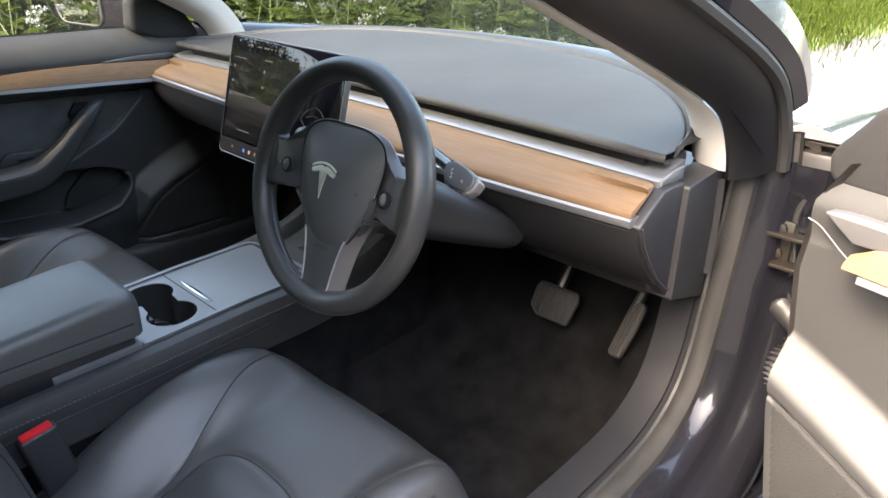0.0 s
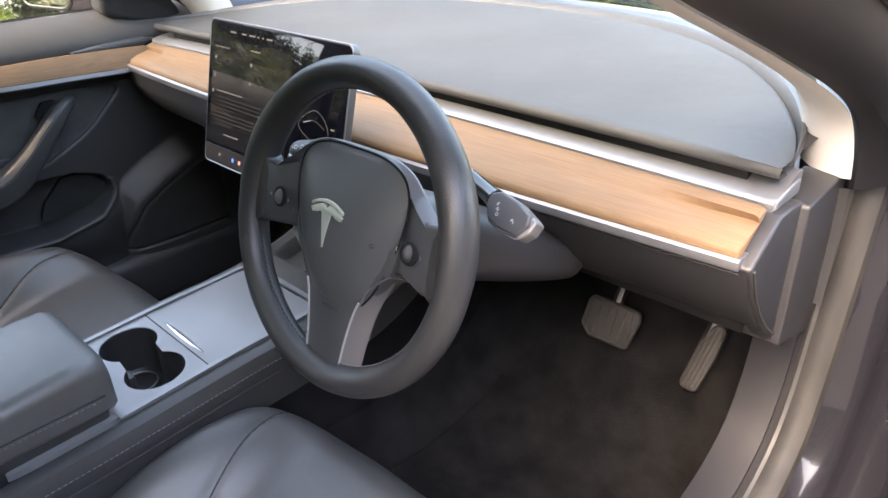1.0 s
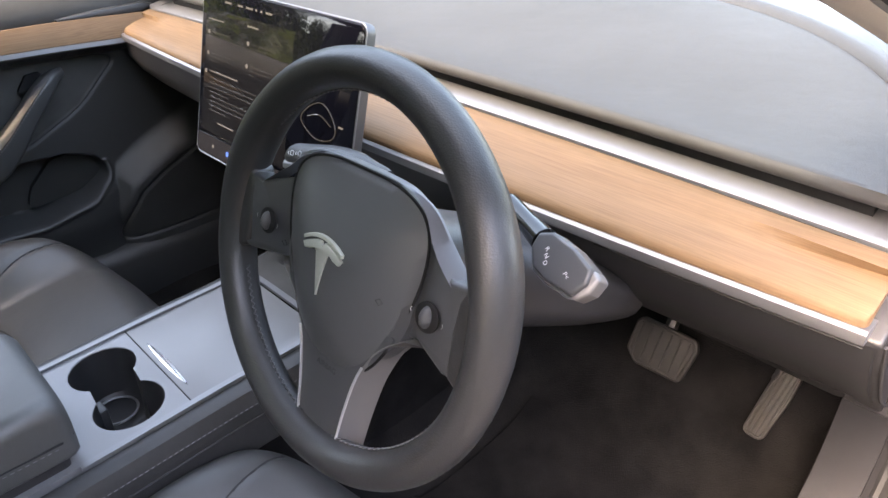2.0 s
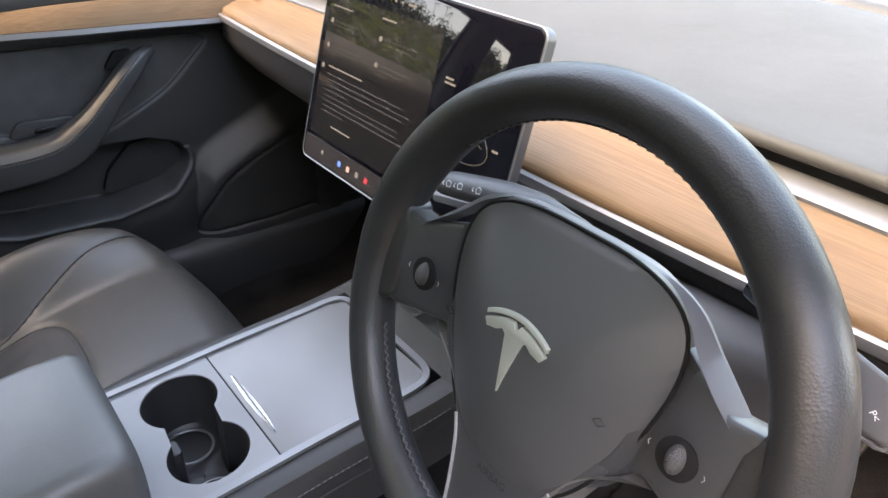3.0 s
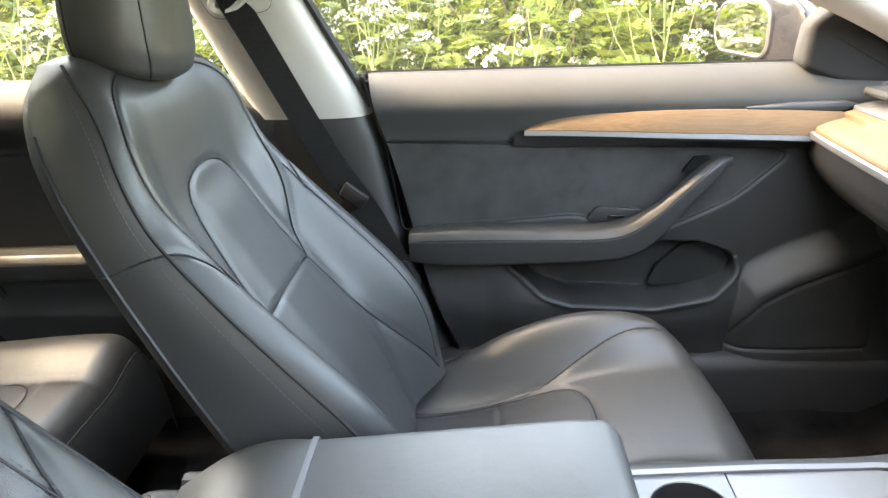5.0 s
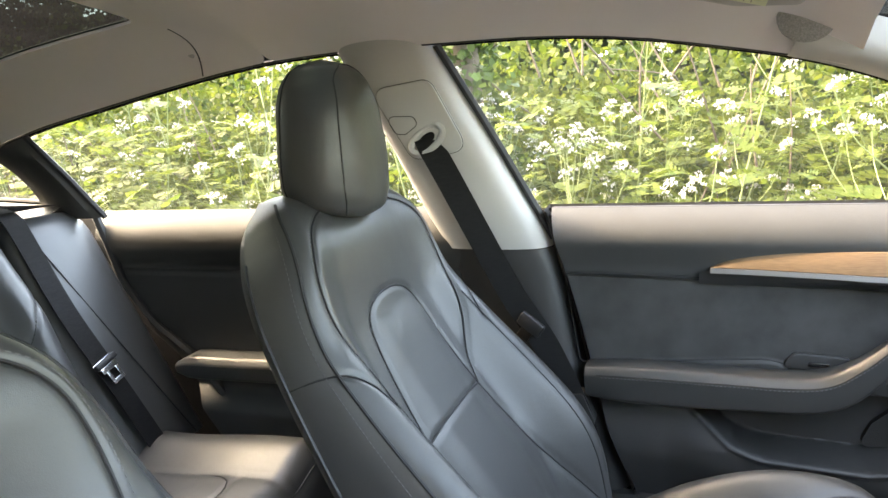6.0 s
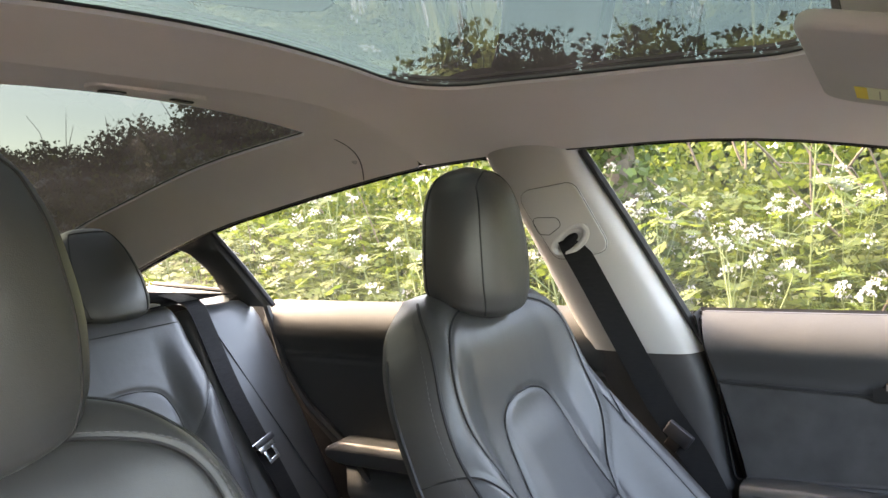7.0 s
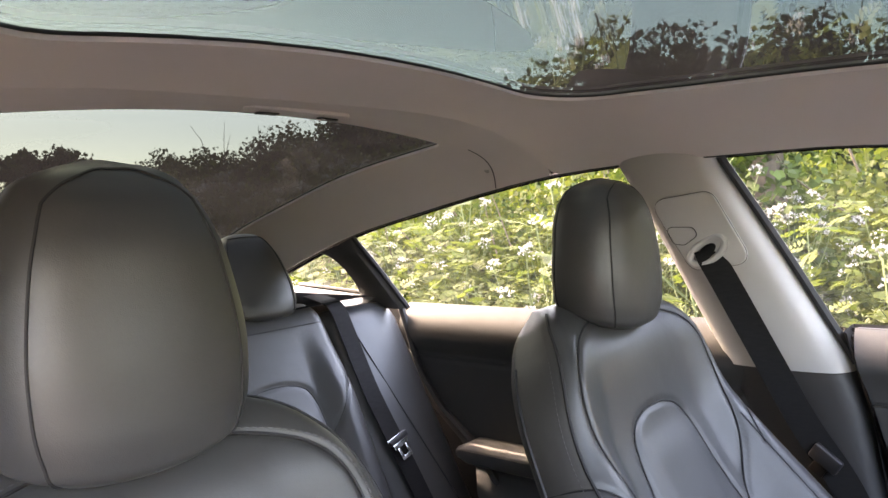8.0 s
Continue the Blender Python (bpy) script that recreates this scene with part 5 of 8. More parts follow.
EDGE_GREY = material("matte_grey_edge", (0.15, 0.15, 0.16), 0.45, 0.5, vary=0.05)
FORK = material("pale_satin_silver", (0.19, 0.182, 0.18), 0.42, 0.5, vary=0.04)
FORK_EDGE = material("bright_satin_edge", (0.52, 0.52, 0.53), 0.36, 0.6, vary=0.04)
BADGE = material("satin_badge_metal", (0.55, 0.57, 0.50), 0.36, 0.45, vary=0.03)
STEELDOT = material("knurled_grey", (0.10, 0.10, 0.102), 0.4, 0.5, bump=1.0, bump_scale=1400)
build_wheel()


def build_column():
    c = thing("steering_column", (0.366, 0.14, 0.80), "black plastic steering column shroud", "steering column")
    secs = []
    for t in np.linspace(0, 1, 14):
        o = W_C - W_N * (0.028 + 0.30 * t) + np.array((0, 0, 0.02 * t))
        ru, rv = 0.056 + 0.050 * float(sstep(0.15, 0.9, t)), 0.056 + 0.010 * t
        secs.append([o + W_U * ru * math.copysign(abs(math.cos(a)) ** 0.7, math.cos(a)) + W_V * (rv * (1 - (0.70 * t if math.sin(a) > 0 else 0.25 * t)) * math.copysign(abs(math.sin(a)) ** 0.7, math.sin(a)) - 0.040 * t) for a in np.linspace(0, 2 * math.pi, 32, endpoint=False)])
    part("shroud", loft(secs), HARD, c, "black grained column shroud")
    o = W_C - W_N * 0.012
    part("collar", tube([o + W_U * 0.072 * math.cos(a) + W_V * 0.060 * math.sin(a) for a in np.linspace(0, 2 * math.pi, 40, endpoint=False)], 0.012, 8, True), PANEL, c)
    # indicator stalk
    path = spline([(0.330, 0.100, 0.918), (0.290, 0.100, 0.920), (0.250, 0.100, 0.913), (0.215, 0.099, 0.905), (0.186, 0.098, 0.899)], 24)
    st = part("indicator_stalk", tube(path, [0.008, 0.009, 0.009, 0.009, 0.0095, 0.010, 0.011, 0.0115, 0.012, 0.0125, 0.013, 0.0135, 0.014, 0.0142, 0.0144, 0.0145, 0.0145, 0.0145, 0.0145, 0.0144, 0.0142, 0.014, 0.0138, 0.0125], 12, False, (0, -0.3, 1), 0.72), HARD, c, "black indicator stalk")
    under = np.asarray(path) + np.array((0, -0.006, -0.006))
    part("stalk_underside", tube(under, [0.0075] * 8 + [0.010] * 16, 10, False, (0, -0.3, 1), 0.6), SILVER, c, "satin silver stalk underside")
    S = lambda u, v, h: np.array((0.186, 0.098, 0.899)) + np.array((0.97, 0.0, 0.22)) * u + np.array((-0.05, 0.30, 0.95)) * v + np.array((0, -0.95, 0.30)) * h
    for u in (0.016, 0.030, 0.052):
        part("stalk_symbol", tube([S(u + 0.0035 * math.cos(a), 0.002 + 0.0028 * math.sin(a), 0.0128) for a in (0.5, 1.6, 2.7, 4.0, 5.4, 0.5)], 0.00045, 4), PRINT, c, "pale printed symbol")
        part("stalk_symbol", tube([S(u - 0.006, 0.0035, 0.0128), S(u - 0.0075, 0.002, 0.0128), S(u - 0.006, 0.0005, 0.0128)], 0.0004, 4), PRINT, c)
    # drive selector
    G0 = np.array((0.500, 0.125, 0.900))
    ax = np.array((0.96, -0.18, -0.22))
    ax /= np.linalg.norm(ax)
    gn = np.array((0.0, -0.80, 0.60))
    gn -= ax * (gn @ ax)
    gn /= np.linalg.norm(gn)
    gv = np.cross(gn, ax)
    gv *= 1 if gv[2] > 0 else -1
    GP = lambda u, v, h: G0 + ax * u + gv * v + gn * h
    part("selector_neck", tube([GP(-0.08, 0, -0.018), GP(-0.045, 0, -0.010), GP(-0.02, 0, -0.002)], [0.009, 0.009, 0.011], 12), GLOSSY, c, "black selector neck")
    body = [(-0.020, 0.004), (-0.010, 0.0120), (0.012, 0.0135), (0.034, 0.0105), (0.0385, 0.0), (0.0345, -0.0140), (0.010, -0.0195), (-0.006, -0.0185), (-0.018, -0.008)]
    g = part("drive_selector", prism(rounded(body, 0.004, 4), -0.010, 0.013, 0.003, GP, 4, True), PANEL, c, "black drive selector paddle")
    part("selector_edge", tube([GP(u, v, 0.008) for u, v in spline([(0.0385, 0.002), (0.0345, -0.0145), (0.022, -0.0175), (0.010, -0.0198), (-0.006, -0.0190)], 18)], 0.0016, 6), SILVER, c, "satin silver paddle edge")
    part("park_button", prism(rounded([(0.033, 0.0115), (0.0425, 0.0085), (0.0430, -0.004), (0.0375, -0.0150), (0.0300, -0.0155)], 0.003, 4), -0.008, 0.0095, 0.003, GP, 3, True), FORK, c, "pale grey park button")
    for k, ch in enumerate("RND"):
        part("lettering", text_mesh(ch, 0.0050, GP, -0.0045 + 0.0030 * k, -0.0005 - 0.0044 * k, 0.0133, -0.35), PRINT, c)
    part("lettering", text_mesh("P<", 0.0050, GP, 0.0215, -0.0055, 0.0133, -0.35), PRINT, c)
    return c


build_column()


# ---- pedals ----
def pedal(name, base, outline, tilt, ridges, lab, arm_to):
    p = thing(name, base, lab, "pedal", "pedals")
    B = np.array(base)
    up = np.array((0, math.sin(tilt), math.cos(tilt)))
    nn = np.array((0, -math.cos(tilt), math.sin(tilt)))
    T = lambda u, v, h: B + np.array((u, 0, 0)) + up * v + nn * h
    o = rounded(outline, 0.010, 4)
    part("plate", prism(o, -0.008, 0.004, 0.003, T, 2, True), PEDAL, p, "scuffed rubber pedal pad")
    part("rim", tube([T(u, v, 0.004) for u, v in inset(o, 0.004)], 0.0018, 6, True), PEDAL, p)
    for q in ridges:
        part("ridge", tube([T(u, v, 0.0045) for u, v in q], 0.0016, 6), PEDAL, p)
    part("arm", tube(spline([T(0, 0.02, -0.01), B + np.array(arm_to) * 0.5 + np.array((0, 0.02, 0)), B + np.array(arm_to)], 12), 0.010, 8), HARD, p)
    return p


pedal("brake_pedal", (0.378, 0.565, 0.492), [(-0.048, 0.026), (-0.040, 0.036), (0.050, 0.036), (0.056, 0.020), (0.046, -0.036), (-0.030, -0.038), (-0.050, -0.020)], radians(25),
      [[(u, 0.028), (u - 0.002, -0.028)] for u in (-0.036, -0.020, -0.004, 0.012, 0.028, 0.042)], "worn black brake pedal with vertical ridges", (0.0, 0.12, 0.22))
pedal("accelerator_pedal", (0.545, 0.565, 0.505), [(-0.016, -0.062), (0.014, -0.064), (0.026, 0.0), (0.030, 0.050), (0.012, 0.056), (-0.006, 0.020)], radians(28),
      [[(u, -0.056), (u + 0.006, -0.01), (u + 0.014, 0.046)] for u in (-0.009, -0.002, 0.005, 0.012)], "worn ribbed accelerator pedal", (0.02, 0.10, 0.18))


# ---- centre console ----
def cz(y):
    return float(interp(y, [-0.62, -0.30, -0.17, 0.0, 0.16, 0.26, 0.42], [0.578, 0.584, 0.588, 0.597, 0.604, 0.622, 0.700]))


def build_console():
    c = thing("centre_console", (0, -0.1, 0.27), "centre console with grey lid, silver trim and two cup holders", "console")
    # body sides: padded upper edge, carpeted foot set back below it
    rows, foot = [], []
    for y in np.linspace(-0.66, 0.46, 50):
        z = cz(y)
        wv = 0.006 * float(sstep(0.0, 0.4, y))
        foot.append([(0.118, y, 0.24), (0.116, y, 0.36), (0.116, y, z - 0.092), (0.128 + wv, y, z - 0.0935), (0.136 + wv, y, z - 0.090)])
        prof = [(0.136 + wv, z - 0.090), (0.138 + wv, z - 0.085), (0.130 + wv, z - 0.048), (0.132 + wv, z - 0.042), (0.131 + wv, z - 0.020), (0.126 + wv, z - 0.006), (0.116 + wv, z - 0.001), (0.106, z - 0.002), (0.100, z - 0.012)]
        rows.append([(x, y, zz) for x, zz in prof])
    part("side_panel", grid(rows), SOFT, c, "black grained console side", angle=40)
    part("carpet_side", grid(foot), CARPET, c, "black carpet on the console foot")
    part("carpet_side", mirror_x(grid(foot)), CARPET, c, "black carpet on the console foot")
    part("side_panel", mirror_x(grid(rows)), SOFT, c, "black grained console side", angle=40)
    part("inner_floor", box(-0.10, 0.10, -0.62, 0.46, 0.45, 0.50, 0.004), DARK, c)
    for s in (-1, 1):
        path = [(s * 0.1325, y, cz(y) - 0.024) for y in np.linspace(-0.6, 0.30, 60)]
        part("stitching", stitches(path, (s, 0, 0.15), 0.0046, 0.0024, 0.0007), THREAD, c, "grey thread stitching")
        part("side_seam", tube([(s * 0.1305, y, cz(y) - 0.046) for y in np.linspace(-0.6, 0.36, 40)], 0.0018, 5), SEAM, c)
        part("silver_trim", ribbon([(s * 0.1015, y, cz(y) + 0.001) for y in np.linspace(-0.166, 0.130, 24)], (0, 0, 1), 0.0085, 0.005), SILVER, c, "satin silver trim strip")
    front = [(0.1015, 0.128), (0.098, 0.146), (0.084, 0.157), (0.05, 0.160), (-0.05, 0.160), (-0.084, 0.157), (-0.098, 0.146), (-0.1015, 0.128)]
    part("silver_trim", ribbon([(x, y, cz(y) + 0.001) for x, y in spline(front, 40)], (0, 0, 1), 0.0085, 0.005), SILVER, c, "satin silver trim strip")
    # cup holder plate with an opening of two joined rounds
    A, B, r = np.array((-0.046, -0.085)), np.array((0.043, -0.088)), 0.041
    hole = []
    for a in np.radians(np.linspace(42, 318, 40)):
        hole.append(A + r * np.array((math.cos(a), math.sin(a))))
    for a in np.radians(np.linspace(-138, 138, 40)):
        hole.append(B + r * np.array((math.cos(a), math.sin(a))))
    hole = np.array(hole)
    outer = []
    cen = np.array((0, -0.0865))
    for q in hole:
        d = q - cen
        kx = 0.0975 / max(abs(d[0]), 1e-6)
        ky = ((-0.034 - cen[1]) if d[1] > 0 else (cen[1] + 0.30)) / max(abs(d[1]), 1e-6)
        k = min(kx, ky)
        outer.append(cen + d * k)
    outer = np.array(outer)
    lift = lambda p, dz: [(x, y, cz(y) + dz) for x, y in p]
    rings = [lift(outer, -0.010), lift(outer, 0.0), lift(hole + (hole - cen) * 0.01, 0.0), lift(hole, -0.0015)]
    part("cup_plate", grid(rings, False, True), CONSOLE, c, "grey film-covered cup holder plate", angle=30)
    for s in (-1, 1):
        part("plate_corner", prism([(s * 0.0975, -0.034), (s * 0.06, -0.034), (s * 0.0975, -0.06)], -0.004, -0.0006, 0, lambda u, v, h: (u, v, cz(v) + h)), CONSOLE, c)
    tap = lambda k, dz: [tuple(np.append(cen + (q - cen) * k, cz(q[1]) + dz)) for q in hole]
    part("cup_well", grid([tap(1.0, -0.002), tap(0.985, -0.03), tap(0.96, -0.072), tap(0.90, -0.078), tap(0.02, -0.078)], False, True), HARD, c, "black cup holder well")
    for q in (A, B):
        part("cup_ring", tube([(q[0] + 0.027 * math.cos(a), q[1] + 0.027 * math.sin(a), cz(q[1]) - 0.072) for a in np.linspace(0, 2 * math.pi, 32, endpoint=False)], 0.0018, 6, True), SILVER, c, "pale ring in the cup holder floor")
    part("cup_divider", box(-0.012, 0.012, -0.13, -0.105, 0.515, 0.575, 0.004), HARD, c)
    lid = rounded([(-0.0965, -0.0325), (0.0965, -0.0325), (0.0965, 0.132), (0.088, 0.1535), (-0.088, 0.1535), (-0.0965, 0.132)], [0.001, 0.001, 0.004, 0.010, 0.010, 0.004], 5)
    part("sliding_lid", prism(lid, -0.010, 0.0004, 0.0008, lambda u, v, h: (u, v, cz(v) + h), 2), CONSOLE, c, "grey film-covered sliding lid")
    lens = [(-0.048 + 0.114 * t, -0.0235 + 0.0042 * math.sin(math.pi * t) ** 0.6) for t in np.linspace(0, 1, 20)] + [(-0.048 + 0.114 * t, -0.0235 - 0.0042 * math.sin(math.pi * t) ** 0.6) for t in np.linspace(0.98, 0.02, 18)]
    part("finger_pull", prism(lens, 0.0, 0.0022, 0.0008, lambda u, v, h: (u, v, cz(v) + h), 2), BRIGHT, c, "bright finger pull")
    part("lid_gap", tube([(x, -0.0333, cz(-0.033) + 0.0002) for x in (-0.0965, 0, 0.0965)], 0.0009, 5), SEAM, c)
    # phone tray in front, rising to the dash
    top = []
    for y in np.linspace(0.164, 0.46, 24):
        z = cz(y)
        row = []
        for x in np.linspace(-0.118, 0.118, 25):
            dip = 0.020 * float(sstep(0.20, 0.225, y)) * float(sstep(0.095, 0.080, abs(x))) * (1 - 0.0 * y)
            div = 0.014 * float(sstep(0.010, 0.004, abs(x))) * float(sstep(0.20, 0.225, y))
            row.append((x, y, z - dip + div))
        top.append(row)
    part("phone_tray", grid(top), SUEDE, c, "dark phone tray with a raised border")
    # rear of the console
    part("rear_end", box(-0.115, 0.115, -0.72, -0.62, 0.26, 0.57, 0.03, 4), SOFT, c)
    return c


build_console()


def build_armrest():
    a = thing("armrest_box", (0, -0.35, 0.59), "black leather armrest lid with grey stitching on the console", "armrest")
    def sec(y, w, z0, z1, r):
        prof = rounded([(-w, z0), (w, z0), (w, z1), (-w, z1)], [0.006, 0.006, r, r], 6)
        return [(x, y, z) for x, z in prof]
    secs = [sec(-0.156, 0.080, 0.606, 0.658, 0.024), sec(-0.1575, 0.0865, 0.601, 0.667, 0.024), sec(-0.164, 0.0915, 0.600, 0.6745, 0.022), sec(-0.175, 0.0935, 0.600, 0.679, 0.02)]
    for y in np.linspace(-0.21, -0.4838, 8):
        secs.append(sec(y, 0.0945, 0.600, 0.6795 + (y + 0.19) * 0.095, 0.018))
    part("lid", loft(secs), ARMVINYL, a, "padded dark grey vinyl lid", angle=50)
    secs = [sec(-0.4890, 0.0945, 0.58, 0.6525, 0.018)]
    for k, y in enumerate(np.linspace(-0.52, -0.645, 9)):
        t = (k + 1) / 9
        secs.append(sec(y, 0.0945 - 0.012 * t ** 3, 0.57, 0.6535 - 0.060 * t ** 2.0, 0.018))
    part("rear_cap", loft(secs), ARMVINYL, a, "dark grey vinyl rear cap", angle=50)
    arch = [(-0.0950, 0.58), (-0.0950, 0.633), (-0.0875, 0.6475), (-0.07, 0.6525), (0.07, 0.6525), (0.0875, 0.6475), (0.0950, 0.633), (0.0950, 0.58)]
    part("silver_bar", ribbon([(x, -0.4865, z) for x, z in spline(arch, 40)], (0, 0, 1), 0.007, 0.003), SILVER, a, "satin silver divider bar")
    part("base", box(-0.088, 0.088, -0.62, -0.170, 0.56, 0.604, 0.006), HARD, a)
    for s in (-1, 1):
        part("stitching", stitches([(s * 0.0948, y, 0.622) for y in np.linspace(-0.18, -0.48, 30)], (s, 0, 0), 0.0046, 0.0024, 0.0007), THREAD, a, "grey thread stitching")
        part("side_seam", tube([(s * 0.0944, y, 0.6265) for y in np.linspace(-0.172, -0.48, 20)], 0.0012, 5), SEAM, a)
    part("front_seam", tube([(x, -0.1568 - 0.4 * x * x, 0.6265) for x in np.linspace(-0.088, 0.088, 16)], 0.0012, 5), SEAM, a)
    return a


build_armrest()


def buckle(x, y, z):
    b = thing("belt_buckle", (x, y, z - 0.10), "black belt buckle with red release button beside the seat", "belt buckle", "belt buckles")
    part("case", moved(box(-0.010, 0.010, -0.026, 0.026, -0.13, 0.0, 0.005, 3), Matrix.Translation((x, y, z)) @ Euler((radians(10), 0, 0)).to_matrix().to_4x4()), HARD, b)
    part("button", moved(box(-0.007, 0.007, -0.021, 0.021, -0.004, 0.005, 0.002), Matrix.Translation((x, y, z)) @ Euler((radians(10), 0, 0)).to_matrix().to_4x4()), RED, b, "bright red release button")
    return b


buckle(0.160, -0.352, 0.556)
buckle(-0.160, -0.420, 0.540)

# ---- front seats ----
B_TILT = radians(28)
B_UP = np.array((0, -math.sin(B_TILT), math.cos(B_TILT)))
B_N = np.array((0, math.cos(B_TILT), math.sin(B_TILT)))
B_O = np.array((0, -0.455, 0.40))
B_LEN = 0.735


def back_width(b):
    return interp(b, [0.0, 0.12, 0.28, 0.42, 0.52, 0.60, 0.66, 0.70, 0.735], [0.228, 0.252, 0.262, 0.255, 0.243, 0.225, 0.195, 0.160, 0.10])


def groove_field(a, b, lines, wide=0.0042, deep=0.0042):
    d = np.zeros_like(a)
    pts = np.stack([a, b], -1)
    for ln in lines:
        d = np.maximum(d, deep * np.exp(-(near(pts, ln) / wide) ** 2))
    return d


def both_sides(line):
    line = np.asarray(line, float)
    return [line, line * np.array((-1, 1))]


ARCH = spline([(0.112, 0.330), (0.098, 0.42), (0.086, 0.492), (0.066, 0.526), (0.030, 0.540), (0, 0.542), (-0.030, 0.540), (-0.066, 0.526), (-0.086, 0.492), (-0.098, 0.42), (-0.112, 0.330)], 70)
CROSS = np.array([(-0.112, 0.330), (-0.05, 0.336), (0.05, 0.336), (0.112, 0.330)])
BASE_LINE = spline([(0.112, 0.330), (0.130, 0.24), (0.152, 0.13), (0.175, 0.02)], 30)
SHOULDER = spline([(0.045, 0.692), (0.105, 0.675), (0.152, 0.650), (0.180, 0.612), (0.190, 0.562), (0.186, 0.510), (0.170, 0.452), (0.146, 0.395), (0.112, 0.330)], 50)
WING = spline([(0.190, 0.415), (0.200, 0.448), (0.220, 0.478), (0.250, 0.500)], 26)


def back_front(a, b, grooves=True):
    """Depth of the backrest's face ahead of its plane."""
    w = back_width(b)
    q = np.clip(np.abs(a) / w, 0, 1)
    bol = interp(b, [0, 0.12, 0.30, 0.42, 0.50, 0.58, 0.735], [0.055, 0.078, 0.068, 0.045, 0.026, 0.012, 0.0])
    mid = 0.037 + 0.018 * np.exp(-((b - 0.16) / 0.13) ** 2) - 0.010 * np.exp(-((b - 0.46) / 0.16) ** 2) + 0.028 * sstep(0.5, 0.66, b)
    d = mid + bol * sstep(0.50, 0.80, q)
    # the inset panel swells a little between its seams
    d = d + 0.006 * sstep(0.10, 0.05, np.abs(a)) * sstep(0.54, 0.46, b)
    if grooves:
        d = d - groove_field(a, b, [ARCH, CROSS] + both_sides(BASE_LINE) + both_sides(SHOULDER) + both_sides(WING))
    e = np.clip((q - 0.80) / 0.20, 0, 1)
    d = d - (d + 0.02) * (1 - np.sqrt(np.maximum(0, 1 - e ** 2.4)))
    e = np.clip((b - 0.60) / (B_LEN - 0.60), 0, 1)
    return d - (d + 0.02) * (1 - np.sqrt(np.maximum(0, 1 - e ** 2.2)))


def on_back(a, b, lift=0.0):
    d = float(back_front(np.array([a]), np.array([b]), False)[0]) + lift
    return B_O + np.array((a, 0, 0)) + B_UP * b + B_N * d


C_LEN0 = -0.47


def cush_front(a):
    return 0.124 - 0.085 * np.clip(np.abs(a) / 0.262, 0, 1) ** 3.6


C_ARCH = spline([(0.105, -0.42), (0.104, -0.30), (0.108, -0.200), (0.098, -0.155), (0.062, -0.132), (0, -0.126), (-0.062, -0.132), (-0.098, -0.155), (-0.108, -0.200), (-0.104, -0.30), (-0.105, -0.42)], 60)
C_CROSS = np.array([(-0.102, -0.275), (0.102, -0.275)])
C_SIDE = spline([(0.198, 0.030), (0.178, -0.050), (0.146, -0.140), (0.118, -0.220), (0.110, -0.33), (0.118, -0.44)], 40)


def cush_top(a, y):
    q = np.clip(np.abs(a) / 0.262, 0, 1)
    mid = interp(y, [-0.47, -0.35, -0.25, -0.15, -0.05, 0.02, 0.125], [0.398, 0.412, 0.436, 0.468, 0.490, 0.494, 0.482])
    bol = interp(y, [-0.47, -0.36, -0.25, -0.15, -0.05, 0.02, 0.125], [0.010, 0.038, 0.074, 0.076, 0.058, 0.036, 0.012])
    z = mid + bol * sstep(0.42, 0.80, q) + 0.006 * sstep(0.10, 0.04, np.abs(a)) * sstep(-0.15, -0.2, y)
    z = z - groove_field(a, y, [C_ARCH, C_CROSS] + both_sides(C_SIDE))
    e = np.clip((q - 0.80) / 0.20, 0, 1)
    z = z - (z - 0.365) * (1 - np.sqrt(np.maximum(0, 1 - e ** 2.4)))
    f = cush_front(a)
    e = np.clip(1 - (f - y) / 0.095, 0, 1)
    return z - (z - 0.345) * (1 - np.sqrt(np.maximum(0, 1 - e ** 2.0)))


def on_cushion(a, y, lift=0.0):
    return np.array((a, y, float(cush_top(np.array([a]), np.array([y]))[0]) + lift))


def headrest_geo(scale=1.0, wide=0.099, tall=0.232, deep=0.064, chin=0.0):
    """Pillow on the backrest's axes: across, up, forward; its foot hangs lower at the front."""
    secs = []
    hs = np.r_[np.linspace(0, 0.10, 7), np.linspace(0.14, 0.80, 16), 1 - 0.17 * (1 - np.linspace(0, 1, 14)) ** 2]
    for h in hs:
        w = wide * float(interp(h, [0, 0.03, 0.10, 0.30, 0.55, 0.75, 0.88, 0.96, 1.0], [0.70, 0.84, 0.93, 1.0, 0.94, 0.81, 0.64, 0.42, 0.08]))
        dp = deep * float(interp(h, [0, 0.03, 0.10, 0.25, 0.55, 0.78, 0.90, 0.97, 1.0], [0.70, 0.86, 0.97, 1.0, 0.97, 0.90, 0.72, 0.42, 0.08]))
        off = chin * (1 - h) + 0.006 * math.sin(math.pi * h)
        ring = []
        for a in np.linspace(0, 2 * math.pi, 44, endpoint=False):
            c, s = math.cos(a), math.sin(a)
            x = w * math.copysign(abs(c) ** 0.70, c)
            f = dp * math.copysign(abs(s) ** 0.66, s)
            f -= 0.16 * dp * (x / wide) ** 2 * (1 if s > 0 else 0)
            lift = 0.030 * (1 - h) ** 2 * (0.5 - 0.5 * f / deep) + 0.012 * (1 - h) ** 3 * (x / wide) ** 2
            ring.append((x * scale, (h * tall + lift) * scale, (f + off) * scale))
        secs.append(ring)
    return np.array(secs)


def place_headrest(secs, foot, up, fwd):
    out = np.array(foot) + secs[..., 0:1] * np.array((1.0, 0, 0)) + secs[..., 1:2] * np.array(up) + secs[..., 2:3] * np.array(fwd)
    return out


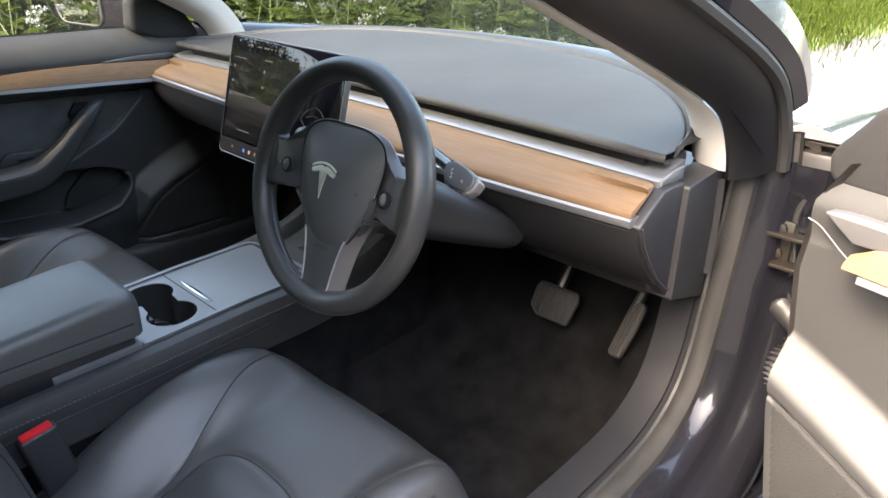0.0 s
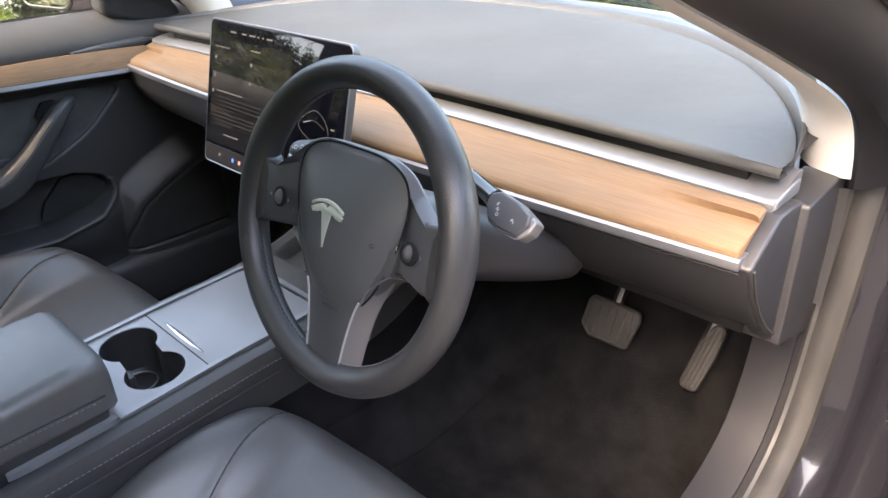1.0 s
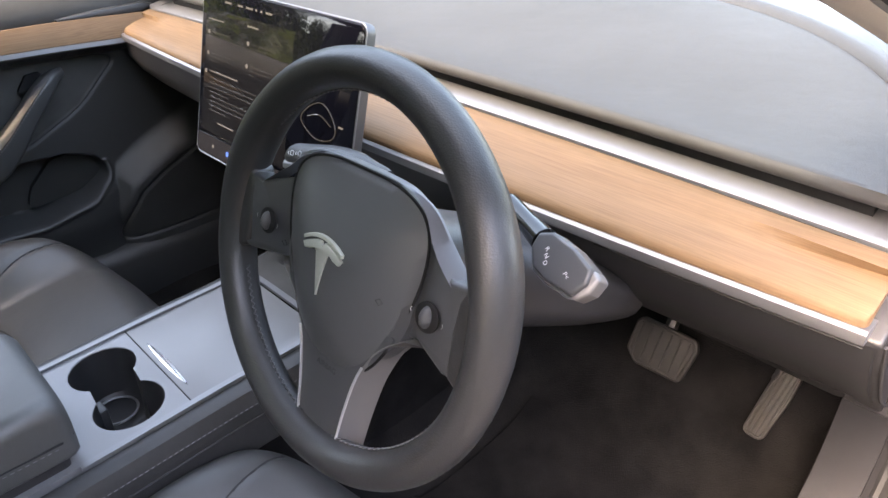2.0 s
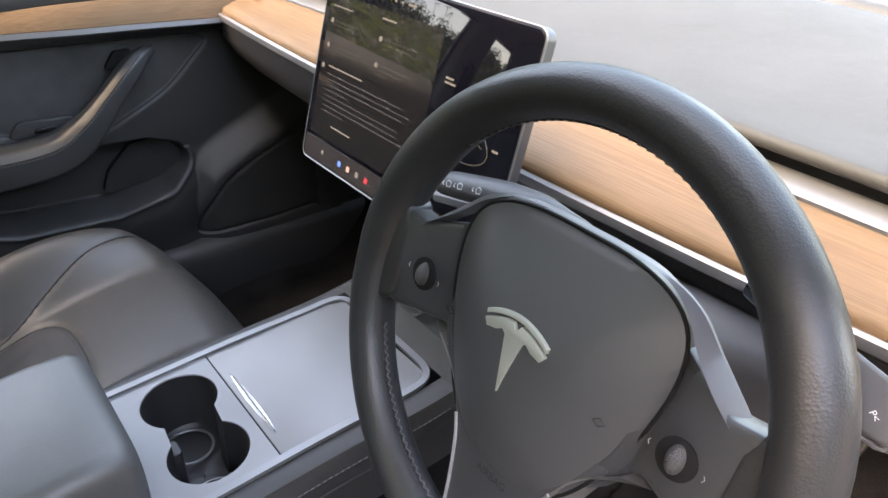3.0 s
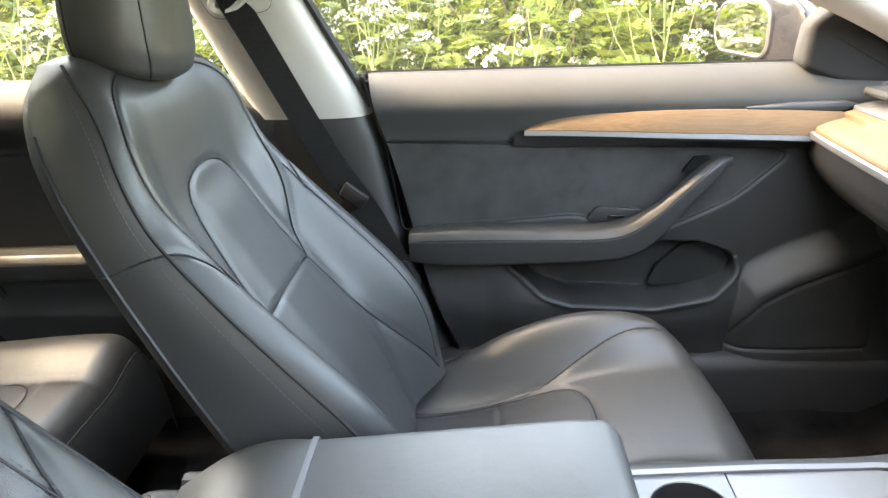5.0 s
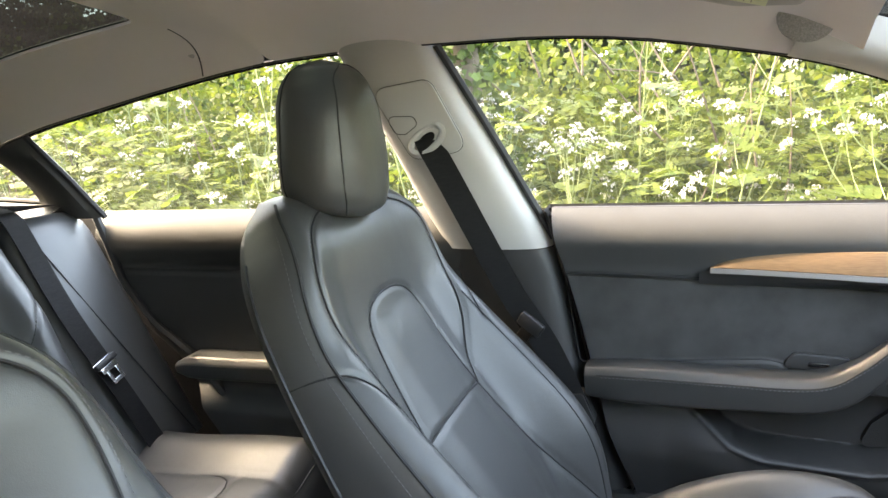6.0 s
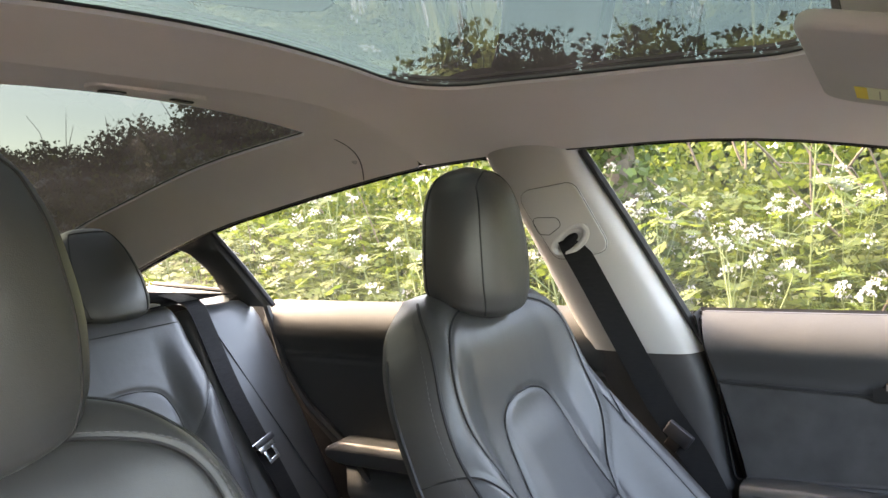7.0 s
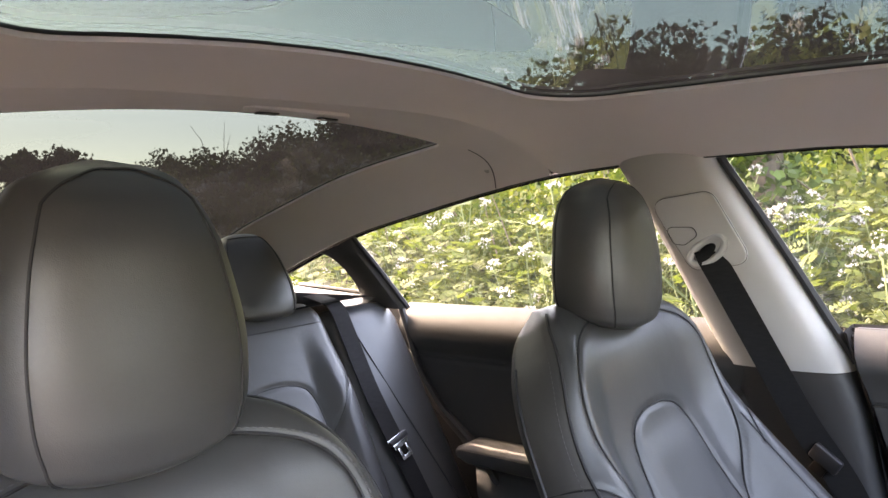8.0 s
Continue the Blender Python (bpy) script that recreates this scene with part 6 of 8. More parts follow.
def build_front_seat(side_x, raised):
    s = thing("car_seat", (0, -0.2, 0.27), "black leather front seat with piped bolsters and headrest", "car seat", "front seats")
    qs = np.sin(np.linspace(-1, 1, 141) * math.pi / 2 * 0.92) / math.sin(math.pi / 2 * 0.92)
    bs = np.r_[np.linspace(0, 0.58, 130), np.linspace(0.584, B_LEN, 50)]
    Q, Bb = np.meshgrid(qs, bs, indexing="ij")
    A = Q * back_width(Bb)
    D = back_front(A, Bb)
    P = B_O + A[..., None] * np.array((1.0, 0, 0)) + Bb[..., None] * B_UP + D[..., None] * B_N
    part("backrest", grid(P), LEATHER, s, "black leather backrest with stitched panels", angle=70)
    shell = []
    for b in bs[::2]:
        w = float(back_width(b))
        e = max(0.0, min(1.0, (b - 0.60) / (B_LEN - 0.60)))
        k = math.sqrt(max(0, 1 - e ** 2.2))
        row = []
        for x, d in ((1, -0.018), (0.99, -0.026), (0.96, -0.037), (0.90, -0.048), (0.75, -0.060), (0.4, -0.068), (0, -0.068), (-0.4, -0.068), (-0.75, -0.060), (-0.90, -0.048), (-0.96, -0.037), (-0.99, -0.026), (-1, -0.018)):
            row.append(B_O + np.array((x * w, 0, 0)) + B_UP * b + B_N * (-0.018 + (d + 0.018) * k))
        shell.append(row)
    part("back_shell", grid(shell), SOFT, s, "black backrest shell", angle=70)
    # piped edge of the side panels, with stitches beside it
    for sg in (-1, 1):
        edge = [on_back(sg * 0.925 * float(back_width(b)), b, 0.0008) for b in np.linspace(0.02, 0.715, 70)]
        part("piping", tube(edge, 0.0024, 6), SEAM, s, "dark piping")
        rim = [B_O + np.array((sg * 1.002 * float(back_width(b)), 0, 0)) + B_UP * b + B_N * -0.019 for b in np.linspace(0.0, 0.66, 60)]
        part("piping", tube(rim, 0.0024, 6), HARD, s, "black piping along the back shell")
        st = [on_back(sg * 0.955 * float(back_width(b)), b, 0.0) for b in np.linspace(0.04, 0.70, 90)]
        part("stitching", stitches(st, np.array((sg * 0.8, 0.4, 0.3)), 0.0042, 0.0026, 0.0007, 0.0008), THREAD_DARK, s)
        part("piping", tube([on_back(sg * a, b, -0.0022) for a, b in SHOULDER], 0.0015, 6), SEAM, s, "dark piping")
        off = SHOULDER + np.array((0.008, 0.002))
        part("stitching", stitches([on_back(sg * a, b, 0.0004) for a, b in off], B_N, 0.0042, 0.0024, 0.0007), THREAD_DARK, s)
        part("seam", tube([on_back(sg * a, b, -0.0026) for a, b in BASE_LINE], 0.0014, 5), SEAM, s)
        part("seam", tube([on_back(sg * a, b, -0.0026) for a, b in WING], 0.0014, 5), SEAM, s)
        for dd in (0.004, -0.004):
            wl = [on_back(sg * (0.74 + dd * 3) * float(back_width(b)), b, 0.0003) for b in np.linspace(0.05, 0.46, 60)]
            part("stitching", stitches(wl, B_N, 0.0040, 0.0026, 0.0006), THREAD_DARK, s)
        part("seam", tube([on_back(sg * 0.74 * float(back_width(b)), b, 0.0003) for b in np.linspace(0.04, 0.47, 50)], 0.0012, 5), SEAM, s)
    part("seam", tube([on_back(a, b, -0.0026) for a, b in ARCH], 0.0014, 5), SEAM, s)
    part("seam", tube([on_back(a, b, -0.0026) for a, b in CROSS], 0.0013, 5), SEAM, s)
    # cushion
    vs = np.r_[np.linspace(0, 0.84, 110), np.linspace(0.845, 1, 45)]
    Q, Vv = np.meshgrid(qs, vs, indexing="ij")
    A = Q * 0.262
    Y = C_LEN0 + (cush_front(A) - C_LEN0) * Vv
    Zz = cush_top(A, Y)
    part("cushion", grid(np.stack([A, Y, Zz], -1)), LEATHER, s, "black leather seat cushion", angle=70)
    part("seam", tube([on_cushion(a, y, 0.0006) for a, y in C_ARCH], 0.0014, 5), SEAM, s)
    part("seam", tube([on_cushion(a, y, 0.0006) for a, y in C_CROSS], 0.0012, 5), SEAM, s)
    for sg in (-1, 1):
        part("seam", tube([on_cushion(sg * a, y, 0.0006) for a, y in C_SIDE], 0.0014, 5), SEAM, s)
        ed = [on_cushion(sg * 0.905 * 0.262, y, 0.0006) for y in np.linspace(-0.44, -0.03, 40)] + [on_cushion(sg * 0.262 * k, float(cush_front(np.array([0.262 * k]))[0]) - 0.014, 0.0006) for k in np.linspace(0.90, 0.72, 8)]
        part("piping", tube(ed, 0.0016, 5), SEAM, s)
        part("stitching", stitches([q + np.array((0, 0, 0.001)) for q in ed[5:40]], np.array((sg * 0.7, 0, 0.7)), 0.0042, 0.0026, 0.0006), THREAD_DARK, s)
    # plinth, rails and side trims
    part("seat_base", join(box(-0.235, 0.235, -0.44, 0.0, 0.30, 0.385, 0.02), box(-0.225, -0.185, -0.48, 0.03, 0.265, 0.31, 0.006), box(0.185, 0.225, -0.48, 0.03, 0.265, 0.31, 0.006)), HARD, s, "black plastic seat base and rails")
    for sg in (-1, 1):
        tr = rounded([(-0.56, 0.36), (-0.54, 0.46), (-0.40, 0.43), (-0.10, 0.375), (0.02, 0.36), (0.0, 0.31), (-0.5, 0.30)], 0.015)
        part("side_trim", prism(tr, sg * 0.235, sg * 0.262, 0.006, lambda u, v, h: (h, u, v)), HARD, s, "black plastic side trim")
    # headrest
    hr = place_headrest(headrest_geo(), np.array((0, -0.744 + raised, 1.000 + raised)), np.array((0, -0.050, 0.9987)), np.array((0, 0.9987, 0.050)))
    h = part("headrest", loft(hr), LEATHER, s, "black leather headrest", angle=70)
    side = [(i, 6) for i in range(1, 25)] + [(26, 7), (27, 8), (28, 9), (29, 10)]
    arch = spline([hr[i][k] for i, k in side] + [hr[29][11]] + [hr[i][22 - k] for i, k in reversed(side)], 90)
    part("headrest_seam", tube(arch, 0.0013, 5), SEAM, h)
    for k, dx in ((41, 0.0), (25, 0.0)):
        part("headrest_seam", tube([hr[i][k] for i in range(1, len(hr) - 3)], 0.0013, 5), SEAM, h)
    for k, e in ((40, 1), (26, -1)):
        line = np.array([hr[i][k] for i in range(2, 27)])
        part("stitching", stitches(line, np.array((e * 0.8, -0.6, 0)), 0.0042, 0.0026, 0.0006, 0.0006), THREAD_DARK, h)
    s.location = (side_x, -0.2, 0.27)
    return s


build_front_seat(-0.372, 0.0)
build_front_seat(0.372, 0.020)      # the driver's headrest stands a little higher


# ---- rear seat ----
R_TILT = radians(24)
R_UP = np.array((0, -math.sin(R_TILT), math.cos(R_TILT)))
R_N = np.array((0, math.cos(R_TILT), math.sin(R_TILT)))
R_O = np.array((0, -1.36, 0.44))
R_ARCH = spline([(0.100, 0.05), (0.100, 0.30), (0.092, 0.375), (0.068, 0.412), (0, 0.425), (-0.068, 0.412), (-0.092, 0.375), (-0.100, 0.30), (-0.100, 0.05)], 60)
R_WING = spline([(0.100, 0.285), (0.135, 0.330), (0.165, 0.375), (0.19, 0.410)], 20)


def rear_front(x, b):
    q = np.abs(x)
    c = np.abs(q - 0.245)
    d = 0.05 + 0.028 * sstep(0.095, 0.15, c) * sstep(0.56, 0.35, b) + 0.006 * sstep(0.095, 0.05, c) * sstep(0.38, 0.3, b)
    xl = np.where(x < 0, x + 0.245, x - 0.245)
    d = d - groove_field(xl, b, [R_ARCH] + both_sides(R_WING))
    e = np.clip((b - 0.535) / 0.09, 0, 1)
    d = d - (d + 0.05) * (1 - np.sqrt(np.maximum(0, 1 - e ** 2)))
    e = np.clip((q - 0.405) / 0.047, 0, 1)
    return d - 0.07 * (1 - np.sqrt(np.maximum(0, 1 - e ** 2)))


def on_rear(x, b, lift=0.0):
    return R_O + np.array((x, 0, 0)) + R_UP * b + R_N * (float(rear_front(np.array([x]), np.array([b]))[0]) + lift)


def build_rear_seat():
    r = thing("rear_seat", (0, -1.2, 0.27), "black leather rear bench seat, sunlit at its edge", "car seat")
    X, Bb = np.meshgrid(np.linspace(-0.452, 0.452, 190), np.r_[np.linspace(0, 0.525, 90), np.linspace(0.529, 0.625, 30)], indexing="ij")
    D = rear_front(X, Bb)
    P = R_O + X[..., None] * np.array((1.0, 0, 0)) + Bb[..., None] * R_UP + D[..., None] * R_N
    part("backrest", grid(P), LEATHER, r, "black leather rear backrest", angle=70)
    for c in (-0.245, 0.245):
        part("seam", tube([on_rear(c + a, b, 0.0006) for a, b in R_ARCH], 0.0014, 5), SEAM, r)
        for sg in (-1, 1):
            part("seam", tube([on_rear(c + sg * a, b, 0.0006) for a, b in R_WING], 0.0013, 5), SEAM, r)
        part("seam", tube([on_rear(x, 0.548, 0.0006) for x in np.linspace(c - 0.19, c + 0.19, 20)], 0.0013, 5), SEAM, r)
    def rear_top(x, y):
        c = abs(abs(x) - 0.335)
        z = 0.474 + 0.024 * float(sstep(0.12, 0.22, c)) + 0.02 * float(sstep(-1.3, -1.0, y))
        g = min(abs(c - 0.12), abs(y + 1.06) if c < 0.12 else 9, abs(y + 0.948))
        z -= 0.004 * math.exp(-(g / 0.004) ** 2)
        e = max(0, min(1, (y + 0.995) / 0.08))
        z -= (z - 0.33) * (1 - math.sqrt(max(0, 1 - e * e)))
        e = max(0, min(1, (abs(x) - 0.57) / 0.035))
        return z - 0.05 * (1 - math.sqrt(max(0, 1 - e * e)))
    ys = np.r_[np.linspace(-1.42, -1.0, 50), np.linspace(-0.995, -0.915, 24)]
    cx = [[(x, y, rear_top(x, y)) for y in ys] for x in np.linspace(-0.605, 0.605, 150)]
    part("front_piping", tube([(x, -0.948, rear_top(x, -0.948) + 0.001) for x in np.linspace(-0.59, 0.59, 60)], 0.0016, 5), SEAM, r, "dark piping")
    for c in (-0.335, 0.335):
        arch = spline([(c - 0.12, -1.40), (c - 0.12, -1.15), (c - 0.105, -1.08), (c - 0.06, -1.06), (c + 0.06, -1.06), (c + 0.105, -1.08), (c + 0.12, -1.15), (c + 0.12, -1.40)], 50)
        part("seam", tube([(x, y, rear_top(x, y) + 0.001) for x, y in arch], 0.0013, 5), SEAM, r)
    part("cushion", grid(cx), LEATHER, r, "black leather rear cushion", angle=70)
    for c in (-0.300, 0.0, 0.300):
        hr = place_headrest(headrest_geo(1.0 if c else 0.8, 0.096, 0.235, 0.050, 0.006), R_O + R_UP * 0.570 + R_N * 0.0 + np.array((c, 0, 0)), R_UP, R_N)
        h = part("headrest", loft(hr), LEATHER, r, "black leather rear headrest", angle=70)
        ring = [hr[i][6] for i in range(3, 27)] + [hr[26][k] for k in range(7, 16)] + [hr[i][16] for i in range(26, 2, -1)]
        part("headrest_seam", tube([p + R_N * 0.001 for p in ring], 0.0013, 5, True), SEAM, h)
    for sg in (-1, 1):     # side bolster towards the door
        secs, crease = [], []
        for t in np.r_[np.linspace(0, 0.9, 18), 0.94, 0.97, 0.99, 1.0]:
            o = R_O + R_UP * 0.585 * t
            x0, x1 = 0.455, 0.716 - 0.030 * t
            f = (0.040 - 0.006 * t) * (1 - 0.9 * max(0.0, (t - 0.9) / 0.1) ** 2)
            secs.append([(sg * x, o[1] + R_N[1] * d, o[2] + R_N[2] * d) for x, d in ((x0, -0.11), (x0, f - 0.016), (x0 + 0.012, f - 0.003), (x0 + 0.05, f), (0.55, f + 0.004), (0.62, f), (x1 - 0.03, f - 0.010), (x1 - 0.008, f - 0.026), (x1, f - 0.055), (x1, -0.11))])
            xs = 0.655 - 0.165 * t
            crease.append((sg * xs, o[1] + R_N[1] * (f + 0.0035), o[2] + R_N[2] * (f + 0.0035)))
        part("side_bolster", loft(secs), LEATHER, r, "black leather side bolster", angle=60)
        part("seam", tube(crease[:-2], 0.0016, 5), SEAM, r)
    return r


build_rear_seat()


def rear_belt(s):
    f = thing("seat_belt", (s * 0.52, -1.4, 0.5), "black rear seat belt with bright steel tongue", "seat belt", "rear seat belts")
    at = lambda x, b, d: R_O + np.array((s * x, 0, 0)) + R_UP * b + R_N * d
    pts = [at(0.474, 0.640, -0.03), at(0.476, 0.605, 0.020), at(0.479, 0.575, 0.046), at(0.481, 0.52, 0.050), at(0.484, 0.45, 0.050), at(0.491, 0.353, 0.050), at(0.507, 0.24, 0.052), at(0.522, 0.15, 0.052), at(0.545, 0.0, 0.050)]
    part("webbing", ribbon(spline(pts, 40), R_N, 0.047, 0.0016), BELT, f)
    c = at(0.510, 0.235, 0.060)
    m = Matrix.Translation(c) @ Matrix((tuple((1, 0, 0)), tuple(R_N), tuple(R_UP))).transposed().to_4x4() @ Euler((0, radians(s * -14), 0)).to_matrix().to_4x4()
    part("tongue_bar", moved(box(-0.031, 0.031, -0.005, 0.005, -0.007, 0.007, 0.003), m), HARD, f, "black tongue cover")
    part("tongue", moved(join(box(-0.030, 0.030, -0.0062, -0.0042, 0.004, 0.008, 0.0008), box(-0.024, 0.024, -0.0015, 0.0015, -0.020, -0.004, 0.001), box(-0.017, -0.009, -0.0015, 0.0015, -0.044, -0.018, 0.001), box(0.009, 0.017, -0.0015, 0.0015, -0.044, -0.018, 0.001), box(-0.017, 0.017, -0.0015, 0.0015, -0.049, -0.040, 0.001)), m), BRIGHT, f, "bright steel belt tongue")
    return f


rear_belt(-1)
rear_belt(1)

# ---- doors ----
def inside(points, poly):
    p = np.asarray(points, float)
    poly = np.asarray(poly, float)
    x, y = p[..., 0], p[..., 1]
    r = np.zeros(x.shape, bool)
    for a, b in zip(poly, np.roll(poly, -1, 0)):
        c = (a[1] > y) != (b[1] > y)
        r ^= c & (x < (b[0] - a[0]) * (y - a[1]) / (b[1] - a[1] + 1e-12) + a[0])
    return r


def signed(points, poly):
    """Distance from an outline, positive inside."""
    poly = np.asarray(poly, float)
    d = near(points, np.vstack([poly, poly[:1]]))
    return np.where(inside(points, poly), d, -d)


D_INSERT = rounded([(-0.475, 0.836), (0.05, 0.820), (0.215, 0.810), (0.256, 0.800), (0.165, 0.716), (0.055, 0.664), (-0.03, 0.655), (-0.12, 0.690), (-0.45, 0.664)], [0.006, 0.2, 0.05, 0.018, 0.2, 0.1, 0.05, 0.1, 0.01], 6)
D_POCKET = rounded([(-0.250, 0.590), (-0.185, 0.540), (-0.135, 0.523), (0.027, 0.514), (0.133, 0.535), (0.190, 0.570), (0.172, 0.612), (0.110, 0.634), (-0.003, 0.638), (-0.06, 0.620), (-0.24, 0.606)], 0.025, 4)
D_WOOD_LOW = [(-0.222, 0.8525), (-0.05, 0.849), (0.15, 0.843), (0.292, 0.8385)]
D_SPK_LINE = [(0.53, 0.668), (0.420, 0.628), (0.380, 0.611), (0.288, 0.572), (0.215, 0.532), (0.180, 0.490), (0.140, 0.420), (0.128, 0.398)]
D_SPK = rounded([(0.512, 0.640), (0.432, 0.612), (0.380, 0.592), (0.290, 0.556), (0.228, 0.520), (0.198, 0.482), (0.158, 0.418), (0.47, 0.424), (0.512, 0.48)], 0.018, 4)


def door_depth(y, z):
    """Distance of the trim's face from the car's middle."""
    pts = np.stack([y, z], -1)
    x = 0.712 + 0 * y
    # padded top rolls outwards to the glass
    top = sstep(0.845, 0.90, z)
    x = x - 0.012 * top + 0.060 * np.clip((z - 0.885) / 0.068, 0, 1) ** 2.2
    # pressed-in insert
    si = signed(pts, D_INSERT)
    x = x + 0.006 * sstep(-0.001, 0.005, si) + 0.003 * np.exp(-(si / 0.004) ** 2)
    # lower part swells inwards as the map pocket's wall and loudspeaker
    low = sstep(0.64, 0.545, z + 0.00 * y) * sstep(-0.55, -0.30, y)
    sp = sstep(0.06, -0.004, np.where(z > np.interp(y, [0.128, 0.14, 0.18, 0.215, 0.288, 0.38, 0.42, 0.53], [0.398, 0.42, 0.49, 0.532, 0.572, 0.611, 0.628, 0.668]), near(pts, D_SPK_LINE), -near(pts, D_SPK_LINE)))
    sp = np.where(y < 0.128, 0, sp)
    wall = sstep(0.600, 0.520, z) * sstep(-0.30, -0.16, y) * sstep(0.26, 0.12, y)
    x = x - 0.045 * np.maximum(wall, sp * sstep(0.10, 0.22, y)) - 0.018 * sstep(0.60, 0.50, z) * sstep(-0.16, -0.26, y)
    x = x + 0.035 * sstep(0.50, 0.40, z) * sstep(0.3, 0.1, y) * 0.6
    # pocket opening
    sp2 = signed(pts, D_POCKET)
    x = x + (0.752 - x) * sstep(0.0, 0.012, sp2)
    x = x - 0.004 * np.exp(-((sp2 + 0.004) / 0.005) ** 2) * (z < 0.60)
    ss = signed(pts, D_SPK)
    x = x + 0.004 * np.exp(-(ss / 0.0035) ** 2)
    return x


def split_sheet(P, region):
    """One sheet cut into several by a region number for each cell."""
    out = {}
    v, f = grid(P)
    for q, r in zip(f, np.asarray(region).reshape(-1)):
        out.setdefault(int(r), []).append(q)
    res = {}
    for r, fs in out.items():
        used = sorted({i for q in fs for i in q})
        idx = {k: n for n, k in enumerate(used)}
        res[r] = ([v[k] for k in used], [tuple(idx[i] for i in q) for q in fs])
    return res


SAIL = material("black_sail_cloth", (0.012, 0.012, 0.013), 0.9, bump=0.6, bump_scale=900, vary=0.2)


def front_door(s):
    """Built closed on side s; on the driver's side the strip runs on to the door's front."""
    wood_end = 0.318 if s < 0 else 0.432
    d = thing("front_door", (s * 0.84, 0.58, 0.42), "front door trim in black with suede insert, oak strip and armrest", "car door", "front doors")
    ys, zs = np.linspace(-0.520, 0.525, 400), np.r_[np.linspace(0.398, 0.86, 210), np.linspace(0.863, 0.953, 30)]
    Y, Z = np.meshgrid(ys, zs, indexing="ij")
    cut = np.interp(Z, [0.398, 0.42, 0.55, 0.75, 0.953], [-0.348, -0.354, -0.404, -0.450, -0.504])
    Y = np.maximum(Y, cut)
    ends = [0.49, 0.522, 0.525, 0.515, 0.49, 0.44] if s < 0 else [0.425, 0.445, 0.478, 0.508, 0.500, 0.47]
    end = np.interp(Z, [0.398, 0.44, 0.60, 0.80, 0.90, 0.953], ends)
    Y = np.minimum(Y, end)
    X = door_depth(Y, Z)
    P = np.stack([s * X, Y, Z], -1)
    cy, cz_ = 0.25 * (Y[1:, 1:] + Y[:-1, 1:] + Y[1:, :-1] + Y[:-1, :-1]), 0.25 * (Z[1:, 1:] + Z[:-1, 1:] + Z[1:, :-1] + Z[:-1, :-1])
    pts = np.stack([cy, cz_], -1)
    reg = np.zeros(cy.shape, int)
    reg[signed(pts, D_INSERT) > 0.001] = 1
    reg[(cz_ > 0.838) & ~(signed(pts, D_INSERT) > 0.001)] = 2
    reg[signed(pts, D_SPK) > 0] = 3
    if s > 0:
        reg[(reg == 3) & (cy > end[1:, 1:] - 0.010)] = 0
    geos = split_sheet(P, reg)
    part("lower_panel", geos[0], SOFT, d, "black grained lower door panel", angle=60)
    part("insert", geos[1], SUEDE, d, "dark suede door insert", angle=60)
    part("upper_pad", geos[2], PADTOP, d, "black padded door top", angle=60)
    part("speaker_grille", geos[3], MESHCLOTH, d, "fine dark loudspeaker mesh", angle=60)
    # wood strip and silver line
    secs = []
    for y in np.r_[np.linspace(-0.222, -0.15, 12), np.linspace(-0.14, wood_end, 44)]:
        zl = float(np.interp(y, [q[0] for q in D_WOOD_LOW], [q[1] for q in D_WOOD_LOW]))
        zt = float(interp(y, [-0.222, -0.190, -0.05, 0.15, 0.33, 0.44], [0.8545, 0.870, 0.884, 0.887, 0.880, 0.872]))
        zt = zl + (zt - zl) * (1.0 - 0.45 * float(sstep(0.40, 0.436, y)))
        x0 = 0.700 - 0.022 * float(sstep(-0.22, 0.10, y)) - 0.01 * float(sstep(0.1, 0.3, y))
        secs.append([(s * (x0 + 0.012), y, zl + 0.001), (s * (x0 - 0.001), y, zl + 0.001), (s * (x0 - 0.003), y, zl + 0.003), (s * (x0 + 0.001), y, (zl + zt) / 2), (s * (x0 + 0.012), y, zt - 0.002), (s * (x0 + 0.022), y, zt - 0.003), (s * (x0 + 0.022), y, zl + 0.001)])
    part("wood_strip", loft(secs), WOOD_DOOR, d, "pale open-pore oak strip", angle=50)
    part("silver_line", ribbon([(s * (0.6945 - 0.022 * float(sstep(-0.22, 0.10, y)) - 0.01 * float(sstep(0.1, 0.3, y))), y, float(np.interp(y, [q[0] for q in D_WOOD_LOW], [q[1] for q in D_WOOD_LOW])) - 0.002) for y in np.linspace(-0.222, wood_end - 0.023, 40)], (-s, 0, 0.2), 0.0085, 0.006), SILVER, d, "satin silver line below the wood")
    top = [(0.0, 0.8885), (0.12, 0.896), (0.24, 0.902), (wood_end + 0.020, 0.900), (wood_end + 0.046, 0.896), (wood_end + 0.002, 0.868), (0.24, 0.8825), (0.12, 0.887)]
    if s > 0:
        part("silver_wedge", prism(rounded(top, 0.003, 3), 0.708, 0.690, 0.003, lambda u, v, h: (s * (h - 0.010 * float(sstep(0.0, 0.25, u))), u, v)), SILVER, d, "satin wedge above the wood")
        part("edge_line", tube([(0.706 - 0.016 * float(sstep(0.50, 0.42, y)), y, z) for y, z in spline([(0.506, 0.872), (0.49, 0.868), (0.47, 0.858), (0.435, 0.842), (0.40, 0.834)], 24)], 0.0009, 6), CONSOLE, d, "thin grey edge line")
    else:
        band = [(0.14, 0.8860), (0.24, 0.8935), (0.325, 0.8950), (0.352, 0.8880), (0.318, 0.8790), (0.24, 0.8820)]
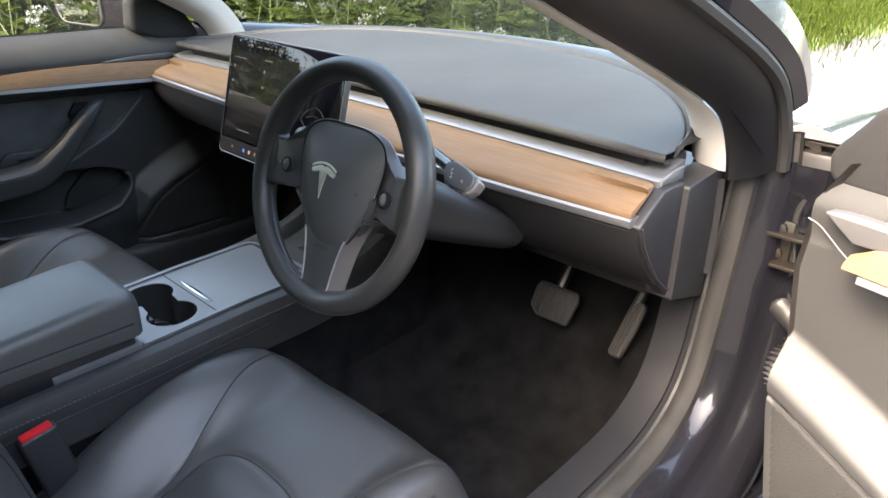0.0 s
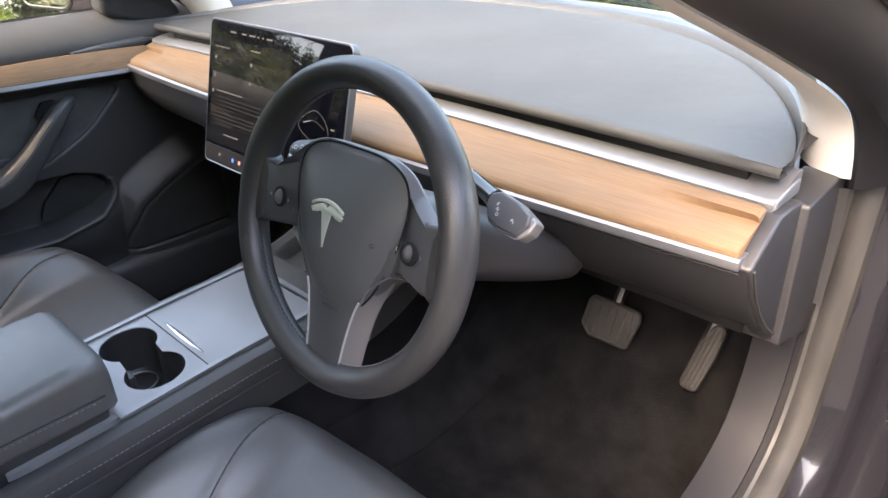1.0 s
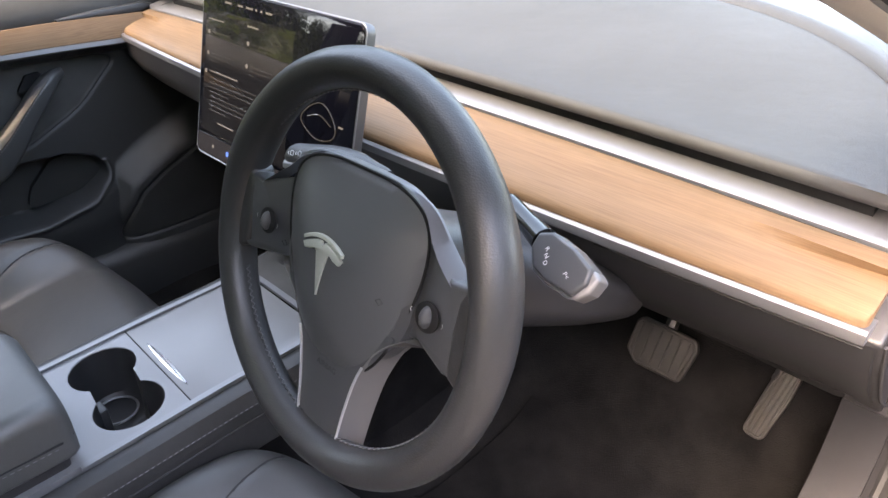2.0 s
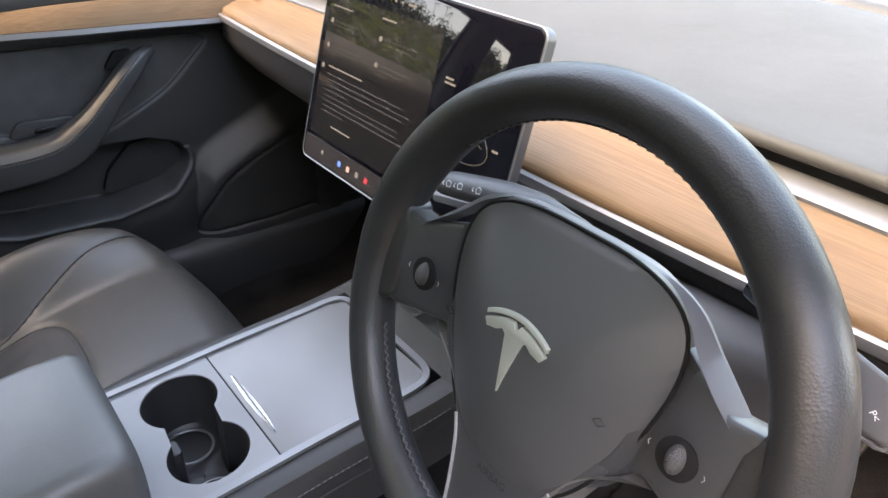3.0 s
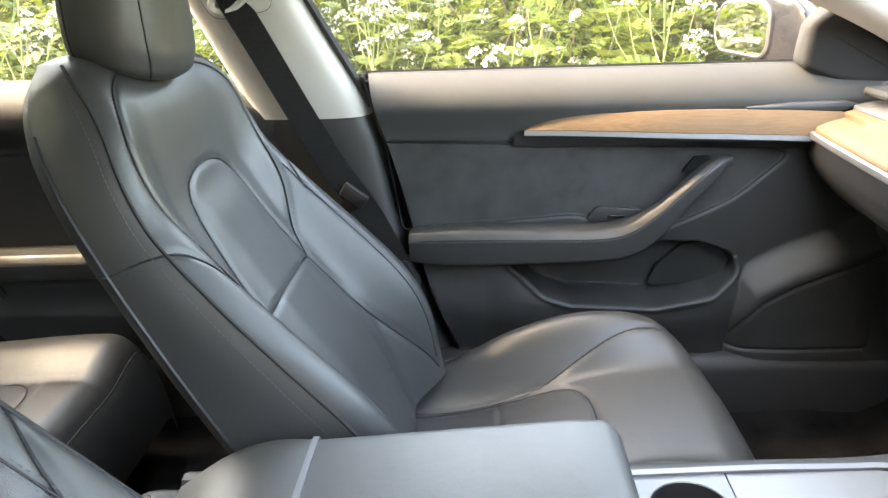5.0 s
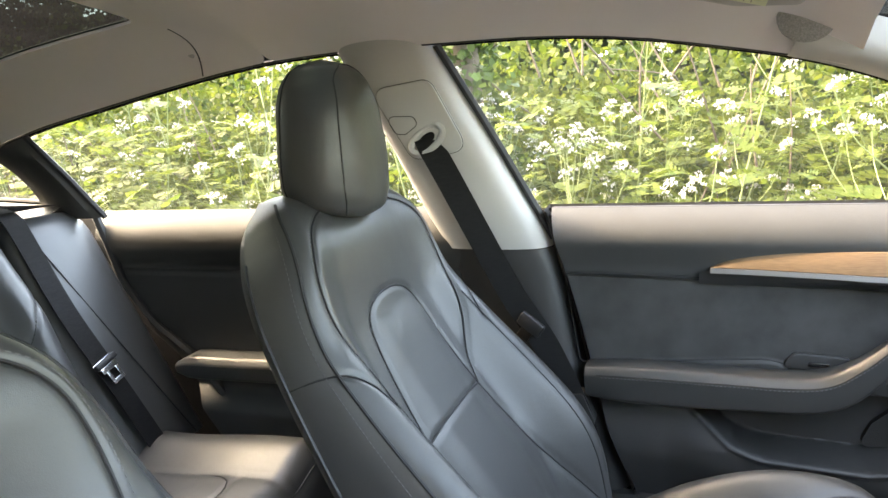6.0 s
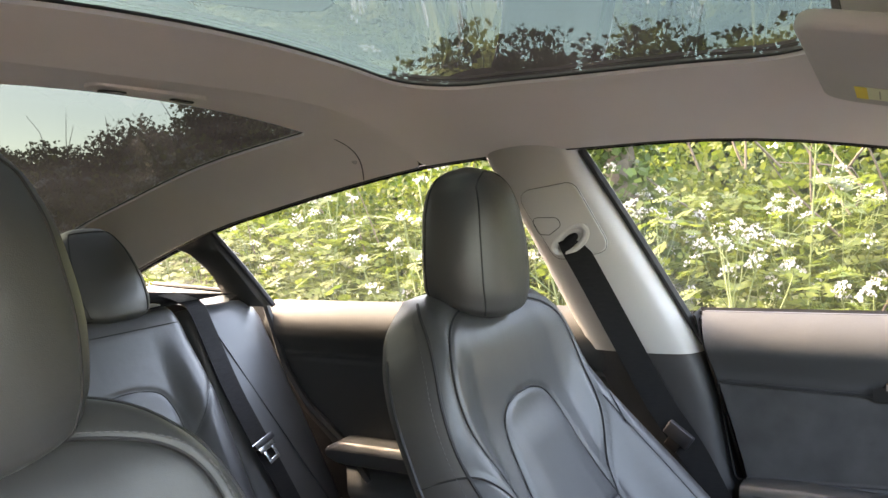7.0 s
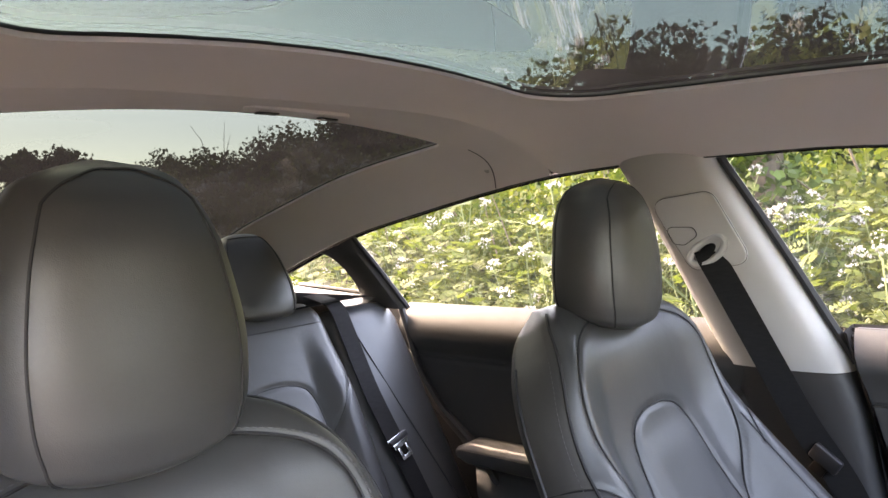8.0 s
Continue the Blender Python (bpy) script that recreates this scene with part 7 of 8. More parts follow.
        part("satin_band", prism(rounded(band, 0.002, 3), 0.712, 0.6985, 0.002, lambda u, v, h: (s * (h - 0.012 * float(sstep(-0.10, 0.25, u))), u, v)), PANEL, d, "satin dark wedge above the wood")
    ledge = [[(s * (0.712 - o - 0.022 * float(sstep(-0.22, 0.10, y)) * k), y, float(np.interp(y, [q[0] for q in D_WOOD_LOW], [q[1] for q in D_WOOD_LOW])) - h) for o, h, k in ((0.012, 0.004, 1), (0.010, 0.012, 1), (0.004, 0.020, 0.8), (0.0, 0.030, 0.0), (-0.01, 0.032, 0))] for y in np.linspace(-0.24, 0.32, 30)]
    part("strip_base", grid(ledge), SOFT, d, "black carrier below the silver line")
    part("crease", tube([(s * (float(door_depth(np.array([y]), np.array([z]))[0]) - 0.0004), y, z) for y, z in spline([(-0.466, 0.838), (-0.25, 0.833), (-0.235, 0.8365), (-0.222, 0.850)], 20)], 0.0014, 5), SEAM, d)
    part("insert_gap", tube([(s * (float(door_depth(np.array([y]), np.array([z]))[0]) - 0.0002), y, z) for y, z in D_INSERT], 0.0013, 5, True), SEAM, d)
    # armrest running up into the pull handle
    ctr = spline([(-0.436, 0.640), (-0.35, 0.641), (-0.20, 0.641), (-0.09, 0.643), (-0.03, 0.655), (0.015, 0.688), (0.055, 0.728), (0.095, 0.766), (0.125, 0.787), (0.150, 0.7935)], 60)
    t = np.gradient(ctr, axis=0)
    t /= np.linalg.norm(t, axis=1, keepdims=True)
    secs, crest = [], []
    for k, ((y, z), (ty, tz)) in enumerate(zip(ctr, t)):
        f = k / 59
        up = np.array((-tz, ty))
        hh = float(interp(f, [0, 0.03, 0.5, 0.66, 0.8, 0.95, 1.0], [0.029, 0.031, 0.032, 0.030, 0.021, 0.014, 0.008]))
        xo = 0.722
        xi = float(interp(f, [0, 0.05, 0.45, 0.62, 0.8, 0.95, 1.0], [0.664, 0.660, 0.654, 0.650, 0.654, 0.672, 0.695]))
        back = float(interp(f, [0, 0.5, 0.62, 0.72, 1], [0.722, 0.722, 0.715, 0.690, 0.708]))
        prof = rounded([(back, -hh), (xi + 0.006, -hh * 0.9), (xi, hh * 0.55), (xi + 0.012, hh), (back, hh * 0.95)], [0.002, 0.008, 0.007, 0.010, 0.002], 4)
        secs.append([(s * px, y + up[0] * pv, z + up[1] * pv) for px, pv in prof])
        crest.append((s * (xi - 0.0006), y + up[0] * hh * 0.50, z + up[1] * hh * 0.50))
    arm = part("armrest", loft(secs), LEATHER, d, "black leather armrest and pull handle", angle=60)
    part("stitching", stitches(crest[3:56], (-s, 0, 0.25), 0.0044, 0.0024, 0.0007), THREAD, arm, "grey thread stitching")
    part("armrest_seam", tube([np.array(q) + np.array((0, 0, 0.004)) for q in crest[2:57]], 0.0011, 5), SEAM, arm)
    part("finger_well", prism(rounded([(-0.11, 0.678), (-0.085, 0.705), (0.0, 0.700), (0.0, 0.672)], 0.01), s * 0.7155, s * 0.708, 0.002, lambda u, v, h: (h, u, v)), SOFT, d, "black window switch panel")
    part("window_switch", prism(rounded([(-0.066, 0.683), (-0.064, 0.690), (-0.032, 0.690), (-0.034, 0.683)], 0.002), s * 0.709, s * 0.7045, 0.001, lambda u, v, h: (h, u, v)), GLOSSY, d, "gloss black window switch")
    part("handle_recess", prism(rounded([(0.060, 0.765), (0.085, 0.798), (0.120, 0.800), (0.09, 0.770)], 0.006), s * 0.706, s * 0.716, 0.002, lambda u, v, h: (h, u, v)), DARK, d)
    part("speaker_gap", tube([(s * (float(door_depth(np.array([y]), np.array([z]))[0]) - 0.0002), min(y, float(np.interp(z, [0.398, 0.44, 0.60, 0.80], ends[:4])) - 0.008), z) for y, z in D_SPK], 0.0013, 5, True), SEAM, d)
    # speaker in the pocket's end
    part("woofer_cover", prism(rounded([(0.02, 0.53), (0.04, 0.575), (0.085, 0.618), (0.14, 0.625), (0.178, 0.585), (0.165, 0.555), (0.13, 0.54)], 0.012), s * 0.735, s * 0.752, 0.006, lambda u, v, h: (h, u, v)), MESHCLOTH, d, "dark pocket lining")
    # shell behind the trim: edges and outer skin
    rows = []
    for z in np.linspace(0.39, 0.953, 16):
        y0, y1 = float(np.interp(z, [0.398, 0.42, 0.55, 0.75, 0.953], [-0.348, -0.354, -0.404, -0.450, -0.504])), float(np.interp(z, [0.39, 0.44, 0.60, 0.80, 0.90, 0.953], ends))
        y2 = y1 + 0.02 if s < 0 else y1 - 0.012
        xt = float(door_depth(np.array([(y0 + y1) / 2]), np.array([max(z, 0.40)]))[0])
        rows.append([(s * 0.705, y0, z), (s * 0.72, y0 - 0.008, z), (s * 0.80, y0 - 0.012, z), (s * 0.80, y2, z), (s * 0.72, y2 + 0.004, z), (s * 0.705, y1, z)])
    part("door_frame", grid(rows), JAMB, d, "dark painted door frame edge")
    skin = []
    for y in np.linspace(-0.54, 0.585 if s < 0 else 0.50, 20):
        skin.append([(s * x, y, z) for x, z in spline([(0.80, 0.34), (0.870, 0.345), (0.905, 0.40), (0.915, 0.55), (0.91, 0.72), (0.885, 0.85), (0.80, 0.935), (0.772, 0.948)], 16)])
    part("outer_skin", grid(skin), PAINT, d, "dark grey painted door skin")
    part("front_edge", box(0.80, 0.905, 0.44, 0.47, 0.35, 0.90, 0.01) if s > 0 else box(-0.905, -0.80, 0.55, 0.585, 0.35, 0.90, 0.01), JAMB, d)
    # mirror sail inside
    sail = rounded([(0.255, 0.948), (0.262, 1.02), (0.30, 1.055), (0.40, 0.985), (0.44, 0.925), (0.40, 0.915), (0.32, 0.925)] if s < 0 else [(0.255, 0.940), (0.262, 1.03), (0.35, 1.090), (0.46, 1.020), (0.508, 0.955), (0.500, 0.918), (0.40, 0.914)], 0.022, 5)
    part("mirror_sail", prism(sail, s * 0.765, s * 0.716, 0.012, lambda u, v, h: (h, u, v), 4), SAIL, d, "black cloth mirror sail panel")
    return d


def door_mirror(s):
    m = thing("door_mirror", (s * 0.86, 0.30, 0.94), "dark door mirror with reflecting glass", "door mirror", "door mirrors")
    turn = Matrix.Translation((s * 0.955, 0.262, 0)) @ Matrix.Rotation(radians(-22 * s), 4, "Z") @ Matrix.Translation((-s * 0.955, -0.285, 0))
    ring = rounded([(0.835, 0.930), (1.065, 0.940), (1.085, 0.985), (1.065, 1.045), (0.88, 1.060), (0.835, 1.03)], 0.03, 5)
    c = ring.mean(0)
    def shellsec(t):
        k = math.sqrt(max(0.0, 1 - max(0, t) ** 2.2))
        return [(s * x, 0.285 + 0.085 * t, z) for x, z in c + (ring - c) * (0.25 + 0.75 * k)]
    part("housing", moved(loft([shellsec(t) for t in np.linspace(0, 1, 12)]), turn), PAINT, m, "dark grey painted mirror housing")
    pane = rounded([(0.918, 0.936), (1.062, 0.942), (1.082, 0.985), (1.062, 1.042), (0.955, 1.052), (0.918, 1.03)], 0.03, 5)
    part("face", moved(prism(inset(ring, 0.002), 0.0, 0.006, 0.004, lambda u, v, h: (s * u, 0.2875 - h, v)), turn), PAINT, m, "dark grey inner face of the housing")
    part("bezel", moved(tube([(s * x, 0.2805, z) for x, z in inset(pane, 0.003)], 0.0060, 8, True), turn), HARD, m, "black mirror bezel")
    part("mirror_glass", moved(prism(inset(pane, 0.006), 0.0, 0.003, 0, lambda u, v, h: (s * u, 0.2780 - h, v)), turn), MIRROR, m, "mirror glass reflecting the hedge")
    part("foot", box(0.77, 0.90, 0.300, 0.365, 0.935, 0.968, 0.01) if s > 0 else box(-0.90, -0.77, 0.300, 0.365, 0.935, 0.968, 0.01), HARD, m, "black mirror foot")
    return m


front_door(-1)
right_door = front_door(1)
tagged(right_door, "open driver's door, black trim with oak strip and speaker mesh", "car door", "front doors")
OPEN_DEG, HINGE = 76.0, (0.862, 0.545, 0.0)
right_door.matrix_basis = Matrix.Translation(HINGE) @ Matrix.Rotation(radians(OPEN_DEG), 4, "Z") @ Matrix.Translation(-Vector(HINGE)) @ right_door.matrix_basis
door_mirror(-1)


def rear_door(s):
    d = thing("rear_door", (s * 0.72, -1.2, 0.42), "rear door trim in black with padded top and armrest", "car door", "rear doors")
    ys, zs = np.linspace(-1.60, -0.60, 120), np.linspace(0.398, 0.958, 110)
    Y, Z = np.meshgrid(ys, zs, indexing="ij")
    lim = np.interp(Z, [0.40, 0.50, 0.62, 0.70, 0.79, 0.90, 0.958], [-1.24, -1.31, -1.39, -1.49, -1.55, -1.575, -1.585])
    Y = np.maximum(Y, lim)
    X = 0.712 - 0.012 * sstep(0.835, 0.88, Z) + 0.055 * np.clip((Z - 0.89) / 0.068, 0, 1) ** 2.2
    X = X + 0.004 * np.exp(-((Z - 0.838) / 0.005) ** 2) + 0.004 * np.exp(-((Z - 0.822) / 0.004) ** 2)
    X = X - 0.035 * sstep(0.56, 0.50, Z) + 0.004 * np.exp(-((Z - 0.555) / 0.004) ** 2)
    P = np.stack([s * X, Y, Z], -1)
    zc = 0.5 * (Z[1:, 1:] + Z[:-1, :-1])
    reg = np.where(zc > 0.83, 2, np.where(zc > 0.64, 1, 0))
    geos = split_sheet(P, reg)
    part("lower_panel", geos[0], SOFT, d, "black grained lower door panel", angle=60)
    part("insert", geos[1], SOFT, d, "black vinyl door insert", angle=60)
    part("upper_pad", geos[2], PADTOP, d, "black padded door top", angle=60)
    secs = []
    for y in np.linspace(-1.352, -0.78, 24):
        f = min(1, (y + 1.352) / 0.03)
        hh = 0.028 * (0.5 + 0.5 * f)
        prof = rounded([(0.722, -hh), (0.655, -hh * 0.9), (0.648, hh * 0.5), (0.660, hh), (0.722, hh)], [0.002, 0.010, 0.008, 0.01, 0.002], 4)
        secs.append([(s * x, y, 0.612 + 0.02 * (y + 1.3) + v) for x, v in prof])
    arm = part("armrest", loft(secs), LEATHER, d, "black leather armrest", angle=60)
    part("stitching", stitches([(s * 0.6475, y, 0.624 + 0.02 * (y + 1.3)) for y in np.linspace(-1.34, -0.8, 30)], (-s, 0, 0.2), 0.0044, 0.0024, 0.0007), THREAD, arm)
    edge = [(s * 0.706, float(np.interp(z, [0.40, 0.50, 0.62, 0.70, 0.79, 0.90, 0.958], [-1.16, -1.24, -1.33, -1.44, -1.51, -1.545, -1.565])) - 0.006, z) for z in np.linspace(0.40, 0.955, 24)]
    part("edge_seal", tube(edge, 0.010, 6), SEAL, d, "black rubber door seal")
    return d


rear_door(-1)
rear_door(1)
# dark closing wall behind the rear doors' trims
structure("side_wall_left", box(-0.80, -0.755, -2.3, -0.40, 0.30, 0.94, 0.004), DARK, "dark inner side of the bodywork", "car body")
structure("side_wall_right", box(0.755, 0.80, -2.3, -0.62, 0.30, 0.94, 0.004), DARK, "dark inner side of the bodywork", "car body")

# ---- things on the roof lining ----
def sun_visor():
    v = thing("sun_visor", (-0.32, -0.18, 1.30), "pale grey cloth sun visor with a yellow warning label", "sun visor")
    O = np.array((-0.32, -0.195, 1.283))
    ex, ey = np.array((1.0, 0, 0.075)), np.array((0.0, 0.95, -0.27))
    ey /= np.linalg.norm(ey)
    en = -np.cross(ex, ey)
    T = lambda a, b, h: O + ex * a + ey * b + en * h
    o = rounded([(-0.185, -0.085), (0.20, -0.085), (0.20, 0.075), (-0.10, 0.075), (-0.185, 0.0)], [0.05, 0.028, 0.028, 0.028, 0.028], 6)
    part("board", prism(o, -0.008, 0.010, 0.007, T, 4, True), PILLAR, v)
    part("label", prism([(-0.138, -0.045), (-0.058, -0.045), (-0.058, 0.035), (-0.138, 0.035)], 0.0102, 0.0106, 0, T), PAPER, v, "pale printed warning label")
    part("label_band", prism([(-0.138, -0.045), (-0.058, -0.045), (-0.058, -0.032), (-0.138, -0.032)], 0.0108, 0.0110, 0, T), YELLOW, v, "yellow label band")
    for k in range(5):
        part("label_line", prism([(-0.128, -0.020 + 0.009 * k), (-0.073 - 0.006 * (k % 2), -0.020 + 0.009 * k), (-0.073 - 0.006 * (k % 2), -0.0185 + 0.009 * k), (-0.128, -0.0185 + 0.009 * k)], 0.0108, 0.0110, 0, T), INK, v)
    return v


sun_visor()
SPKMESH = material("grey_speaker_mesh", (0.32, 0.31, 0.30), 0.8, bump=1.0, bump_scale=700, vary=0.25, vary_scale=400)
tagged(link_mesh("pillar_speaker", *disc((-0.556, -0.105, 1.243), 0.038, (0.10, 0.99, -0.10), (0.55, 0.0, 0.83), (0.80, 0.1, -0.58), 0.004, 28, 0.002), SPKMESH), "round grey speaker mesh in the roof lining", "speaker")


def dome_light():
    d = thing("dome_light", (0.02, -1.07, 1.345), "slim pale roof light strip with two small lamps", "roof light")
    T = lambda a, b, h: np.array((a, -1.085 + b, float(crown(a, -1.085 + b)) - 0.0195 - 0.05 * b - h))
    part("plate", prism(rounded([(-0.165, -0.015), (0.02, -0.015), (0.02, 0.015), (-0.165, 0.015)], 0.013, 5), -0.010, -0.0025, 0.0006, T, 2), FABRIC, d)
    for a in (-0.125, -0.015):
        part("lamp", prism(rounded([(a - 0.02, -0.006), (a + 0.02, -0.006), (a + 0.02, 0.006), (a - 0.02, 0.006)], 0.005), 0.0004, 0.0022, 0.0006, T, 2), GLOSSY, d, "small dark lamp lens")
    return d


dome_light()
for s in (-1, 1):
    hk = thing("coat_hook", (s * 0.57, -1.14, 1.29), "small pale coat hook flap in the roof lining", "coat hook", "coat hooks")
    y, z = -1.145, 1.286
    part("flap", moved(box(-0.011, 0.011, -0.004, 0.004, -0.024, 0.024, 0.003), Matrix.Translation((s * 0.574, y, z + 0.008)) @ Euler((0, radians(s * 50), radians(90))).to_matrix().to_4x4()), PILLAR, hk)
    seam_path = []
    for t in np.linspace(0, 1, 14):
        xx = 0.50 + 0.115 * t
        yy = -1.120 + 0.02 * math.sin(t * 3) - 0.03 * t
        zi, zo = float(crown(0.455, yy)) - 0.004, float(rail(yy)[1])
        f = ((xx - 0.455) / (float(rail(yy)[0]) - 0.455)) ** 1.6
        seam_path.append((s * xx, yy, zi + (zo - zi) * f - 0.0025))
    structure("trim", tube(seam_path, 0.0012, 5), SEAM, "thin joint between roof lining panels", "seam")

# ---- outside: ground, hedge, flowers, trees ----
GRASS_DIRT = material("grass_ground", (0.05, 0.085, 0.018), 0.95, vary=0.4, vary_scale=0.8, bump=0.6, bump_scale=60, wear=(0.10, 0.085, 0.045))
LANE = material("dusty_lane", (0.058, 0.053, 0.047), 0.95, vary=0.2, vary_scale=1.5, bump=0.8, bump_scale=90, wear=(0.048, 0.041, 0.034))
LEAF = leaf_material("hedge_leaf", [(0.025, 0.047, 0.006), (0.047, 0.071, 0.009), (0.074, 0.090, 0.015)], 0.5)
LEAF_DARK = leaf_material("tree_leaf", [(0.018, 0.034, 0.006), (0.030, 0.055, 0.009), (0.045, 0.075, 0.012)], 0.35)
FERN = leaf_material("parsley_leaf", [(0.034, 0.060, 0.008), (0.056, 0.082, 0.011), (0.082, 0.102, 0.018)], 0.5)
BLADE = leaf_material("grass_blade", [(0.036, 0.062, 0.008), (0.056, 0.084, 0.011), (0.080, 0.105, 0.018)], 0.4)
STEM = material("plant_stem", (0.085, 0.11, 0.03), 0.7)
PETAL = leaf_material("white_petal", [(0.23, 0.23, 0.21), (0.28, 0.28, 0.26), (0.34, 0.34, 0.32)], 0.3)
BARK = material("bark", (0.10, 0.075, 0.05), 0.95, bump=1.0, bump_scale=40, vary=0.3, vary_scale=20)

ground = []
for x in np.r_[np.linspace(-400, -12, 12), np.linspace(-10, 10, 41), np.linspace(12, 400, 12)]:
    row = []
    for y in np.r_[np.linspace(-400, -14, 12), np.linspace(-12, 30, 50), np.linspace(34, 500, 12)]:
        z = 0.012 * math.sin(1.7 * x + 0.6 * y) + 0.012 * math.sin(0.9 * y - 1.3 * x)
        z += 0.25 * float(sstep(-1.3, -3.2, x)) * float(sstep(40, 20, abs(y))) + 0.30 * float(sstep(9, 18, y)) * float(sstep(1.0, -4.0, x))
        row.append((x, y, z - 0.02))
    ground.append(row)
structure("ground", grid(ground), GRASS_DIRT, "green grass verge and field", "ground")
def lane_shift(y):
    return -0.95 * sstep(2, 7, y) + 3.6 * sstep(10, 34, y)


lane = []
for y in np.linspace(-30, 60, 70):
    off = lane_shift(y)
    lane.append([(x + off, y, 0.012 * math.sin(1.7 * (x + off) + 0.6 * y) + 0.012 * math.sin(0.9 * y - 1.3 * (x + off)) + 0.012 + 0.03 * float(sstep(0.8, 1.0, abs(x - 1.7) / 2.6)) * -1) for x in np.linspace(-1.0, 5.2, 26)])
structure("road", grid(lane), LANE, "dusty pale gravel lane", "lane")


def leaf_cloud(rng, centres, count, size, spread, flat=0.0):
    """Many small folded leaves round given centres."""
    n = count
    c = centres[rng.integers(0, len(centres), n)] + np.clip(rng.normal(size=(n, 3)), -1.4, 1.4) * spread
    d = rng.normal(size=(n, 3))
    d[:, 2] = d[:, 2] * (1 - flat) - 0.2
    d /= np.linalg.norm(d, axis=1, keepdims=True)
    r = rng.normal(size=(n, 3))
    r -= d * np.sum(r * d, 1, keepdims=True)
    r /= np.linalg.norm(r, axis=1, keepdims=True)
    m = np.cross(d, r)
    L = size * rng.uniform(0.6, 1.35, (n, 1))
    W = L * rng.uniform(0.32, 0.5, (n, 1))
    v = np.stack([c, c + d * L * 0.5 + r * W + m * L * 0.10, c + d * L, c + d * L * 0.5 - r * W + m * L * 0.10], 1).reshape(-1, 3)
    f = np.arange(4 * n).reshape(-1, 4)
    return v, f


def fast_mesh(name, v, f, mat):
    me = bpy.data.meshes.new(name)
    v, f = np.asarray(v, np.float32), np.asarray(f, np.int32)
    me.vertices.add(len(v))
    me.vertices.foreach_set("co", v.ravel())
    me.loops.add(f.size)
    me.loops.foreach_set("vertex_index", f.ravel())
    me.polygons.add(len(f))
    me.polygons.foreach_set("loop_start", np.arange(0, f.size, f.shape[1], dtype=np.int32))
    me.update(calc_edges=True)
    me.validate()
    me.materials.append(mat)
    return new(name, me)


rng = np.random.default_rng(7)
# hedge along the verge: bumps of foliage on a rough bank
cent = []
for y in np.arange(-9.5, 9.0, 0.22):
    top = 1.52 + 0.10 * math.sin(0.9 * y) + 0.08 * math.sin(2.3 * y + 1) + 0.08 * rng.normal() + 0.7 * float(sstep(1.2, 2.6, y))
    for z in np.arange(0.3, top, 0.20):
        for k in range(2):
            cent.append((-2.75 - 0.45 * rng.random() - 0.10 * z - 0.35 * math.sin(1.4 * y + 2 * z) * 0.5, y + 0.2 * rng.normal(), z + 0.1 * rng.normal()))
cent = np.array(cent)
v, f = leaf_cloud(rng, cent, 95000, 0.038, 0.13)
tagged(fast_mesh("hedge", v, f, LEAF), "leafy sunlit green hedge beside the lane", "hedge", kind="stuff")
v, f = leaf_cloud(rng, cent + np.array((-0.50, 0, 0.0)), 45000, 0.055, 0.2)
tagged(fast_mesh("hedge_depth", v, f, LEAF), "inner foliage of the hedge", "hedge", kind="stuff")


def sprays(g, origins, pairs=7, size=0.15):
    """Feathery fronds: a bent rib with pairs of small leaflets."""
    n = len(origins)
    a = g.uniform(0, 2 * math.pi, n)
    d = np.stack([np.cos(a), np.sin(a), g.uniform(-0.1, 0.9, n)], 1)
    d /= np.linalg.norm(d, axis=1, keepdims=True)
    sd = np.stack([-np.sin(a), np.cos(a), 0 * a], 1) + 0.3 * g.normal(size=(n, 3))
    sd /= np.linalg.norm(sd, axis=1, keepdims=True)
    L = size * g.uniform(0.6, 1.3, (n, 1))
    out = []
    for j in range(1, pairs + 1):
        t = j / (pairs + 1)
        c = origins + d * L * t - np.array((0, 0, 1.0)) * 0.35 * L * t * t
        w = L * 0.40 * (1 - t) ** 0.8
        for sg in (-1, 1):
            e = c + sd * sg * w + d * w * 0.35
            k = np.cross(sd, d)
            m1 = c + (e - c) * 0.5 + d * w * 0.22 + k * w * 0.08
            m2 = c + (e - c) * 0.5 - d * w * 0.16 + k * w * 0.08
            out.append(np.stack([c, m1, e, m2], 1))
    v = np.concatenate(out).reshape(-1, 3)
    return v, np.arange(len(v)).reshape(-1, 4)


# feathery undergrowth in front
low = np.array([(-1.45 - 1.45 * rng.random(), -8.5 + 15.5 * rng.random(), 0.15 + 1.0 * rng.random() ** 1.2) for _ in range(15000)])
v, f = sprays(rng, low, 7, 0.105)
tagged(fast_mesh("undergrowth", v, f, FERN), "fresh green feathery undergrowth along the verge", "undergrowth", kind="stuff")
# thin brown twigs in the hedge
tw = []
for k in range(130):
    y0, z0 = rng.uniform(-8, 5), rng.uniform(0.4, 1.5)
    o = np.array((-2.55 - 0.4 * rng.random(), y0, z0))
    e = o + np.array((rng.uniform(-0.1, 0.3), rng.uniform(-0.35, 0.35), rng.uniform(0.2, 0.8)))
    tw.append(tube(spline([o, (o + e) / 2 + rng.normal(size=3) * 0.05, e], 6), np.linspace(0.006, 0.002, 6), 4))
v, f = join(*tw)
tagged(link_mesh("hedge_twigs", v, f, BARK), "thin brown twigs in the hedge", "hedge", kind="stuff")


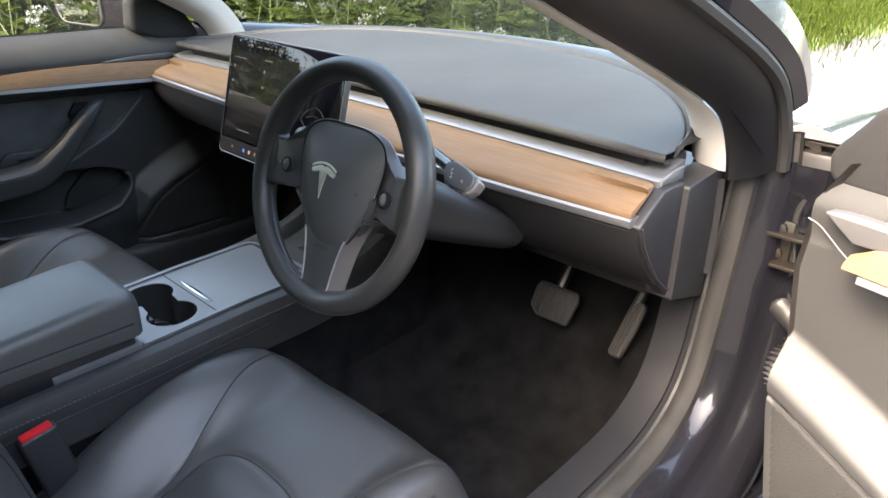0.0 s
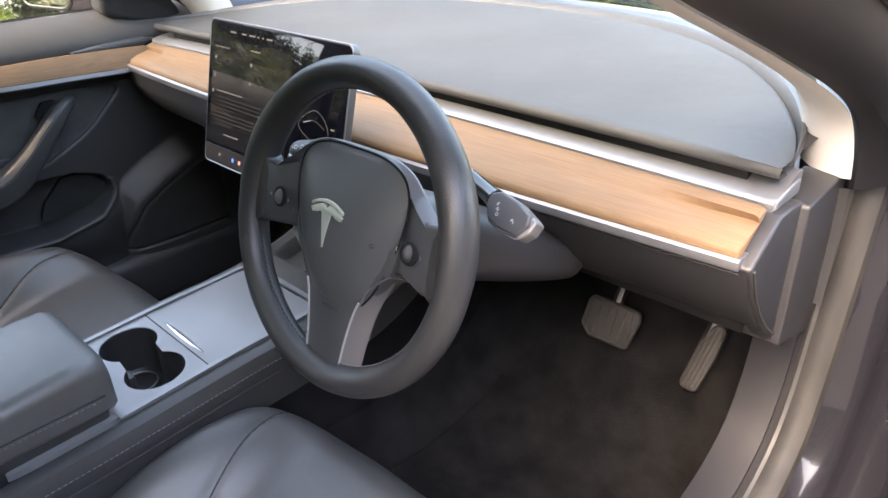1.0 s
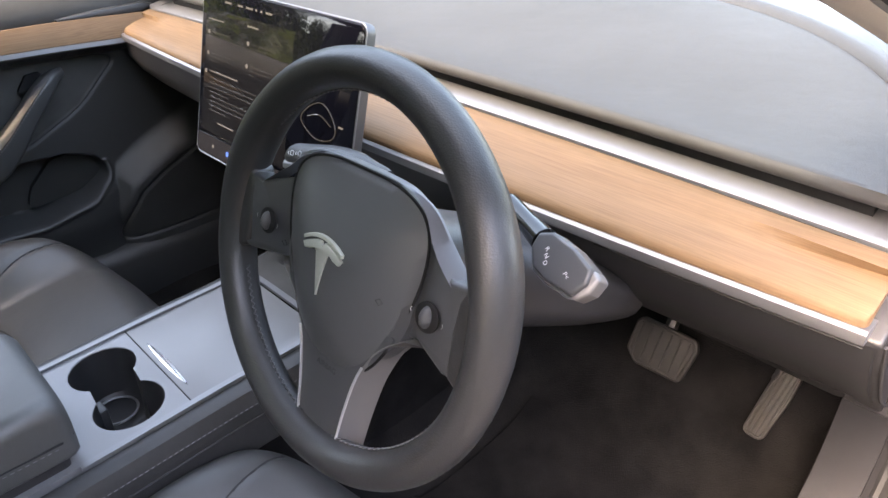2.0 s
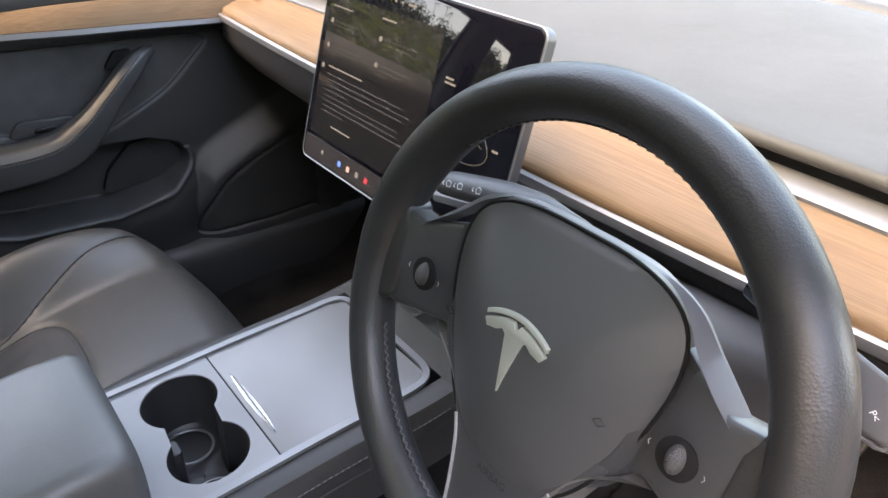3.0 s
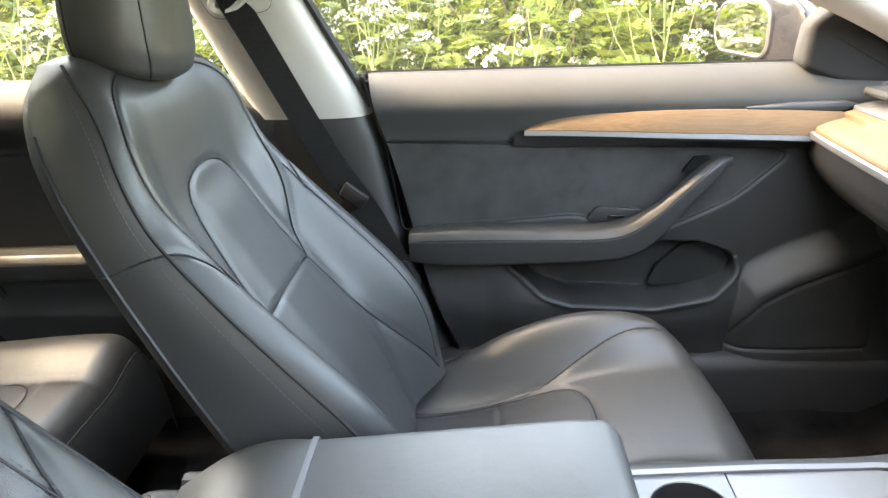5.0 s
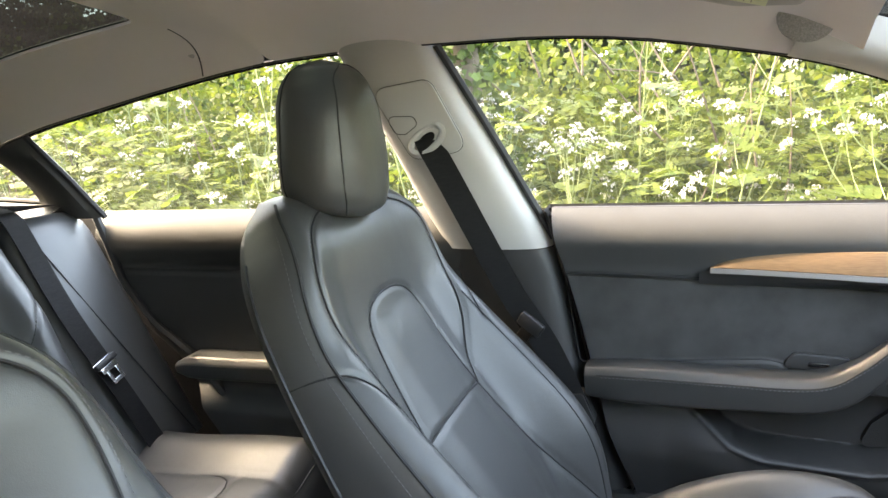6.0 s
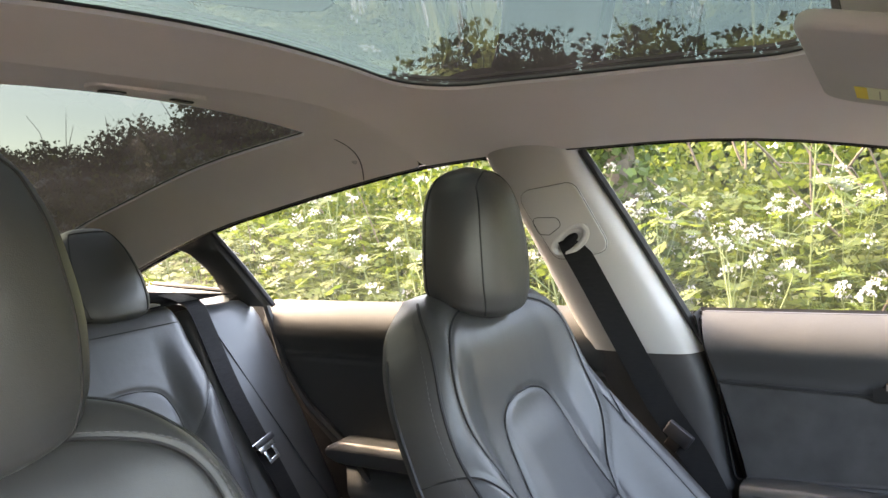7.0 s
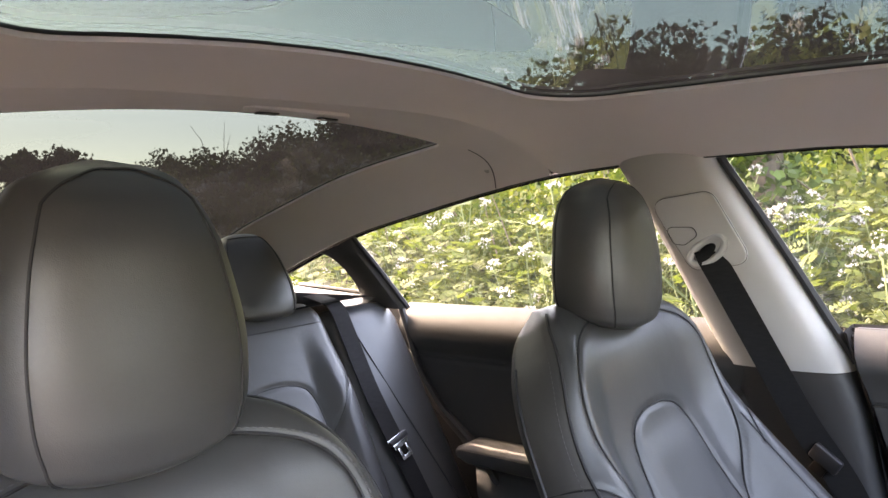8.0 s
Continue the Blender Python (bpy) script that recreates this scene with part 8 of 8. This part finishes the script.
def ivy_stump(x, y, h, seed):
    """A trunk grown over with dark ivy."""
    g = np.random.default_rng(seed)
    t = thing("ivy_trunk", (x, y, 0), "old trunk in the hedge covered with dark ivy", "tree", "ivy-covered trunks")
    path = spline([(x, y, 0), (x + 0.03, y + 0.05, h * 0.5), (x - 0.02, y + 0.02, h)], 14)
    part("trunk", tube(path, np.linspace(0.10, 0.06, 14), 9), BARK, t, "brown trunk")
    c = np.array([path[int(g.integers(0, 14))] + np.array((math.cos(q), math.sin(q), 0)) * 0.13 + g.normal(size=3) * 0.03 for q in g.uniform(0, 6.28, 260)])
    v, f = leaf_cloud(g, c, 4200, 0.042, 0.055)
    o = fast_mesh("ivy", v, f, LEAF_DARK)
    o.parent, o.matrix_parent_inverse = t, Matrix.Translation((-x, -y, 0))
    tagged(o, "dark green ivy leaves")


ivy_stump(-2.42, 0.55, 1.65, 3)
ivy_stump(-2.50, -1.25, 1.6, 4)


# cow parsley: stem, side stems, feathery leaves, white umbels
def parsley(seed):
    r = random.Random(seed)
    p = thing("cow_parsley", (0, 0, 0), "tall cow parsley with white flower heads and feathery leaves", "wild flower", "cow parsley along the verge")
    h = r.uniform(0.80, 1.45)
    lean = np.array((r.uniform(-0.30, 0.30), r.uniform(-0.32, 0.32), 0))
    main = spline([np.array((0, 0, 0.0)), lean * 0.4 + np.array((0, 0, h * 0.5)), lean + np.array((0, 0, h))], 14)
    stems, heads, leaves = [tube(main, np.linspace(0.0045, 0.0022, 14), 5)], [], []
    tips = [main[-1]]
    for k in range(8):
        a, t = r.uniform(0, 6.28), r.uniform(0.35, 0.9)
        o = main[int(t * 13)]
        L = r.uniform(0.16, 0.34)
        e = o + np.array((math.cos(a) * L * 0.55, math.sin(a) * L * 0.55, L * 0.85))
        stems.append(tube(spline([o, (o + e) / 2 + np.array((math.cos(a), math.sin(a), 0)) * 0.03, e], 6), 0.0017, 4))
        tips.append(e)
    for tip in tips:
        rad = r.uniform(0.022, 0.040)
        tx, ty = r.uniform(-0.7, 0.7), r.uniform(-0.7, 0.7)
        for j in range(r.randint(8, 12)):
            a, q = j * 2.4, math.sqrt((j + 0.5) / 12)
            c = tip + np.array((math.cos(a) * rad * q, math.sin(a) * rad * q, 0.034 - 0.022 * q * q + rad * q * (tx * math.cos(a) + ty * math.sin(a)) + r.uniform(-0.005, 0.005)))
            stems.append(([tuple(tip), tuple(tip + np.array((0.0012, 0.0012, 0))), tuple(c)], [(0, 1, 2)]))
            for i in range(7):
                b, w = r.uniform(0, 6.28), 0.0065 * math.sqrt(r.random())
                m = c + np.array((math.cos(b) * w, math.sin(b) * w, r.uniform(-0.004, 0.004)))
                s = r.uniform(0.0020, 0.0034)
                ax, ay = r.uniform(-1.6, 1.6), r.uniform(-1.6, 1.6)
                heads.append(([tuple(m + np.array((s * u, s * v, s * (ax * u + ay * v)))) for u, v in ((1, 0.3), (0.2, 1), (-1, 0.4), (-0.5, -0.9), (0.6, -0.8))], [(0, 1, 2, 3, 4)]))
    for k in range(9):
        a, t = r.uniform(0, 6.28), r.uniform(0.12, 0.85)
        o = main[int(t * 13)]
        L = r.uniform(0.12, 0.24)
        d = np.array((math.cos(a), math.sin(a), 0.35))
        sd = np.array((-math.sin(a), math.cos(a), 0))
        for j in range(1, 8):
            c = o + d * L * j / 8 - np.array((0, 0, 0.10 * (j / 8) ** 2))
            for sg in (-1, 1):
                w = L * 0.42 * (1 - j / 9)
                for i in range(4):
                    q = c + sd * sg * w * (i + 0.5) / 4 + d * 0.010 * i
                    leaves.append(([tuple(q), tuple(q + sd * sg * 0.022 + d * 0.012 + np.array((0, 0, 0.004))), tuple(q + d * 0.026), tuple(q + d * 0.010 - sd * sg * 0.008)], [(0, 1, 2, 3)]))
    part("stems", join(*stems), STEM, p, "pale green branching stems", False)
    part("flower_heads", join(*heads), PETAL, p, "white lacy flower heads", False)
    part("leaves", join(*leaves), FERN, p, "feathery green leaves", False)
    return p


rp = random.Random(11)
kinds = [parsley(k) for k in range(5)]
for k in range(125):
    src = kinds[k % 5]
    y = rp.uniform(-7.0, 4.8)
    x = -1.35 - 1.35 * rp.random() ** 0.8
    m = pose(x, y, rp.uniform(-0.10, 0.10) + 0.12 * (-x - 1.3), 0, 0, rp.uniform(0, 360))
    if k < 5:
        src.matrix_basis = m
    else:
        copy_thing(src, m)


def blades(region, count, height, seed, name, label):
    g = np.random.default_rng(seed)
    x = g.uniform(region[0], region[1], count)
    y = g.uniform(region[2], region[3], count)
    lane_off = lane_shift(y)
    keep = (x < -0.95 + lane_off + 0.35 * g.normal(size=count)) | (x > 5.3 + lane_off)
    x, y = x[keep], y[keep]
    n = len(x)
    z = 0.25 * sstep(-1.3, -3.2, x) + 0.30 * sstep(9, 18, y) * sstep(1.0, -4.0, x) - 0.03
    h = height * g.uniform(0.5, 1.3, n)
    a = g.uniform(0, 2 * math.pi, n)
    l = g.uniform(0.1, 0.6, n) * h
    w = 0.002 + 0.002 * g.random(n) + 0.0004 * np.hypot(x - 1, y)
    b = np.stack([x, y, z], 1)
    s = np.stack([-np.sin(a) * w, np.cos(a) * w, 0 * a], 1)
    m1 = b + np.stack([np.cos(a) * l * 0.35, np.sin(a) * l * 0.35, h * 0.6], 1)
    t = b + np.stack([np.cos(a) * l, np.sin(a) * l, h], 1)
    v = np.stack([b - s, b + s, m1 + s * 0.7, t, m1 - s * 0.7], 1).reshape(-1, 3)
    f = np.arange(5 * n).reshape(-1, 5)
    tagged(fast_mesh(name, v, f, BLADE), label, "grass", kind="stuff")


blades((-7, 2.0, 2.2, 14), 150000, 0.13, 3, "grass", "long fresh green grass beside the lane")
blades((-2.9, -0.8, -9, 2.3), 45000, 0.20, 9, "grass", "long fresh green grass on the verge beside the hedge")
blades((-7, 6.0, 14, 34), 60000, 0.18, 5, "grass", "long fresh green grass beyond the lane")


# trees: tapered trunk, limbs, uneven crowns of leaves
def tree(x, y, h, seed, name="tree", leaves=16000, size=0.12):
    g = np.random.default_rng(seed)
    t = thing(name, (x, y, 0), "leafy tree standing behind the hedge", "tree", "trees behind the hedge")
    o = np.array((x, y, 0.0))
    trunk = spline([o, o + np.array((0.1, 0.05, h * 0.4)), o + np.array((0.15, -0.1, h * 0.75))], 10)
    geos, cl = [tube(trunk, np.linspace(0.05 * h ** 0.7, 0.03, 10), 7)], []
    for k in range(16):
        s = trunk[int(g.uniform(3, 9.9))]
        a, L = g.uniform(0, 6.28), h * g.uniform(0.16, 0.36)
        e = s + np.array((math.cos(a) * L, math.sin(a) * L, L * g.uniform(0.25, 0.9)))
        br = spline([s, (s + e) / 2 + np.array((0, 0, 0.12 * L)), e], 7)
        geos.append(tube(br, np.linspace(0.035, 0.008, 7), 5))
        for q in br[2:]:
            for j in range(4):
                cl.append(q + np.clip(g.normal(size=3), -1.5, 1.5) * 0.10 * h * 0.48)
    part("trunk", join(*geos), BARK, t, "brown trunk and limbs")
    v, f = leaf_cloud(g, np.array(cl), leaves, size, 0.095)
    c = fast_mesh("crown", v, f, LEAF_DARK)
    c.parent, c.matrix_parent_inverse = t, Matrix.Translation((-x, -y, 0))
    tagged(c, "uneven green crown")
    return t


# tall dark hedge row behind, with an uneven top
g = np.random.default_rng(21)
tall = []
for y in np.arange(-26.0, 3.0, 0.20):
    top = 2.28 + 0.16 * math.sin(1.3 * y) + 0.12 * math.sin(3.1 * y + 1.0) + 0.16 * abs(g.normal()) + 0.10 * float(sstep(-6, -2, y)) + 0.14 * float(sstep(-8.0, -6.2, y) * sstep(-3.2, -4.2, y))
    for z in np.r_[np.arange(0.4, top, 0.22), top]:
        tall.append((-5.5 - 0.5 * g.random() - 0.10 * z, y + 0.10 * g.normal(), z))
    for k in range(3):
        tall.append((-6.4 - 0.5 * g.random(), y, g.uniform(0.4, top - 0.2)))
tall = np.array(tall)
v, f = leaf_cloud(g, tall, 150000, 0.060, 0.11)
v2, f2 = leaf_cloud(g, tall * np.array((1, 1, 0.93)) + np.array((-0.25, 0, -0.05)), 70000, 0.13, 0.12)
v3, f3 = leaf_cloud(g, tall[tall[:, 2] < 2.0] + np.array((-0.45, 0, -0.05)), 30000, 0.24, 0.10)
v, f = np.vstack([v, v2, v3]), np.vstack([f, f2 + len(v), f3 + len(v) + len(v2)])
tagged(fast_mesh("tall_hedge", v, f, LEAF_DARK), "tall dark green hedge row behind the verge", "hedge", kind="stuff")
# unseen hedge of the same kind added across the lane to block light there
far = np.array([(4.3 + 0.6 * g.random(), y + 0.1 * g.normal(), z) for y in np.arange(-16.0, 3.0, 0.3) for z in np.arange(0.2, 3.0 + 0.3 * math.sin(1.1 * y) + 2.6 * float(sstep(-2.5, -6.0, y)), 0.3)])
v, f = leaf_cloud(g, far, 80000, 0.14, 0.18)
tagged(fast_mesh("tall_hedge", v, f, LEAF_DARK), "unseen tall dark green hedge added across the lane", "hedge", kind="stuff")
for k, (x, y, h) in enumerate(((-6.5, 3.2, 4.2), (-5.5, 6.5, 4.2))):
    tree(x, y, h, 45 + 2 * k, "tree", 50000, 0.050)
for k, (x, y, h) in enumerate(((-5.5, -19, 3.6), (-4.0, -27, 4.0), (9, -24, 4.5), (13.5, -14, 5.5), (15.5, -3, 6), (14.0, 8, 5.5), (-9, 16, 6), (-1.5, 17, 6.5), (2.5, 19, 7), (7.5, 16, 6.5), (-4, 34, 7), (3, 40, 7), (11, 30, 7))):
    tree(x, y, h, 80 + k, "tree", 20000, 0.10)
